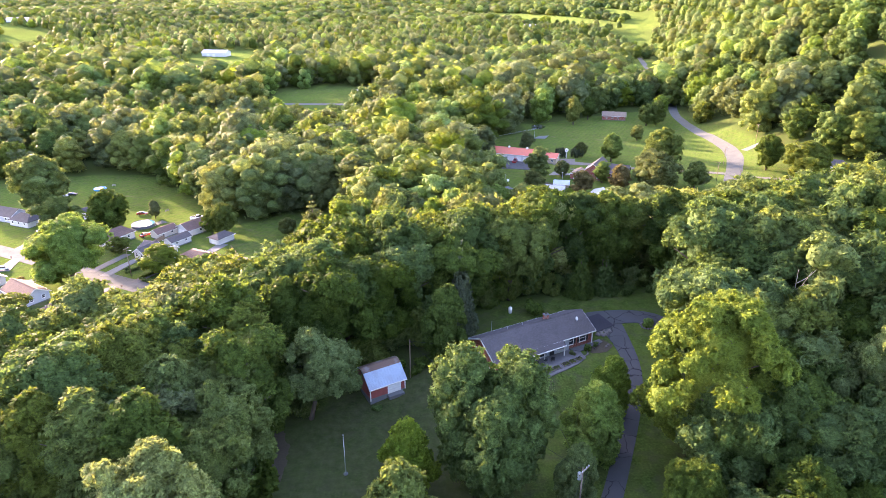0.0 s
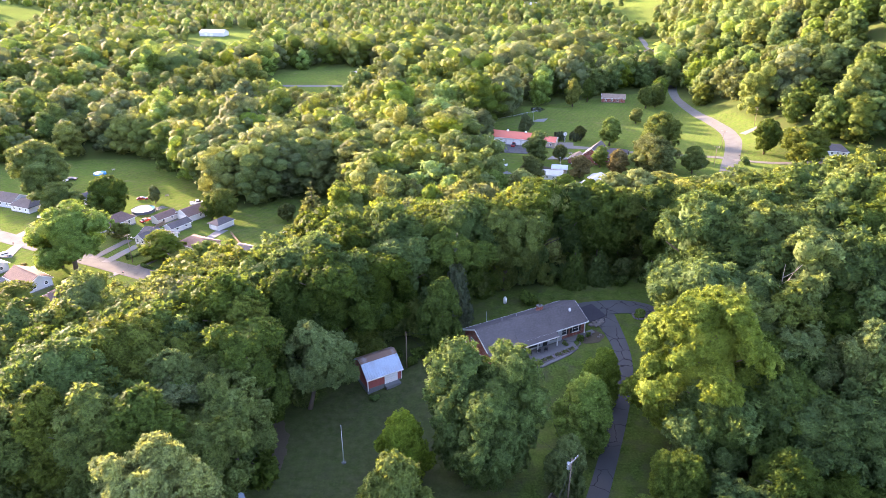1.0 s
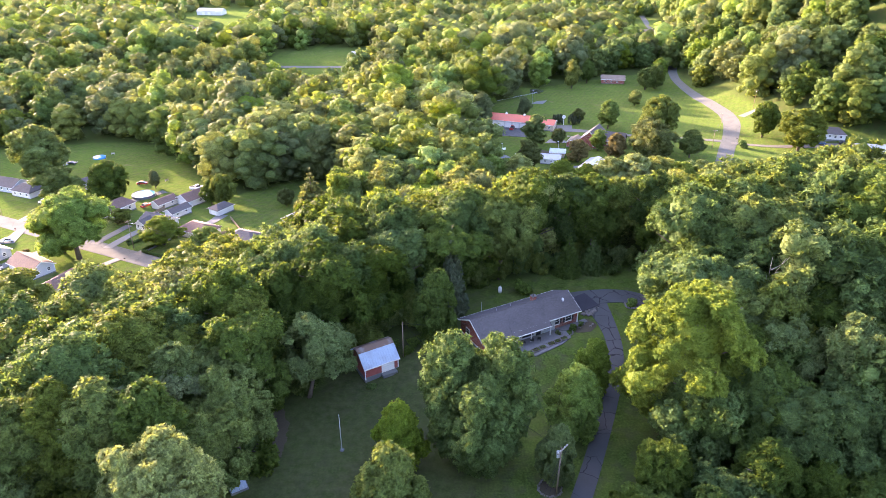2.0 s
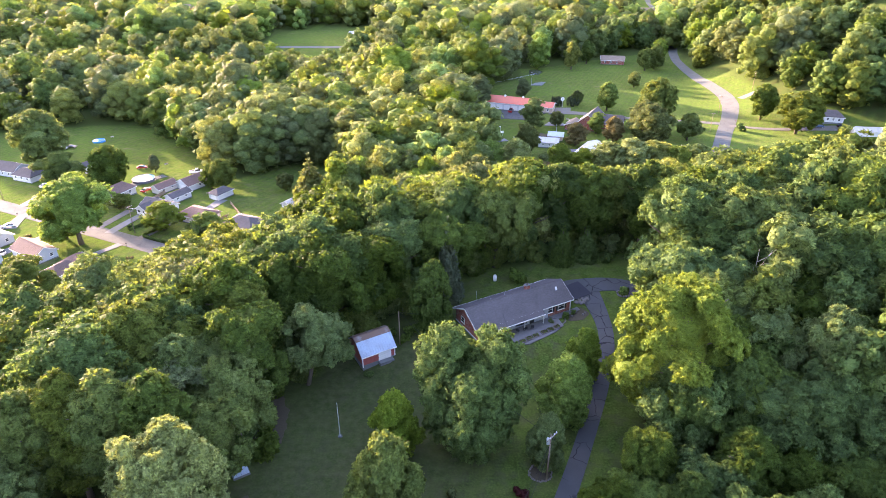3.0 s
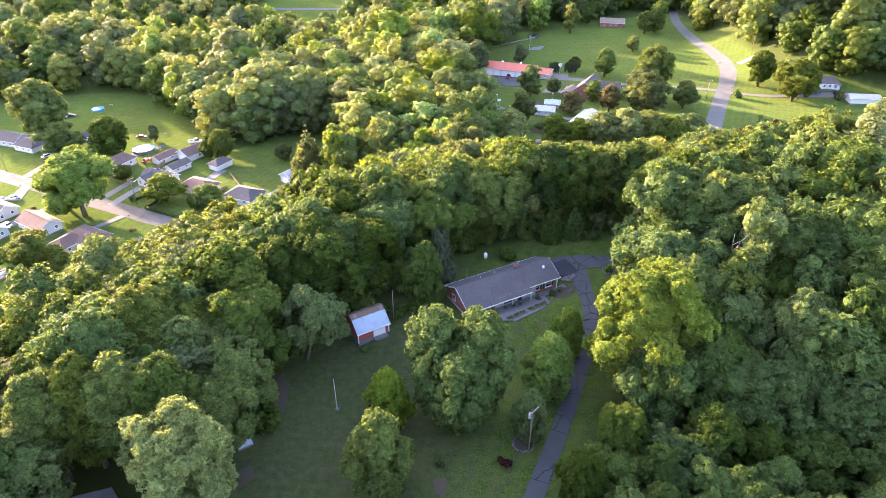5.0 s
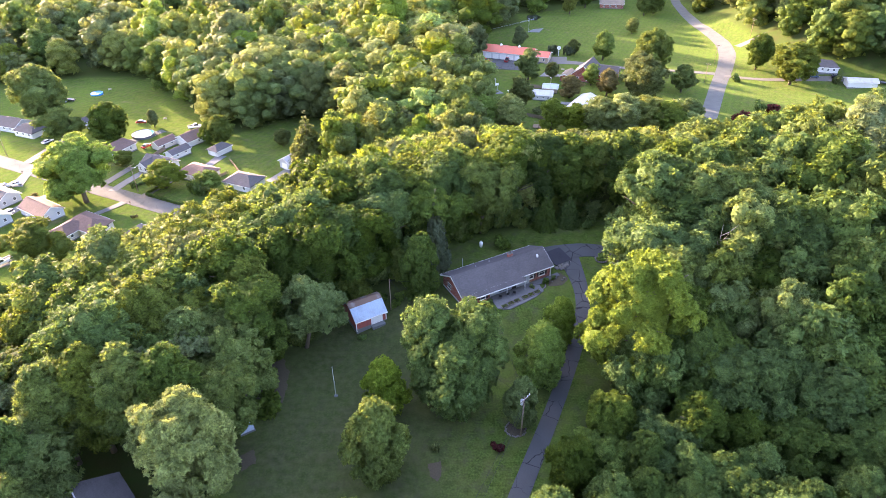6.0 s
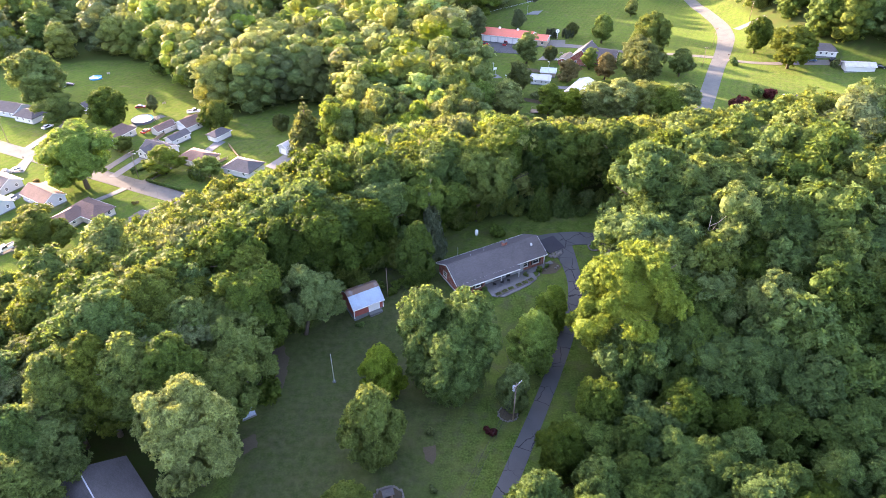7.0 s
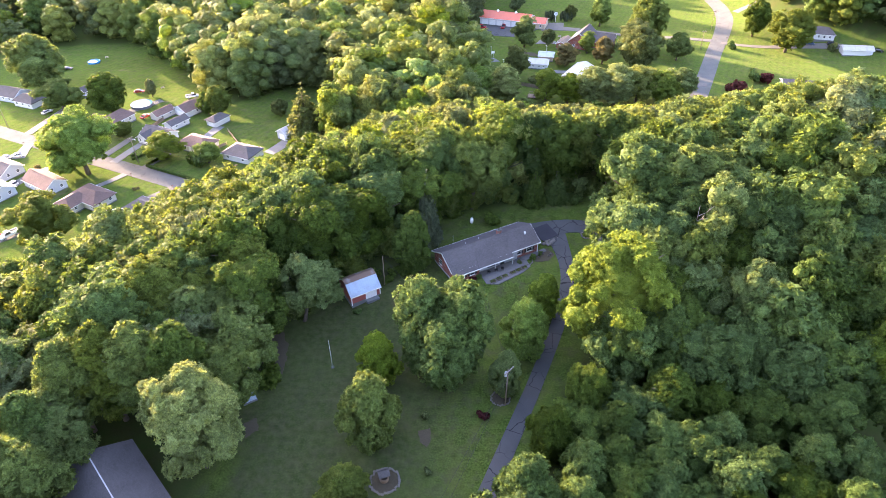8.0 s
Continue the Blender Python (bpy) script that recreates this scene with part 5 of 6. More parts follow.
woodland("hill_woods", deep_spots, DEEP_SHAPES, "dense green broadleaf woods on the hill")
mid_spots = []
for x, y in wood_spots(NEAR_RANGE, 330, 7.4, 25):
    if is_open(x, y, 1.5) or not free(x, y, 2.2):
        continue
    s = fitted(x, y, rnd.uniform(0.8, 1.15) * (1.12 + 0.2 * valley_band(x, y)))
    if s:
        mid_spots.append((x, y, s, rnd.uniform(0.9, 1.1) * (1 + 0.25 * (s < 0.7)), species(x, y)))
woodland("hill_woods", [(x, y, s * 1.12, w * 1.45, k) for i, (x, y, s, w, k) in enumerate(mid_spots) if y > 225 and i % 5 in (0, 2)], FAR, "dense green broadleaf woods below the hill")
woodland("hill_woods", [q for q in mid_spots if q[1] <= 225], MID, "dense green broadleaf woods on the slope")
def valley_spots(y0, y1, step):
    return [(x, y, rnd.uniform(0.75, 1.4) * (0.8 + 0.45 * lie(x, y, 40)) * (1.1 + 0.25 * valley_band(x, y)), rnd.uniform(1.2, 1.65), species(x, y))
            for x, y in wood_spots(y0, y1, step, 30) if not is_open(x, y, 2.0) and free(x, y, 4)]


woodland("valley_woods", valley_spots(330, 540, 16.5), FAR, "green and pale woods covering the valley")
woodland("valley_woods", valley_spots(540, 820, 16.0), COARSE, "green woods covering the far valley")
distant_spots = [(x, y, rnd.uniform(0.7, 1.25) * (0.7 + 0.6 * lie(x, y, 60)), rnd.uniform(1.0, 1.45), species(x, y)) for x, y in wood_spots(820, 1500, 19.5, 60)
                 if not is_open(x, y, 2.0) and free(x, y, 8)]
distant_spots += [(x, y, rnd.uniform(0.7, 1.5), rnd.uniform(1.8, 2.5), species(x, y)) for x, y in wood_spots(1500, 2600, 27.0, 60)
                  if not is_open(x, y, 2.0) and free(x, y, 8)]
woodland("distant_woods", distant_spots, DISTANT, "distant hazy woods")

# ---- low growth ----
def shrub_arrays(seed, lobes=9, cards=260, card=0.16):
    rng = np.random.default_rng(seed)
    ls = [(np.array([rng.uniform(-0.5, 0.5), rng.uniform(-0.5, 0.5), rng.uniform(0.3, 0.8)]), rng.uniform(0.28, 0.46)) for _ in range(lobes)]
    return join(lumps(rng, ls, 1, 0.1), sprays(rng, ls, np.array([0, 0, 0.3]), cards, card, (0.95, 1.2)))


SHRUBS = [shrub_arrays(71), shrub_arrays(72, 7), shrub_arrays(73, 11)]
SHRUB_MESH = {}


def shrub(x, y, w, h, leaves, label, name="shrub", i=0):
    key = (i % 3, leaves)
    if key not in SHRUB_MESH:
        SHRUB_MESH[key] = mesh_arrays("shrub", *SHRUBS[i % 3], LEAF[leaves], True)
    ob = new(name, SHRUB_MESH[key])
    ob.matrix_basis = pose(x, y, ground(x, y) - 0.05, 0, 0, 77 * i) @ Matrix.Diagonal((w / 1.7, w / 1.7, h / 1.15, 1))
    return tagged(ob, label, "shrub")


for i, (x, y, w, h, leaves, text) in enumerate([
    (-7.6, 94.6, 2.6, 1.9, "oak", "round dark clipped shrub beside the red shed"), (-3.6, 94.4, 2.6, 1.8, "oak", "round dark clipped shrub beside the red shed"),
    (-4.6, 92.8, 2.2, 1.5, "oak", "low dark shrub beside the red shed"), (-1.3, 94.5, 2.8, 2.0, "oak", "round dark shrub at the lawn's edge"), (1.6, 97.0, 2.4, 1.7, "oak", "round dark shrub at the lawn's edge"),
    (17.3, 110.9, 3.6, 2.6, "oak", "large rounded shrub behind the brick house"), (27.8, 90.6, 1.6, 1.1, "oak", "small clipped shrub on the lawn"),
    (13.0, 59.8, 2.1, 1.4, "purple", "dark red barberry shrub on the lawn"), (37.9, 106.4, 2.0, 1.4, "fresh", "light green shrub in the driveway loop"),
    (10.8, 91.2, 1.5, 1.0, "oak", "dark shrub against the house front"), (12.4, 92.0, 1.5, 1.0, "purple", "reddish shrub against the house front"), (13.7, 92.9, 1.3, 0.9, "oak", "dark shrub against the house front"),
    (25.4, 99.0, 1.6, 1.1, "oak", "dark shrub in the house garden"), (27.0, 100.3, 1.2, 0.8, "oak", "small shrub in the house garden"), (22.4, 97.6, 1.2, 0.7, "grey_green", "low shrub in the patio bed"),
    (3.4, 59.8, 1.6, 1.7, "grey_green", "wispy young shrub on the lawn"), (4.0, 49.5, 1.4, 1.0, "grey_green", "wispy shrub on the lawn"),
    (-24.0, 68.0, 5.0, 3.0, "oak", "dense dark shrub along the wood's edge"), (-27.5, 67.0, 4.5, 3.2, "oak", "dense dark shrub along the wood's edge"), (-26.0, 72.5, 4.5, 2.6, "oak", "dense dark shrub along the wood's edge"),
    (-10.4, 85.6, 1.8, 0.9, "oak", "low weeds against the red shed"), (43.0, 120.5, 3.0, 2.0, "oak", "dark shrub behind the driveway loop"), (37.5, 119.0, 3.0, 2.2, "oak", "dark shrub behind the driveway loop"),
    (147.2, 305.5, 4.6, 3.4, "oak", "round clipped shrub beside the road"), (145.2, 260.5, 7.0, 4.6, "purple", "dark purple-leaved shrub at the lawn's edge"),
    (140.5, 262.0, 6.0, 5.0, "oak", "green shrub beside the purple shrub"), (129.5, 250.5, 8.0, 4.5, "purple", "wide reddish-purple leaved shrub"), (60.2, 287.0, 4.6, 3.2, "oak", "round shrub beside the white shed"),
    (-83.3, 196.1, 3.6, 5.5, "oak", "upright dark evergreen in a front garden"), (-80.9, 194.8, 3.8, 6.0, "oak", "upright dark evergreen in a front garden"),
    (-108.1, 203.6, 2.0, 1.4, "oak", "small round shrub on a front lawn"), (-97.1, 178.5, 2.2, 1.4, "rust", "small brown shrub by the cream house"), (-138.5, 194.3, 2.4, 1.6, "rust", "small brown shrub by the grey house"),
    (37.0, 259.0, 5.0, 3.0, "grey_green", "low shrub along the fence"), (45.0, 262.0, 5.0, 3.0, "grey_green", "low shrub along the fence"), (192.0, 297.5, 4.0, 4.0, "grey_green", "shrub at the end of the long shed"),
]):
    shrub(x, y, w, h, leaves, text, i=i)

# clipped evergreens round the sign in the park
for i in range(8):
    x = 62.6 + 1.55 * i + (2.2 if i > 3 else 0)
    ob = shrub(x, 353.6 - 0.35 * i, 2.3, 5.6, "spruce", "tall clipped dark evergreen in a row", "arborvitae", i)
    ob["group"] = "row of clipped evergreens"


def hedge(x0, y0, x1, y1, w, h, label):
    n = int(math.hypot(x1 - x0, y1 - y0) / (w * 0.7)) + 1
    rng = np.random.default_rng(n)
    ls = [(np.array([x0 + (x1 - x0) * k / n, y0 + (y1 - y0) * k / n, ground(x0 + (x1 - x0) * k / n, y0 + (y1 - y0) * k / n) + h * 0.45]), w * 0.55) for k in range(n + 1)]
    v, f = join(lumps(rng, ls, 1, 0.08), sprays(rng, ls, np.array([(x0 + x1) / 2, (y0 + y1) / 2, -99.0]), 30 * n, 0.22, (0.95, 1.15)))
    ob = new("hedge", mesh_arrays("hedge", v, f, LEAF["oak"], True))
    tagged(ob, label, "hedge")


hedge(-99.8, 195.6, -78.4, 184.4, 1.0, 1.1, "low clipped hedge along the village street")
hedge(-100.1, 196.8, -96.9, 202.5, 0.9, 1.0, "low clipped hedge beside a driveway")
hedge(-107.1, 201.3, -103.9, 206.3, 0.9, 1.0, "low clipped hedge beside a driveway")

# ---- driveways, yards and courts ----
for line, widths, mat, text in [
    ([(-101.2, 193.4), (-98.6, 200.8), (-94.5, 209.4)], [2.8, 2.8, 2.8], GRAVEL, "narrow gravel driveway beside the white house"),
    ([(-113.5, 199.0), (-111.1, 209.1), (-107.2, 219.2), (-105.1, 227.5)], [3.4, 3.2, 3.0, 3.0], CONCRETE, "concrete driveway between two houses"),
    ([(-119.7, 202.4), (-117.8, 209.3), (-114.9, 219.6)], [3.2, 3.0, 3.0], GRAVEL, "gravel driveway beside the tan house"),
    ([(-83.9, 181.6), (-92.3, 171.6), (-99.7, 162.3)], [3.4, 3.4, 4.2], GRAVEL, "worn gravel driveway down to the cream house"),
    ([(-105.6, 190.2), (-109.7, 183.0), (-114.7, 178.8)], [2.6, 2.4, 2.2], CONCRETE, "concrete path from the street to the cottage"),
    ([(-152.5, 215.5), (-151.5, 208.4), (-150.4, 202.7)], [3.4, 3.4, 5.0], CONCRETE, "concrete driveway with parked cars"),
    ([(-129.4, 202.8), (-132.7, 197.3), (-138.6, 191.9), (-141.4, 182.0)], [3.0, 3.0, 3.4, 4.0], CONCRETE, "concrete driveway beside the cottage"),
    ([(-157.8, 224.0), (-156.9, 233.9), (-154.8, 249.8)], [3.4, 3.2, 3.0], CONCRETE, "concrete driveway up the village lane"),
    ([(-87.3, 216.0), (-84.7, 225.7), (-83.5, 230.2)], [3.0, 3.4, 4.4], CONCRETE, "concrete driveway before the small garage"),
    ([(-58.6, 205.6), (-54.7, 210.9), (-53.4, 215.8)], [5.0, 5.0, 5.0], CONCRETE, "concrete drive before the metal shed"),
    ([(141.5, 317.5), (126.0, 322.5), (98.5, 328.0), (80.0, 336.5), (66.0, 340.5), (58.0, 340.0)], [4.0, 3.6, 3.6, 4.6, 7.0, 8.0], GRAVEL, "pale gravel drive to the red barn"),
    ([(145.0, 314.0), (161.0, 307.0), (178.0, 304.5), (190.0, 302.5), (198.0, 299.5)], [3.4, 3.2, 3.4, 5.0, 4.0], GRAVEL, "pale gravel drive to the farmhouse"),
    ([(120.0, 258.5), (113.0, 260.0), (101.0, 266.0)], [4.4, 3.6, 3.4], GRAVEL, "gravel side drive off the road"),
    ([(166.5, 356.0), (173.0, 358.5), (182.0, 358.5)], [5.0, 3.6, 3.2], GRAVEL, "gravel track into the woods"),
    ([(54.5, 277.0), (62.0, 272.5), (69.0, 279.0)], [3.4, 3.4, 3.4], CONCRETE, "drive between the park sheds"),
    ([(-160.0, 552.0), (-110.0, 551.0), (-60.0, 549.0)], [7.0, 7.0, 7.0], STREET, "far road across the valley"),
]:
    strip("driveway", line, widths, mat, text, "driveway", lift=0.12)

patch("forecourt", [(17.5, 333.0), (25.0, 329.5), (44.0, 325.5), (52.0, 334.0), (60.0, 341.5), (57.0, 341.0), (27.5, 347.0), (22.0, 342.5)], DRIVE, "grey asphalt forecourt before the red barn", "forecourt", 0.14)
patch("barn_yard", [(58.0, 350.0), (60.0, 341.0), (70.0, 338.5), (72.0, 349.5)], GRAVEL, "gravel yard beside the red barn", "yard", 0.1)
patch("court", [(24.2, 293.8), (30.5, 294.8), (33.0, 289.6), (26.4, 288.2)], CONCRETE, "small grey concrete ball court on the lawn", "court")
patch("pad", [(56.0, 404.0), (60.5, 411.0), (67.5, 413.5), (63.5, 403.5)], CONCRETE, "pale concrete pad on the park lawn", "pad", 0.12)
patch("creek_pool", [(59.5, 438.0), (65.0, 434.5), (70.0, 444.0), (67.0, 452.0), (61.0, 449.0)], CREEK, "small bright creek pool at the meadow's edge", "water", 0.1)
patch("barn_walk", [(37.5, 302.0), (43.0, 305.0), (55.5, 298.0), (55.3, 295.2), (46.0, 297.5)], SOIL, "bare earth strip behind the sheds", "soil", 0.1, rough=0.4)
patch("terrace", [(52.5, 314.8), (56.0, 321.5), (63.0, 318.5), (64.0, 314.6)], CONCRETE, "pale concrete terrace beside the brick house", "terrace", 0.12)
patch("garage_apron", [(-105.7, 238.9), (-100.0, 234.8), (-97.7, 237.6), (-103.4, 241.6)], CONCRETE, "pale concrete apron before the white garage", "apron", 0.12)
patch("lane_yard", [(-131.9, 144.8), (-123.6, 152.1), (-111.4, 157.3), (-113.2, 161.1), (-126.6, 155.6), (-135.4, 149.4)], GRAVEL, "gravel parking strip by the lower houses", "yard", 0.1)
patch("bare_ground", [(-24.5, 66.0), (-22.0, 70.0), (-22.3, 77.0), (-25.0, 82.5), (-27.5, 78.0), (-27.0, 69.0)], SOIL, "bare brown soil along the wood's edge", "soil", 0.05, rough=0.35)
patch("bare_patch", [(2.4, 57.3), (4.2, 57.8), (4.6, 55.6), (3.8, 54.2), (2.8, 55.2)], SOIL, "worn brown patch in the lawn", "soil", 0.05, rough=0.25)
patch("bare_patch", [(-26.5, 58.8), (-24.5, 60.0), (-23.6, 57.5), (-25.5, 56.0)], SOIL, "worn brown patch at the lawn's edge", "soil", 0.05, rough=0.25)
patch("meadow_path", [(-103.3, 253.4), (-101.3, 257.1), (-104.9, 260.0), (-107.4, 255.7)], SOIL, "bare scorched soil behind the garage", "soil", 0.06, rough=0.4)

# ---- round the brick house ----
D = Vector((math.cos(radians(HT)), math.sin(radians(HT)), 0))
P = Vector((-D.y, D.x, 0))
HOUSE = Vector((15.6, 100.0, 0))


def at_house(u, v):
    """A place by the house: u along its front, v out from its middle towards the front."""
    p = HOUSE + D * u - P * v
    return p.x, p.y


patch("patio", [at_house(*q) for q in ((-4.3, 4.0), (5.3, 4.0), (6.6, 5.4), (6.2, 7.4), (3.6, 8.3), (0.6, 8.7), (-2.6, 8.9), (-4.6, 7.6))], PATIO, "grey concrete patio before the brick house", "patio", 0.12)
for k in range(6):
    u = -3.6 + 1.5 * k + (0.5 if k > 2 else 0)
    x, y = at_house(u + 0.4, 7.75 - 0.12 * k)
    z = ground(x, y) + 0.14
    bed = empty("planting_bed", x, y, z, HT, "small planting bed of dark ground cover edged with pale stone", "planting bed", "beds along the patio")
    part("soil", block(-0.6, 0.6, -0.42, 0.42, -0.3, 0.04), SOIL, bed)
    v, f = sprays(np.random.default_rng(k), [(np.array([a, b, 0.05]), 0.25) for a in (-0.35, 0.0, 0.35) for b in (-0.2, 0.15)], np.zeros(3), 90, 0.11)
    leaf = new("ground_cover", mesh_arrays("ground_cover", v, f, LEAF["oak"], True))
    leaf.parent = bed
    for a, b, c, d in ((-0.7, 0.7, -0.55, -0.42), (-0.7, 0.7, 0.42, 0.52), (-0.7, -0.6, -0.42, 0.42), (0.6, 0.7, -0.42, 0.42)):
        part("edging", block(a, b, c, d, -0.3, 0.1), STONE, bed)


def stone_ring(name, x, y, r, n, size, label, arc=(0.0, 6.283)):
    ring = empty(name, x, y, ground(x, y), 0, label, "stone edging")
    rr = random.Random(n)
    bm = bmesh.new()
    bmesh.ops.create_cube(bm, size=1.0)
    bmesh.ops.bevel(bm, geom=list(bm.edges), offset=0.16, segments=1, affect="EDGES")
    me = bpy.data.meshes.new("stone")
    bm.to_mesh(me)
    bm.free()
    me.materials.append(STONE)
    for k in range(n):
        t = arc[0] + (arc[1] - arc[0]) * k / n
        q = r * rr.uniform(0.93, 1.07)
        ob = new("stone", me)
        ob.parent = ring
        ob.matrix_basis = pose(q * math.cos(t), q * math.sin(t), size * 0.22, 0, 0, math.degrees(t) + rr.uniform(-25, 25)) @ Matrix.Diagonal((size * rr.uniform(0.7, 1.2), size * rr.uniform(0.9, 1.5), size * rr.uniform(0.6, 0.9), 1))
    return ring


stone_ring("stone_ring", 16.2, 64.0, 1.6, 26, 0.28, "ring of pale stones round a lawn tree")
stone_ring("stone_ring", -2.4, 48.2, 2.2, 34, 0.34, "ring of pale stones round a wishing well")
stone_ring("stone_ring", *at_house(6.6, 5.7), 1.1, 16, 0.25, "ring of stones round a patio planting bed")
stone_ring("stone_ring", 37.9, 106.4, 1.2, 14, 0.36, "grey stones round a shrub in the driveway loop")
patch("mulch", [(-2.4 + 2.1 * math.cos(t * 0.628), 48.2 + 2.1 * math.sin(t * 0.628)) for t in range(10)], SOIL, "brown mulch inside a stone ring", "mulch", 0.05, rough=0.1)
patch("mulch", [(16.2 + 1.5 * math.cos(t * 0.628), 64.0 + 1.5 * math.sin(t * 0.628)) for t in range(10)], SOIL, "dark mulch under a lawn tree", "mulch", 0.05, rough=0.1)
patch("mulch", [at_house(*q) for q in ((7.4, 4.0), (12.6, 4.2), (13.0, 6.6), (10.4, 7.6), (8.2, 6.8))], SOIL, "reddish mulch in the house garden", "mulch", 0.07, rough=0.15)
patch("mulch", [at_house(*q) for q in ((-10.3, 3.9), (-4.5, 3.9), (-4.6, 5.3), (-10.3, 5.2))], SOIL, "dark mulch along the house front", "mulch", 0.12, rough=0.1)
patch("walkway", [at_house(*q) for q in ((5.3, 3.95), (12.0, 3.95), (12.0, 4.9), (6.5, 5.3))], PATIO, "narrow concrete walkway along the house", "walkway", 0.16)
rr = random.Random(8)
bank = empty("stone_bank", *at_house(14.4, 2.6), ground(*at_house(14.4, 2.6)), HT + 22, "bank of pale rough rocks beside the driveway", "stone bank")
bm = bmesh.new()
bmesh.ops.create_icosphere(bm, subdivisions=1, radius=0.5)
for p in bm.verts:
    p.co *= rr.uniform(0.75, 1.15)
ROCK = bpy.data.meshes.new("rock")
bm.to_mesh(ROCK)
bm.free()
ROCK.materials.append(STONE)
for k in range(44):
    ob = new("rock", ROCK)
    ob.parent = bank
    a = rr.uniform(0.4, 0.85)
    ob.matrix_basis = pose(rr.uniform(-2.1, 2.1), rr.uniform(-0.75, 0.75), 0.05, 0, 0, rr.uniform(0, 360)) @ Matrix.Diagonal((a, a * rr.uniform(0.7, 1.2), a * 0.6, 1))
rr = random.Random(3)
for k in range(7):
    u, v = 8.0 + 0.7 * k, 5.6 + rr.uniform(-0.8, 0.8)
    x, y = at_house(u, v)
    bm = bmesh.new()
    bmesh.ops.create_icosphere(bm, subdivisions=1, radius=0.28 * rr.uniform(0.7, 1.3))
    ob = part("garden_stone", bm, STONE)
    ob.matrix_basis = pose(x, y, ground(x, y) + 0.15, 0, 0, 40 * k)
    tagged(ob, "pale rounded stone in the house garden", "stone", "garden stones")

# porch posts, dish and pipes on the brick house
for u, y in ((-0.9, -5.1), (3.3, -5.1), (10.1, -4.18)):
    part("porch_post", bevelled(block(u - 0.08, u + 0.08, y, y + 0.15, -0.05, 2.0 if y < -5 else 2.42), 0.015), WHITE, ranch)
# white boards coloured grey: the shade under the eave is in the paint
part("porch_wall", block(-4.2, 5.2, -3.87, -3.80, 0.0, 2.68), SIDING_GREY, ranch, "white boarded porch wall, greyed for the eave's shade")
for u, w, h, z in ((-3.0, 1.2, 1.4, 0.8), (-0.9, 2.4, 1.7, 0.5), (3.4, 1.5, 1.4, 0.8)):
    window(ranch, pose(u, -3.87, z), w, h, False, SHUTTER)
door(ranch, pose(1.5, -3.87, 0.0), 0.95, 2.05, SHUTTER)
dish = part("satellite_dish", rod([(8.2, -1.8, 3.9), (8.2, -1.8, 4.35)], [0.03, 0.03], 6), STEEL, ranch)
bm = bmesh.new()
bmesh.ops.create_uvsphere(bm, u_segments=12, v_segments=6, radius=0.36, matrix=pose(8.2, -1.85, 4.45, 60, 0, 20) @ Matrix.Diagonal((1, 1, 0.25, 1)))
part("reflector", bm, WHITE, dish, smooth=True)
part("vent_pipe", rod([(-4.6, 0.9, 4.1), (-4.6, 0.9, 4.75)], [0.05, 0.05], 6), STEEL, ranch)
part("vent_pipe", rod([(-1.2, 1.4, 3.9), (-1.2, 1.4, 4.5)], [0.05, 0.05], 6), STEEL, ranch)
part("antenna_mast", rod([(-5.6, 4.4, -0.6), (-5.6, 4.4, 4.6)], [0.03, 0.03], 6), STEEL, ranch)
part("foundation_band", block(-10.33, -10.28, -3.8, 3.8, -0.1, 0.35), SIDING_WHITE, ranch, "white painted foundation band")
bm = bmesh.new()
v = [bm.verts.new(p) for p in ((-10.75, -4.26, 2.463), (3.5, -4.26, 2.463), (3.5, -5.2, 1.97), (-10.75, -5.2, 1.97), (-10.75, -4.2, 2.66), (3.5, -4.2, 2.66), (3.5, -5.2, 2.13), (-10.75, -5.2, 2.13))]
for f in ((3, 2, 1, 0), (4, 5, 6, 7), (0, 1, 5, 4), (1, 2, 6, 5), (2, 3, 7, 6), (3, 0, 4, 7)):
    bm.faces.new([v[i] for i in f])
porch_roof = part("porch_roof", bm, ROOF_GREY, ranch, "lower grey shingle roof edge over the porch")
part("porch_gutter", block(-10.75, 3.5, -5.31, -5.21, 1.95, 2.11), WHITE, porch_roof)
part("front_wall", block(-10.3, -4.6, -4.7, -3.86, -0.6, 2.2), BRICK, ranch, "red brick front wall beside the porch")
for u in (-8.6, -6.2):
    window(ranch, pose(u, -4.70, 0.75), 1.2, 1.2, True)

# porch chairs
def porch_chair(x, y, turn, label):
    c = empty("porch_chair", x, y, ground(x, y) + 0.22, turn, label, "chair", "chairs on the patio")
    part("seat", bevelled(block(-0.28, 0.28, -0.26, 0.26, 0.38, 0.43), 0.015), SHUTTER, c)
    part("backrest", bevelled(block(-0.28, 0.28, 0.24, 0.29, 0.44, 0.95), 0.015), SHUTTER, c)
    for sx in (-0.25, 0.25):
        for sy in (-0.23, 0.25):
            part("leg", rod([(sx, sy, 0), (sx, sy, 0.38)], [0.02, 0.02], 6), SHUTTER, c)


for k, (u, v) in enumerate(((-1.0, 5.4), (0.4, 5.6), (-2.6, 5.3))):
    porch_chair(*at_house(u, v), HT + 170 - 20 * k, "dark metal chair on the patio")

tank = empty("gas_tank", 12.9, 111.5, ground(12.9, 111.5), 30, "white upright gas tank behind the brick house", "gas tank")
part("body", rod([(0, 0, 0.1), (0, 0, 0.2), (0, 0, 1.1), (0, 0, 1.3)], [0.25, 0.38, 0.38, 0.2], 12), WHITE, tank, smooth=True)
part("valve_cap", rod([(0, 0, 1.3), (0, 0, 1.5)], [0.12, 0.12], 8), STEEL, tank)
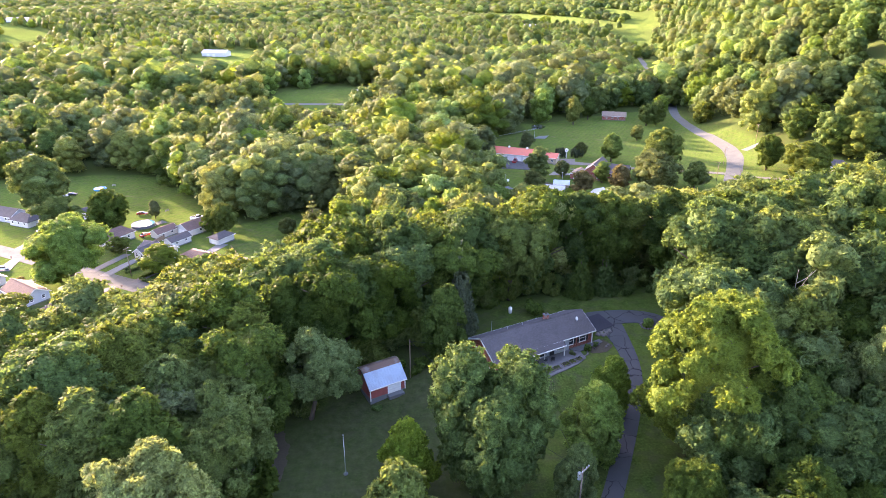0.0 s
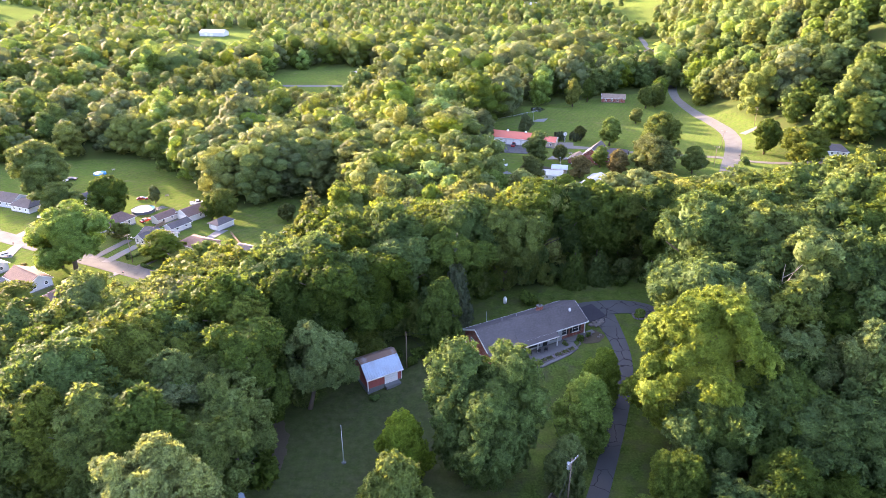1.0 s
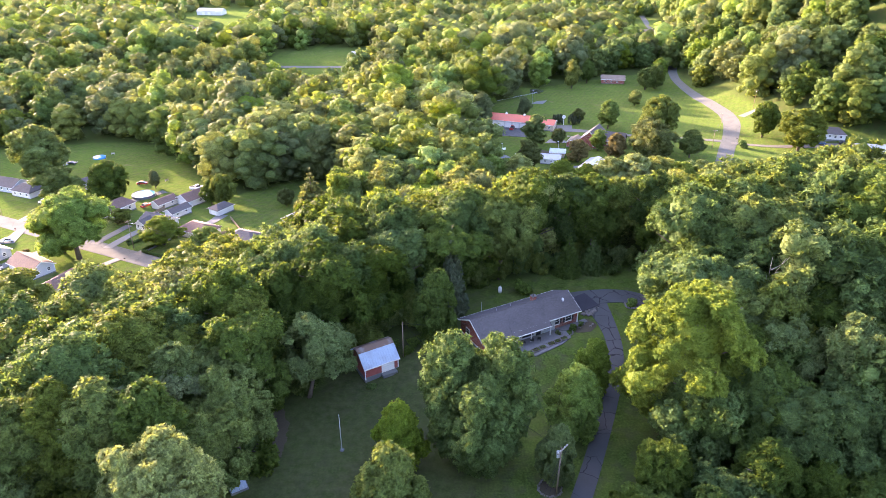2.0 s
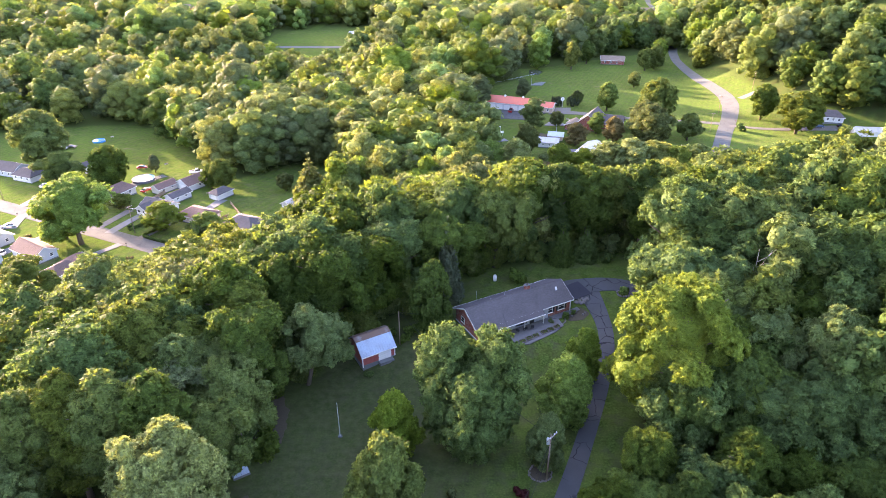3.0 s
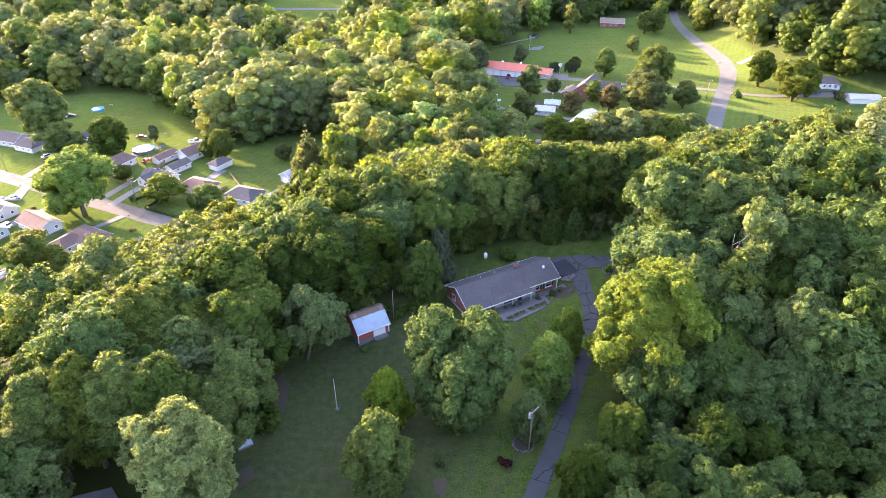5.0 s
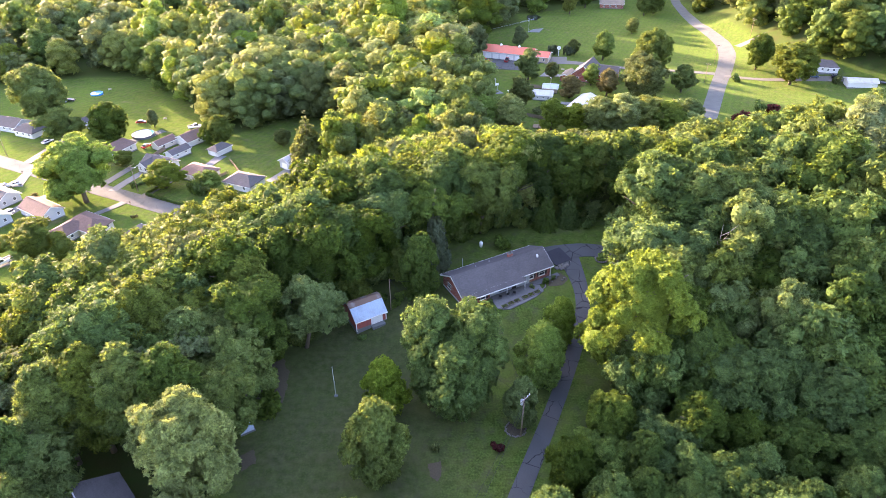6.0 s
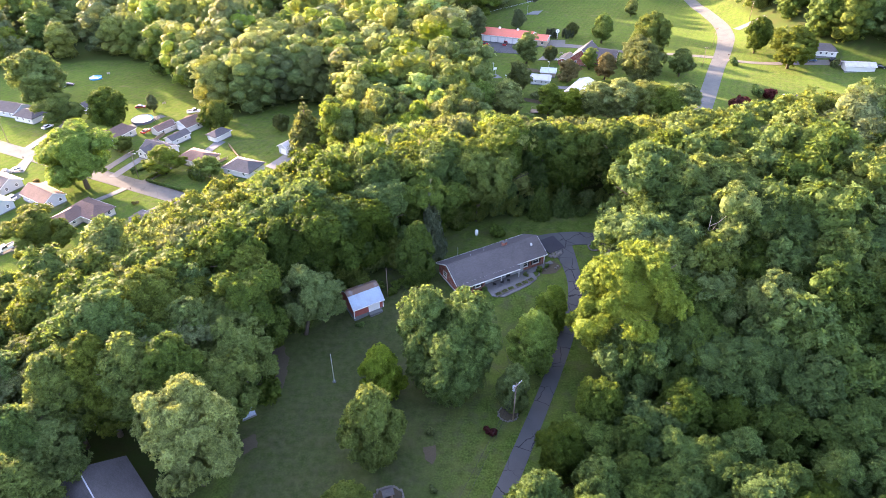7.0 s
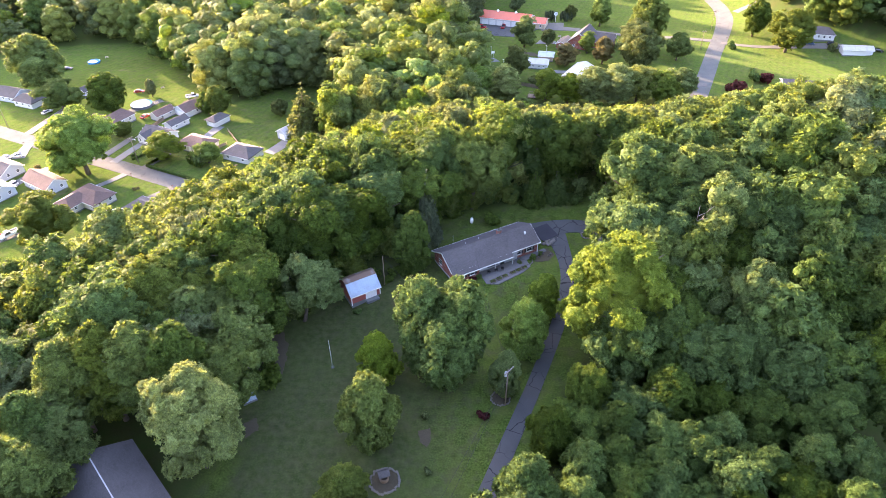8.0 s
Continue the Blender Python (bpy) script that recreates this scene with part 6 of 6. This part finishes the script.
part("foot_ring", rod([(0, 0, -0.05), (0, 0, 0.1)], [0.3, 0.3], 12), STEEL, tank)

# rusted back slope and frame of the red shed
for side in (-1, 1):
    bm = bmesh.new()
    v = [bm.verts.new((x, side * y, z + up)) for up in (0.17, 0.2) for x, y, z in ((-3.35, 0.0, 4.1), (3.35, 0.0, 4.1), (3.35, 1.12, 3.70), (-3.35, 1.12, 3.70))]
    for f in ((3, 2, 1, 0), (4, 5, 6, 7), (0, 1, 5, 4), (1, 2, 6, 5), (2, 3, 7, 6), (3, 0, 4, 7)):
        bm.faces.new([v[i] for i in f])
    part("rusted_roof_sheet", bm, METAL_RUST, shed, "rusted corrugated roof sheet")
for k in range(15):
    x = -3.2 + 0.457 * k
    bm = bmesh.new()
    v = [bm.verts.new(p) for p in ((x - 0.03, -1.19, 3.83), (x + 0.03, -1.19, 3.83), (x + 0.03, -3.24, 1.985), (x - 0.03, -3.24, 1.985), (x, -1.19, 3.89), (x, -3.24, 2.05))]
    for f in ((0, 3, 5, 4), (1, 4, 5, 2), (0, 4, 1), (3, 2, 5)):
        bm.faces.new([v[i] for i in f])
    part("roof_rib", bm, METAL_BLUE, shed)
for x in (-3.08, 3.08):
    part("corner_board", block(x - 0.08, x + 0.08, -3.06, -2.98, -0.3, 2.1), WHITE, shed)
part("door_track", block(-0.3, 2.6, -3.1, -3.02, 1.89, 2.0), WHITE, shed)
part("ramp", block(-0.2, 2.5, -4.0, -3.02, -0.5, 0.05), CONCRETE, shed)

part("ridge_strip", block(-8.95, 8.95, -0.09, 0.09, 6.33, 6.40), METAL_PALE, barn, "pale metal ridge strip")

# cellar hatch at the edge of the lawn
c = empty("cellar_hatch", -26.6, 63.9, ground(-26.6, 63.9), 32, "low sloping cellar hatch with a blue-grey metal lid", "cellar hatch")
bm = bmesh.new()
v = [bm.verts.new(p) for p in ((-1.2, -0.75, -0.2), (1.2, -0.75, -0.2), (1.2, 0.75, -0.2), (-1.2, 0.75, -0.2), (-1.2, -0.75, 0.35), (1.2, -0.75, 0.35), (1.2, 0.75, 0.75), (-1.2, 0.75, 0.75))]
for f in ((3, 2, 1, 0), (4, 5, 6, 7), (0, 1, 5, 4), (1, 2, 6, 5), (2, 3, 7, 6), (3, 0, 4, 7)):
    bm.faces.new([v[i] for i in f])
part("surround", bm, CONCRETE, c)
for s in (-1, 1):
    m = pose(s * 0.56, 0, 0.575, 14.9, 0, 0)
    d = part("lid", block(-0.54, 0.54, -0.74, 0.74, 0, 0.05, m=m), METAL_BLUE, c, "blue-grey metal lid")
    part("handle", block(-0.06, 0.06, -0.5, -0.44, 0.05, 0.1, m=m), STEEL, d)

# wishing well
w = empty("wishing_well", -2.5, 48.4, ground(-2.5, 48.4), 20, "small wooden wishing well with a dark shingle roof", "wishing well")
bm = bmesh.new()
for k in range(12):
    t = 6.283 * k / 12
    box(bm, -0.16, 0.16, -0.08, 0.08, 0, 0.75, pose(0.6 * math.cos(t), 0.6 * math.sin(t), 0, 0, 0, math.degrees(t) + 90))
part("basin", bm, POLE_WOOD, w)
for s in (-1, 1):
    part("post", block(s * 0.62 - 0.06, s * 0.62 + 0.06, -0.06, 0.06, 0, 1.75), POLE_WOOD, w)
part("winch", rod([(-0.6, 0, 1.25), (0.6, 0, 1.25)], [0.06, 0.06], 8), POLE_WOOD, w)
part("roof", roof_bm(1.5, 1.2, 1.7, 0.55, 0.12, 0.06), ROOF_DARK, w)

# ---- poles and wires ----
def flagpole(x, y, h):
    f = empty("flagpole", x, y, ground(x, y), 0, "bare white flagpole on the lawn", "flagpole")
    part("pole", rod([(0, 0, 0), (0, 0, h * 0.5), (0, 0, h)], [0.05, 0.04, 0.025], 8), WHITE, f, smooth=True)
    part("base", rod([(0, 0, -0.2), (0, 0, 0.16)], [0.36, 0.32], 10), CONCRETE, f)
    part("finial", rod([(0, 0, h), (0, 0, h + 0.1)], [0.07, 0.05], 8), STEEL, f)


flagpole(-13.4, 71.3, 6.6)


def utility_pole(x, y, h, turn, label, lamp=False, arms=1, gear=True, r=0.13, lean=(0, 0)):
    p = empty("utility_pole", x, y, ground(x, y), turn, label, "utility pole")
    part("pole", rod([(0, 0, -0.5), (lean[0] * 0.5, lean[1] * 0.5, h * 0.5), (lean[0], lean[1], h)], [r, r * 0.85, r * 0.7], 8), POLE_WOOD, p, smooth=True)
    for k in range(arms):
        z = h - 0.4 - 0.9 * k
        a = part("crossarm", block(lean[0] - 1.2, lean[0] + 1.2, lean[1] - r - 0.12, lean[1] - r, z, z + 0.14), DEADWOOD if gear else POLE_WOOD, p)
        for i in (-1.05, -0.5, 0.5, 1.05):
            part("insulator", rod([(lean[0] + i, lean[1] - r - 0.06, z + 0.14), (lean[0] + i, lean[1] - r - 0.06, z + 0.32)], [0.05, 0.04], 6), WHITE, a)
    if gear:
        part("transformer", rod([(lean[0], lean[1] + 0.38, h - 2.0), (lean[0], lean[1] + 0.38, h - 1.0)], [0.24, 0.24], 10), STEEL, p)
    if lamp:
        a = part("lamp_arm", rod([(0, 0, h - 1.2), (0, -1.0, h - 0.7), (0, -1.8, h - 0.65)], [0.04, 0.04, 0.03], 6), STEEL, p)
        part("lamp_head", block(-0.16, 0.16, -2.3, -1.7, h - 0.72, h - 0.6), WHITE, a)
    return p


def wire(a, b, sag, label="thin dark overhead wire between poles"):
    pts = [tuple(Vector(a).lerp(Vector(b), k / 10) - Vector((0, 0, sag * 4 * (k / 10) * (1 - k / 10)))) for k in range(11)]
    ob = part("overhead_wire", rod(pts, [0.022] * 11, 4), BLACK)
    tagged(ob, label, "wire", "overhead wires")


utility_pole(16.9, 62.6, 8.4, 48, "leaning wooden utility pole with a pale crossarm beside the driveway", lean=(0.4, 0.2))
utility_pole(-5.4, 92.2, 7.2, 10, "thin wooden pole beside the red shed", arms=0, gear=False, r=0.10)
for x, y, h, lamp in ((-104.2, 198.7, 10.5, True), (-169.0, 230.6, 10.5, False), (-62.0, 177.8, 10.0, False), (101.7, 255.0, 9.0, False), (146.5, 333.5, 10.5, False), (131.4, 303.5, 9.5, False), (175.0, 362.0, 10.5, True)):
    utility_pole(x, y, h, 64 if x < 0 else -25, "wooden utility pole beside the road", lamp, gear=False)
for x, y, h in ((53.4, 283.0, 9.5), (32.8, 268.0, 8.5), (29.0, 292.5, 6.0), (57.0, 404.0, 8.0), (118.0, 372.0, 6.0)):
    p = empty("lamp_post", x, y, ground(x, y), -20, "tall slim lamp post on the park lawn", "lamp post")
    part("pole", rod([(0, 0, 0), (0, 0, h)], [0.09, 0.06], 8), STEEL, p)
    part("head", block(-0.5, 0.12, -0.15, 0.15, h, h + 0.16), WHITE, p)
g = ground
wire((17.3, 62.8, g(17, 63) + 8.0), (-5.4, 92.2, g(-5, 92) + 7.0), 1.4)
wire((17.3, 62.8, g(17, 63) + 8.2), (-4.0, 20.0, 9.0), 1.0)
wire((17.6, 62.8, g(17, 63) + 8.2), (-2.4, 19.0, 9.0), 1.1)
wire((17.3, 62.8, g(17, 63) + 7.6), (*at_house(-4.0, 2.0), 6.2), 0.9)
wire((-5.4, 92.2, g(-5, 92) + 7.0), (*at_house(-9.5, 0.0), 6.4), 0.5)
for dz in (-0.3, -1.2):
    wire((-169.0, 230.6, g(-168.2, 229.8) + 10.2 + dz), (-104.2, 198.7, g(-103.7, 198.7) + 10.2 + dz), 1.0)
    wire((-104.2, 198.7, g(-103.7, 198.7) + 10.2 + dz), (-62.0, 177.8, g(-62.0, 177.8) + 9.7 + dz), 0.8)
    wire((146.5, 333.5, g(146, 333) + 10.2 + dz), (131.4, 303.5, g(131, 303) + 9.2 + dz), 0.6)
    wire((131.4, 303.5, g(131, 303) + 9.2 + dz), (101.7, 255.0, g(101, 255) + 8.7 + dz), 0.8)

# ---- cars ----
def car(kind, paint, x, y, turn, label):
    """A parked car with its nose along its own x."""
    L, W, roofline = {"sedan": (4.7, 1.8, 1.42), "suv": (4.8, 1.95, 1.78), "pickup": (5.7, 2.0, 1.85)}[kind]
    c = empty("parked_car" if kind != "pickup" else "pickup_truck", x, y, ground(x, y) + 0.14, turn, label, "car" if kind != "pickup" else "truck")
    belt = 0.92 if kind == "sedan" else 1.08
    body = bmesh.new()
    prof = [(-L / 2, 0.35), (-L / 2, belt - 0.08), (-L / 2 + 0.25, belt), (L * 0.18, belt), (L / 2 - 0.35, belt - 0.16), (L / 2, belt - 0.35), (L / 2, 0.35)]
    sides = [[body.verts.new((px, s * W / 2 * (0.97 if pz > 0.6 else 1.0), pz)) for px, pz in prof] for s in (-1, 1)]
    for k in range(len(prof)):
        body.faces.new((sides[0][k], sides[0][(k + 1) % len(prof)], sides[1][(k + 1) % len(prof)], sides[1][k]))
    body.faces.new(sides[0])
    body.faces.new(sides[1][::-1])
    bmesh.ops.bevel(body, geom=list(body.edges), offset=0.06, segments=2, affect="EDGES")
    b = part("body", body, paint, c, smooth=False)
    x0, x1, x2, x3 = {"sedan": (-L * 0.40, -L * 0.22, L * 0.06, L * 0.24), "suv": (-L * 0.48, -L * 0.42, L * 0.08, L * 0.24), "pickup": (-L * 0.08, -L * 0.04, L * 0.16, L * 0.28)}[kind]
    glass = bmesh.new()
    v = [glass.verts.new(p) for p in ((x0, -W * 0.46, belt - 0.02), (x3, -W * 0.46, belt - 0.02), (x3, W * 0.46, belt - 0.02), (x0, W * 0.46, belt - 0.02),
                                      (x1, -W * 0.38, roofline - 0.06), (x2, -W * 0.38, roofline - 0.06), (x2, W * 0.38, roofline - 0.06), (x1, W * 0.38, roofline - 0.06))]
    for f in ((3, 2, 1, 0), (4, 5, 6, 7), (0, 1, 5, 4), (1, 2, 6, 5), (2, 3, 7, 6), (3, 0, 4, 7)):
        glass.faces.new([v[i] for i in f])
    part("cabin_glass", glass, GLASS, c)
    part("roof", bevelled(block(x1 - 0.05, x2 + 0.08, -W * 0.40, W * 0.40, roofline - 0.055, roofline), 0.02), paint, c)
    if kind == "pickup":
        part("cargo_bed", block(-L * 0.46, -L * 0.11, -W * 0.38, W * 0.38, belt + 0.003, belt + 0.02), BLACK, c)
        for s in (-1, 1):
            part("bed_rail", block(-L * 0.48, -L * 0.10, s * W * 0.44 - 0.06, s * W * 0.44 + 0.06, belt + 0.003, belt + 0.12), paint, c)
    for fx in (-L * 0.31, L * 0.32):
        for s in (-1, 1):
            t = part("wheel", rod([(fx, s * (W / 2 - 0.2), 0.2), (fx, s * (W / 2 + 0.02), 0.2)], [0.34, 0.34], 14), BLACK, c)
            part("rim", rod([(fx, s * (W / 2 + 0.0), 0.2), (fx, s * (W / 2 + 0.035), 0.2)], [0.2, 0.19], 10), STEEL, t)
    for s in (-1, 1):
        part("headlight", block(L / 2 - 0.05, L / 2 + 0.02, s * W * 0.36 - 0.16, s * W * 0.36 + 0.16, belt - 0.33, belt - 0.2), WHITE, b)
        part("taillight", block(-L / 2 - 0.02, -L / 2 + 0.05, s * W * 0.40 - 0.1, s * W * 0.40 + 0.1, belt - 0.35, belt - 0.12), RED_BRIGHT, b)
    return c


PAINTS = {k: plain(k + "_car_paint", v, 0.25, 0, 2.0, 0.05, 0, 0.5) for k, v in (("white", (0.78, 0.78, 0.77)), ("silver", (0.45, 0.47, 0.49)), ("black", (0.02, 0.021, 0.023)), ("red", (0.36, 0.03, 0.03)), ("blue", (0.06, 0.10, 0.17)))}
for kind, paint, x, y, turn, text in [
    ("suv", "white", -99.6, 163.4, 52, "white off-road car parked beside the cream house"), ("pickup", "white", -126.1, 152.4, 236, "white pickup truck parked on gravel"),
    ("sedan", "red", -130.6, 151.0, 236, "red car parked on gravel"), ("sedan", "silver", -154.6, 202.4, 200, "silver car parked on a driveway"), ("sedan", "white", -151.2, 204.2, 205, "white car parked on a driveway"),
    ("suv", "white", -140.6, 180.8, 250, "white car parked behind the cottage"), ("sedan", "red", -129.9, 267.4, 10, "red car parked on the meadow"), ("pickup", "white", -104.2, 261.4, 20, "white pickup truck beside the smoke pile"),
    ("sedan", "black", -176.8, 298.2, 10, "dark car parked on the meadow"), ("sedan", "silver", -179.8, 295.4, 15, "grey car parked on the meadow"), ("sedan", "red", -116.8, 239.6, 62, "red car parked beside the house"),
    ("suv", "silver", -149.4, 261.6, 60, "silver car parked behind the houses"), ("sedan", "white", -146.6, 262.0, 60, "white car parked behind the houses"),
    ("sedan", "white", 24.0, 337.0, -14, "white car parked on the forecourt"), ("suv", "red", 27.0, 341.0, -14, "dark red car parked on the forecourt"), ("pickup", "red", 38.5, 341.5, 74, "red truck before the barn doors"),
    ("suv", "blue", 184.1, 304.8, -8, "blue car parked by the farmhouse"), ("suv", "black", 193.6, 301.5, -14, "black car parked by the farmhouse"), ("sedan", "black", 210.5, 292.0, -24, "black car parked by the long shed"),
    ("sedan", "white", -160.3, 245.1, 62, "white car on the village lane"),
]:
    if text.endswith("smoke pile"):
        text = "white pickup truck parked on the meadow"
    car(kind, PAINTS[paint], x, y, turn, text)

# ---- pools, mailboxes, fences and yard things ----
def round_pool(x, y, r, h, wall, label):
    p = empty("round_pool", x, y, ground(x, y), 0, label, "pool")
    bm = bmesh.new()
    n = 28
    rings = [[bm.verts.new((q * math.cos(6.283 * k / n), q * math.sin(6.283 * k / n), z)) for k in range(n)] for q, z in ((r, -0.3), (r, h), (r - 0.15, h), (r - 0.15, h - 0.5))]
    for a, b in zip(rings, rings[1:]):
        for k in range(n):
            bm.faces.new((a[k], a[(k + 1) % n], b[(k + 1) % n], b[k]))
    part("pool_wall", bm, wall, p)
    part("water", rod([(0, 0, 0.02), (0, 0, h - 0.15)], [r - 0.16, r - 0.16], n), WATER, p)
    part("ladder", rod([(r + 0.4, 0, 0), (r, 0, h + 0.6), (r - 0.3, 0, h - 0.2)], [0.05, 0.05, 0.05], 6), WHITE, p)


round_pool(-123.0, 252.0, 4.6, 1.25, SHUTTER_BLUE, "round above-ground pool with a dark blue-grey wall")
round_pool(-168.5, 308.6, 2.9, 0.8, BLUE, "small bright blue inflatable pool on the meadow")


def mailbox(x, y, turn):
    m = empty("mailbox", x, y, ground(x, y), turn, "black mailbox on a post beside the street", "mailbox", "mailboxes")
    part("post", block(-0.06, 0.06, -0.06, 0.06, -0.2, 1.05), POLE_WOOD, m)
    part("box", bevelled(block(-0.15, 0.15, -0.3, 0.3, 1.052, 1.3), 0.03), BLACK, m)
    part("flag", block(0.155, 0.175, -0.1, 0.0, 1.25, 1.42), RED_BRIGHT, m)


for x, y in ((-102.6, 188.3), (-85.2, 179.5), (-128.1, 201.5), (-153.7, 214.0), (149.5, 318.5)):
    mailbox(x, y, 64)


def fence(x0, y0, x1, y1, h, mat, label, boards=True):
    l, a = math.hypot(x1 - x0, y1 - y0), math.degrees(math.atan2(y1 - y0, x1 - x0))
    f = empty("fence", x0, y0, min(ground(x0, y0), ground(x1, y1)), a, label, "fence")
    n = max(2, round(l / 2.4))
    for k in range(n + 1):
        part("post", block(l * k / n - 0.07, l * k / n + 0.07, -0.07, 0.07, -0.5, h + 0.1), mat, f)
    for z in ((h * 0.5, h * 0.88) if not boards else (0.15, h - 0.3)):
        part("rail", block(0, l, 0.075, 0.11, z, z + (0.12 if boards else 0.06)), mat, f)
    if boards:
        for k in range(int(l / 0.6)):
            part("board", block(k * 0.6 + 0.02, k * 0.6 + 0.58, 0.125, 0.15, 0.05, h), mat, f)


fence(34.0, 262.6, 47.6, 255.4, 1.7, POLE_WOOD, "weathered wooden board fence at the lawn's edge")
fence(-78.8, 225.1, -69.1, 209.3, 1.4, POLE_WOOD, "low wooden fence between the gardens")
fence(-82.1, 205.3, -76.1, 213.5, 1.2, POLE_WOOD, "low wooden fence behind the hipped house")
fence(-112.8, 222.2, -108.1, 236.5, 1.6, POLE_WOOD, "brown board fence beside the driveway")
fence(30.0, 408.0, 64.0, 436.0, 0.9, SIDING_GREY, "pale rail fence along the park's edge", False)

# park sign, deck and benches
s = empty("park_sign", 67.6, 351.5, ground(67.6, 351.5), 0, "tall white round sign on a post among the evergreens", "sign")
part("post", rod([(0, 0, 0), (0, 0, 3.6)], [0.16, 0.12], 8), WHITE, s)
part("disc", rod([(0, -0.08, 4.4), (0, 0.08, 4.4)], [1.0, 1.0], 20), WHITE, s)
part("emblem", rod([(0, -0.1, 4.4), (0, -0.085, 4.4)], [0.45, 0.45], 16), SIDING_GREY, s, "plain grey emblem")
d = empty("wooden_deck", 44.0, 246.5, ground(44.0, 246.5), -14, "small raised wooden deck with a rail", "deck")
part("floor", block(-2.4, 2.4, -1.8, 1.8, 0.5, 0.6), POLE_WOOD, d)
for sx in (-2.3, 0, 2.3):
    for sy in (-1.7, 1.7):
        part("post", block(sx - 0.07, sx + 0.07, sy - 0.07, sy + 0.07, -0.3, 1.6), POLE_WOOD, d)
for sy in (-1.7, 1.7):
    part("rail", block(-2.3, 2.3, sy - 0.05, sy + 0.05, 1.602, 1.7), POLE_WOOD, d)
h = empty("ball_hoop", 30.0, 292.6, ground(30.0, 292.6), 200, "basketball hoop with a white backboard", "hoop")
part("post", rod([(0, 0, 0), (0, 0, 3.2)], [0.07, 0.06], 8), STEEL, h)
part("backboard", block(-0.9, 0.9, -0.35, -0.3, 2.8, 3.9), WHITE, h)
part("rim", rod([(0, -0.36, 3.05), (0, -0.85, 3.05)], [0.03, 0.03], 6), RED_BRIGHT, h)
for i, (x, y, t) in enumerate(((-98.7, 264.0, 20), (-117.1, 254.3, 70), (-121.2, 272.2, 40), (62.5, 327.0, -20), (66.0, 325.0, -20), (-164.9, 315.2, 10))):
    b = empty("garden_bench", x, y, ground(x, y), t, "weathered wooden bench on the grass", "bench")
    part("seat", block(-0.8, 0.8, -0.2, 0.2, 0.42, 0.47), DEADWOOD, b)
    part("backrest", block(-0.8, 0.8, 0.2, 0.24, 0.5, 0.9), DEADWOOD, b)
    for sx in (-0.65, 0.65):
        part("leg", block(sx - 0.05, sx + 0.05, -0.18, 0.18, 0, 0.42), DEADWOOD, b)
for i, (x, y) in enumerate(((36.1, 351.2), (45.5, 347.8))):
    v = empty("roof_vent", x, y, ground(41, 349) + 0.25 + 5.8, -20, "white roof ventilator on the red barn", "roof vent")
    part("base", block(-0.5, 0.5, -0.5, 0.5, -0.6, 0.3), WHITE, v)
    part("hood", rod([(0, 0, 0.3), (0, 0, 0.9)], [0.75, 0.3], 10), WHITE, v)
lounge = empty("carport", -141.5, 175.9, ground(-141.5, 175.9), 36, "open carport on white posts", "carport")
for sx in (-2.4, 2.4):
    for sy in (-2.0, 2.0):
        part("post", block(sx - 0.08, sx + 0.08, sy - 0.08, sy + 0.08, -0.5, 2.3), WHITE, lounge)
part("roof", block(-2.7, 2.7, -2.3, 2.3, 2.302, 2.42), ROOF_DARK, lounge)


# bare dead tree among the woods
def dead_tree(x, y, h, seed):
    rd = random.Random(seed)
    t = empty("dead_tree", x, y, ground(x, y), 0, "bare grey dead tree among the leafy crowns", "tree")
    part("trunk", rod([(0, 0, 0), (0.2, 0, h * 0.5), (0, 0.2, h)], [0.26, 0.14, 0.03], 7), DEADWOOD, t)
    for k in range(9):
        a, z, l = 0.7 * k + rd.uniform(-0.3, 0.3), h * (0.5 + 0.05 * k), rd.uniform(1.3, 2.4)
        b = part("branch", rod([(0.1, 0.1, z), (math.cos(a) * l * 0.6, math.sin(a) * l * 0.6, z + l * 0.6), (math.cos(a) * l, math.sin(a) * l, z + l * 1.3)], [0.06, 0.04, 0.015], 5), DEADWOOD, t)
        part("twig", rod([(math.cos(a) * l * 0.6, math.sin(a) * l * 0.6, z + l * 0.6), (math.cos(a + 0.7) * l * 1.1, math.sin(a + 0.7) * l * 1.1, z + l * 0.9)], [0.04, 0.012], 4), DEADWOOD, b)


dead_tree(52.0, 87.0, 21.4, 4)
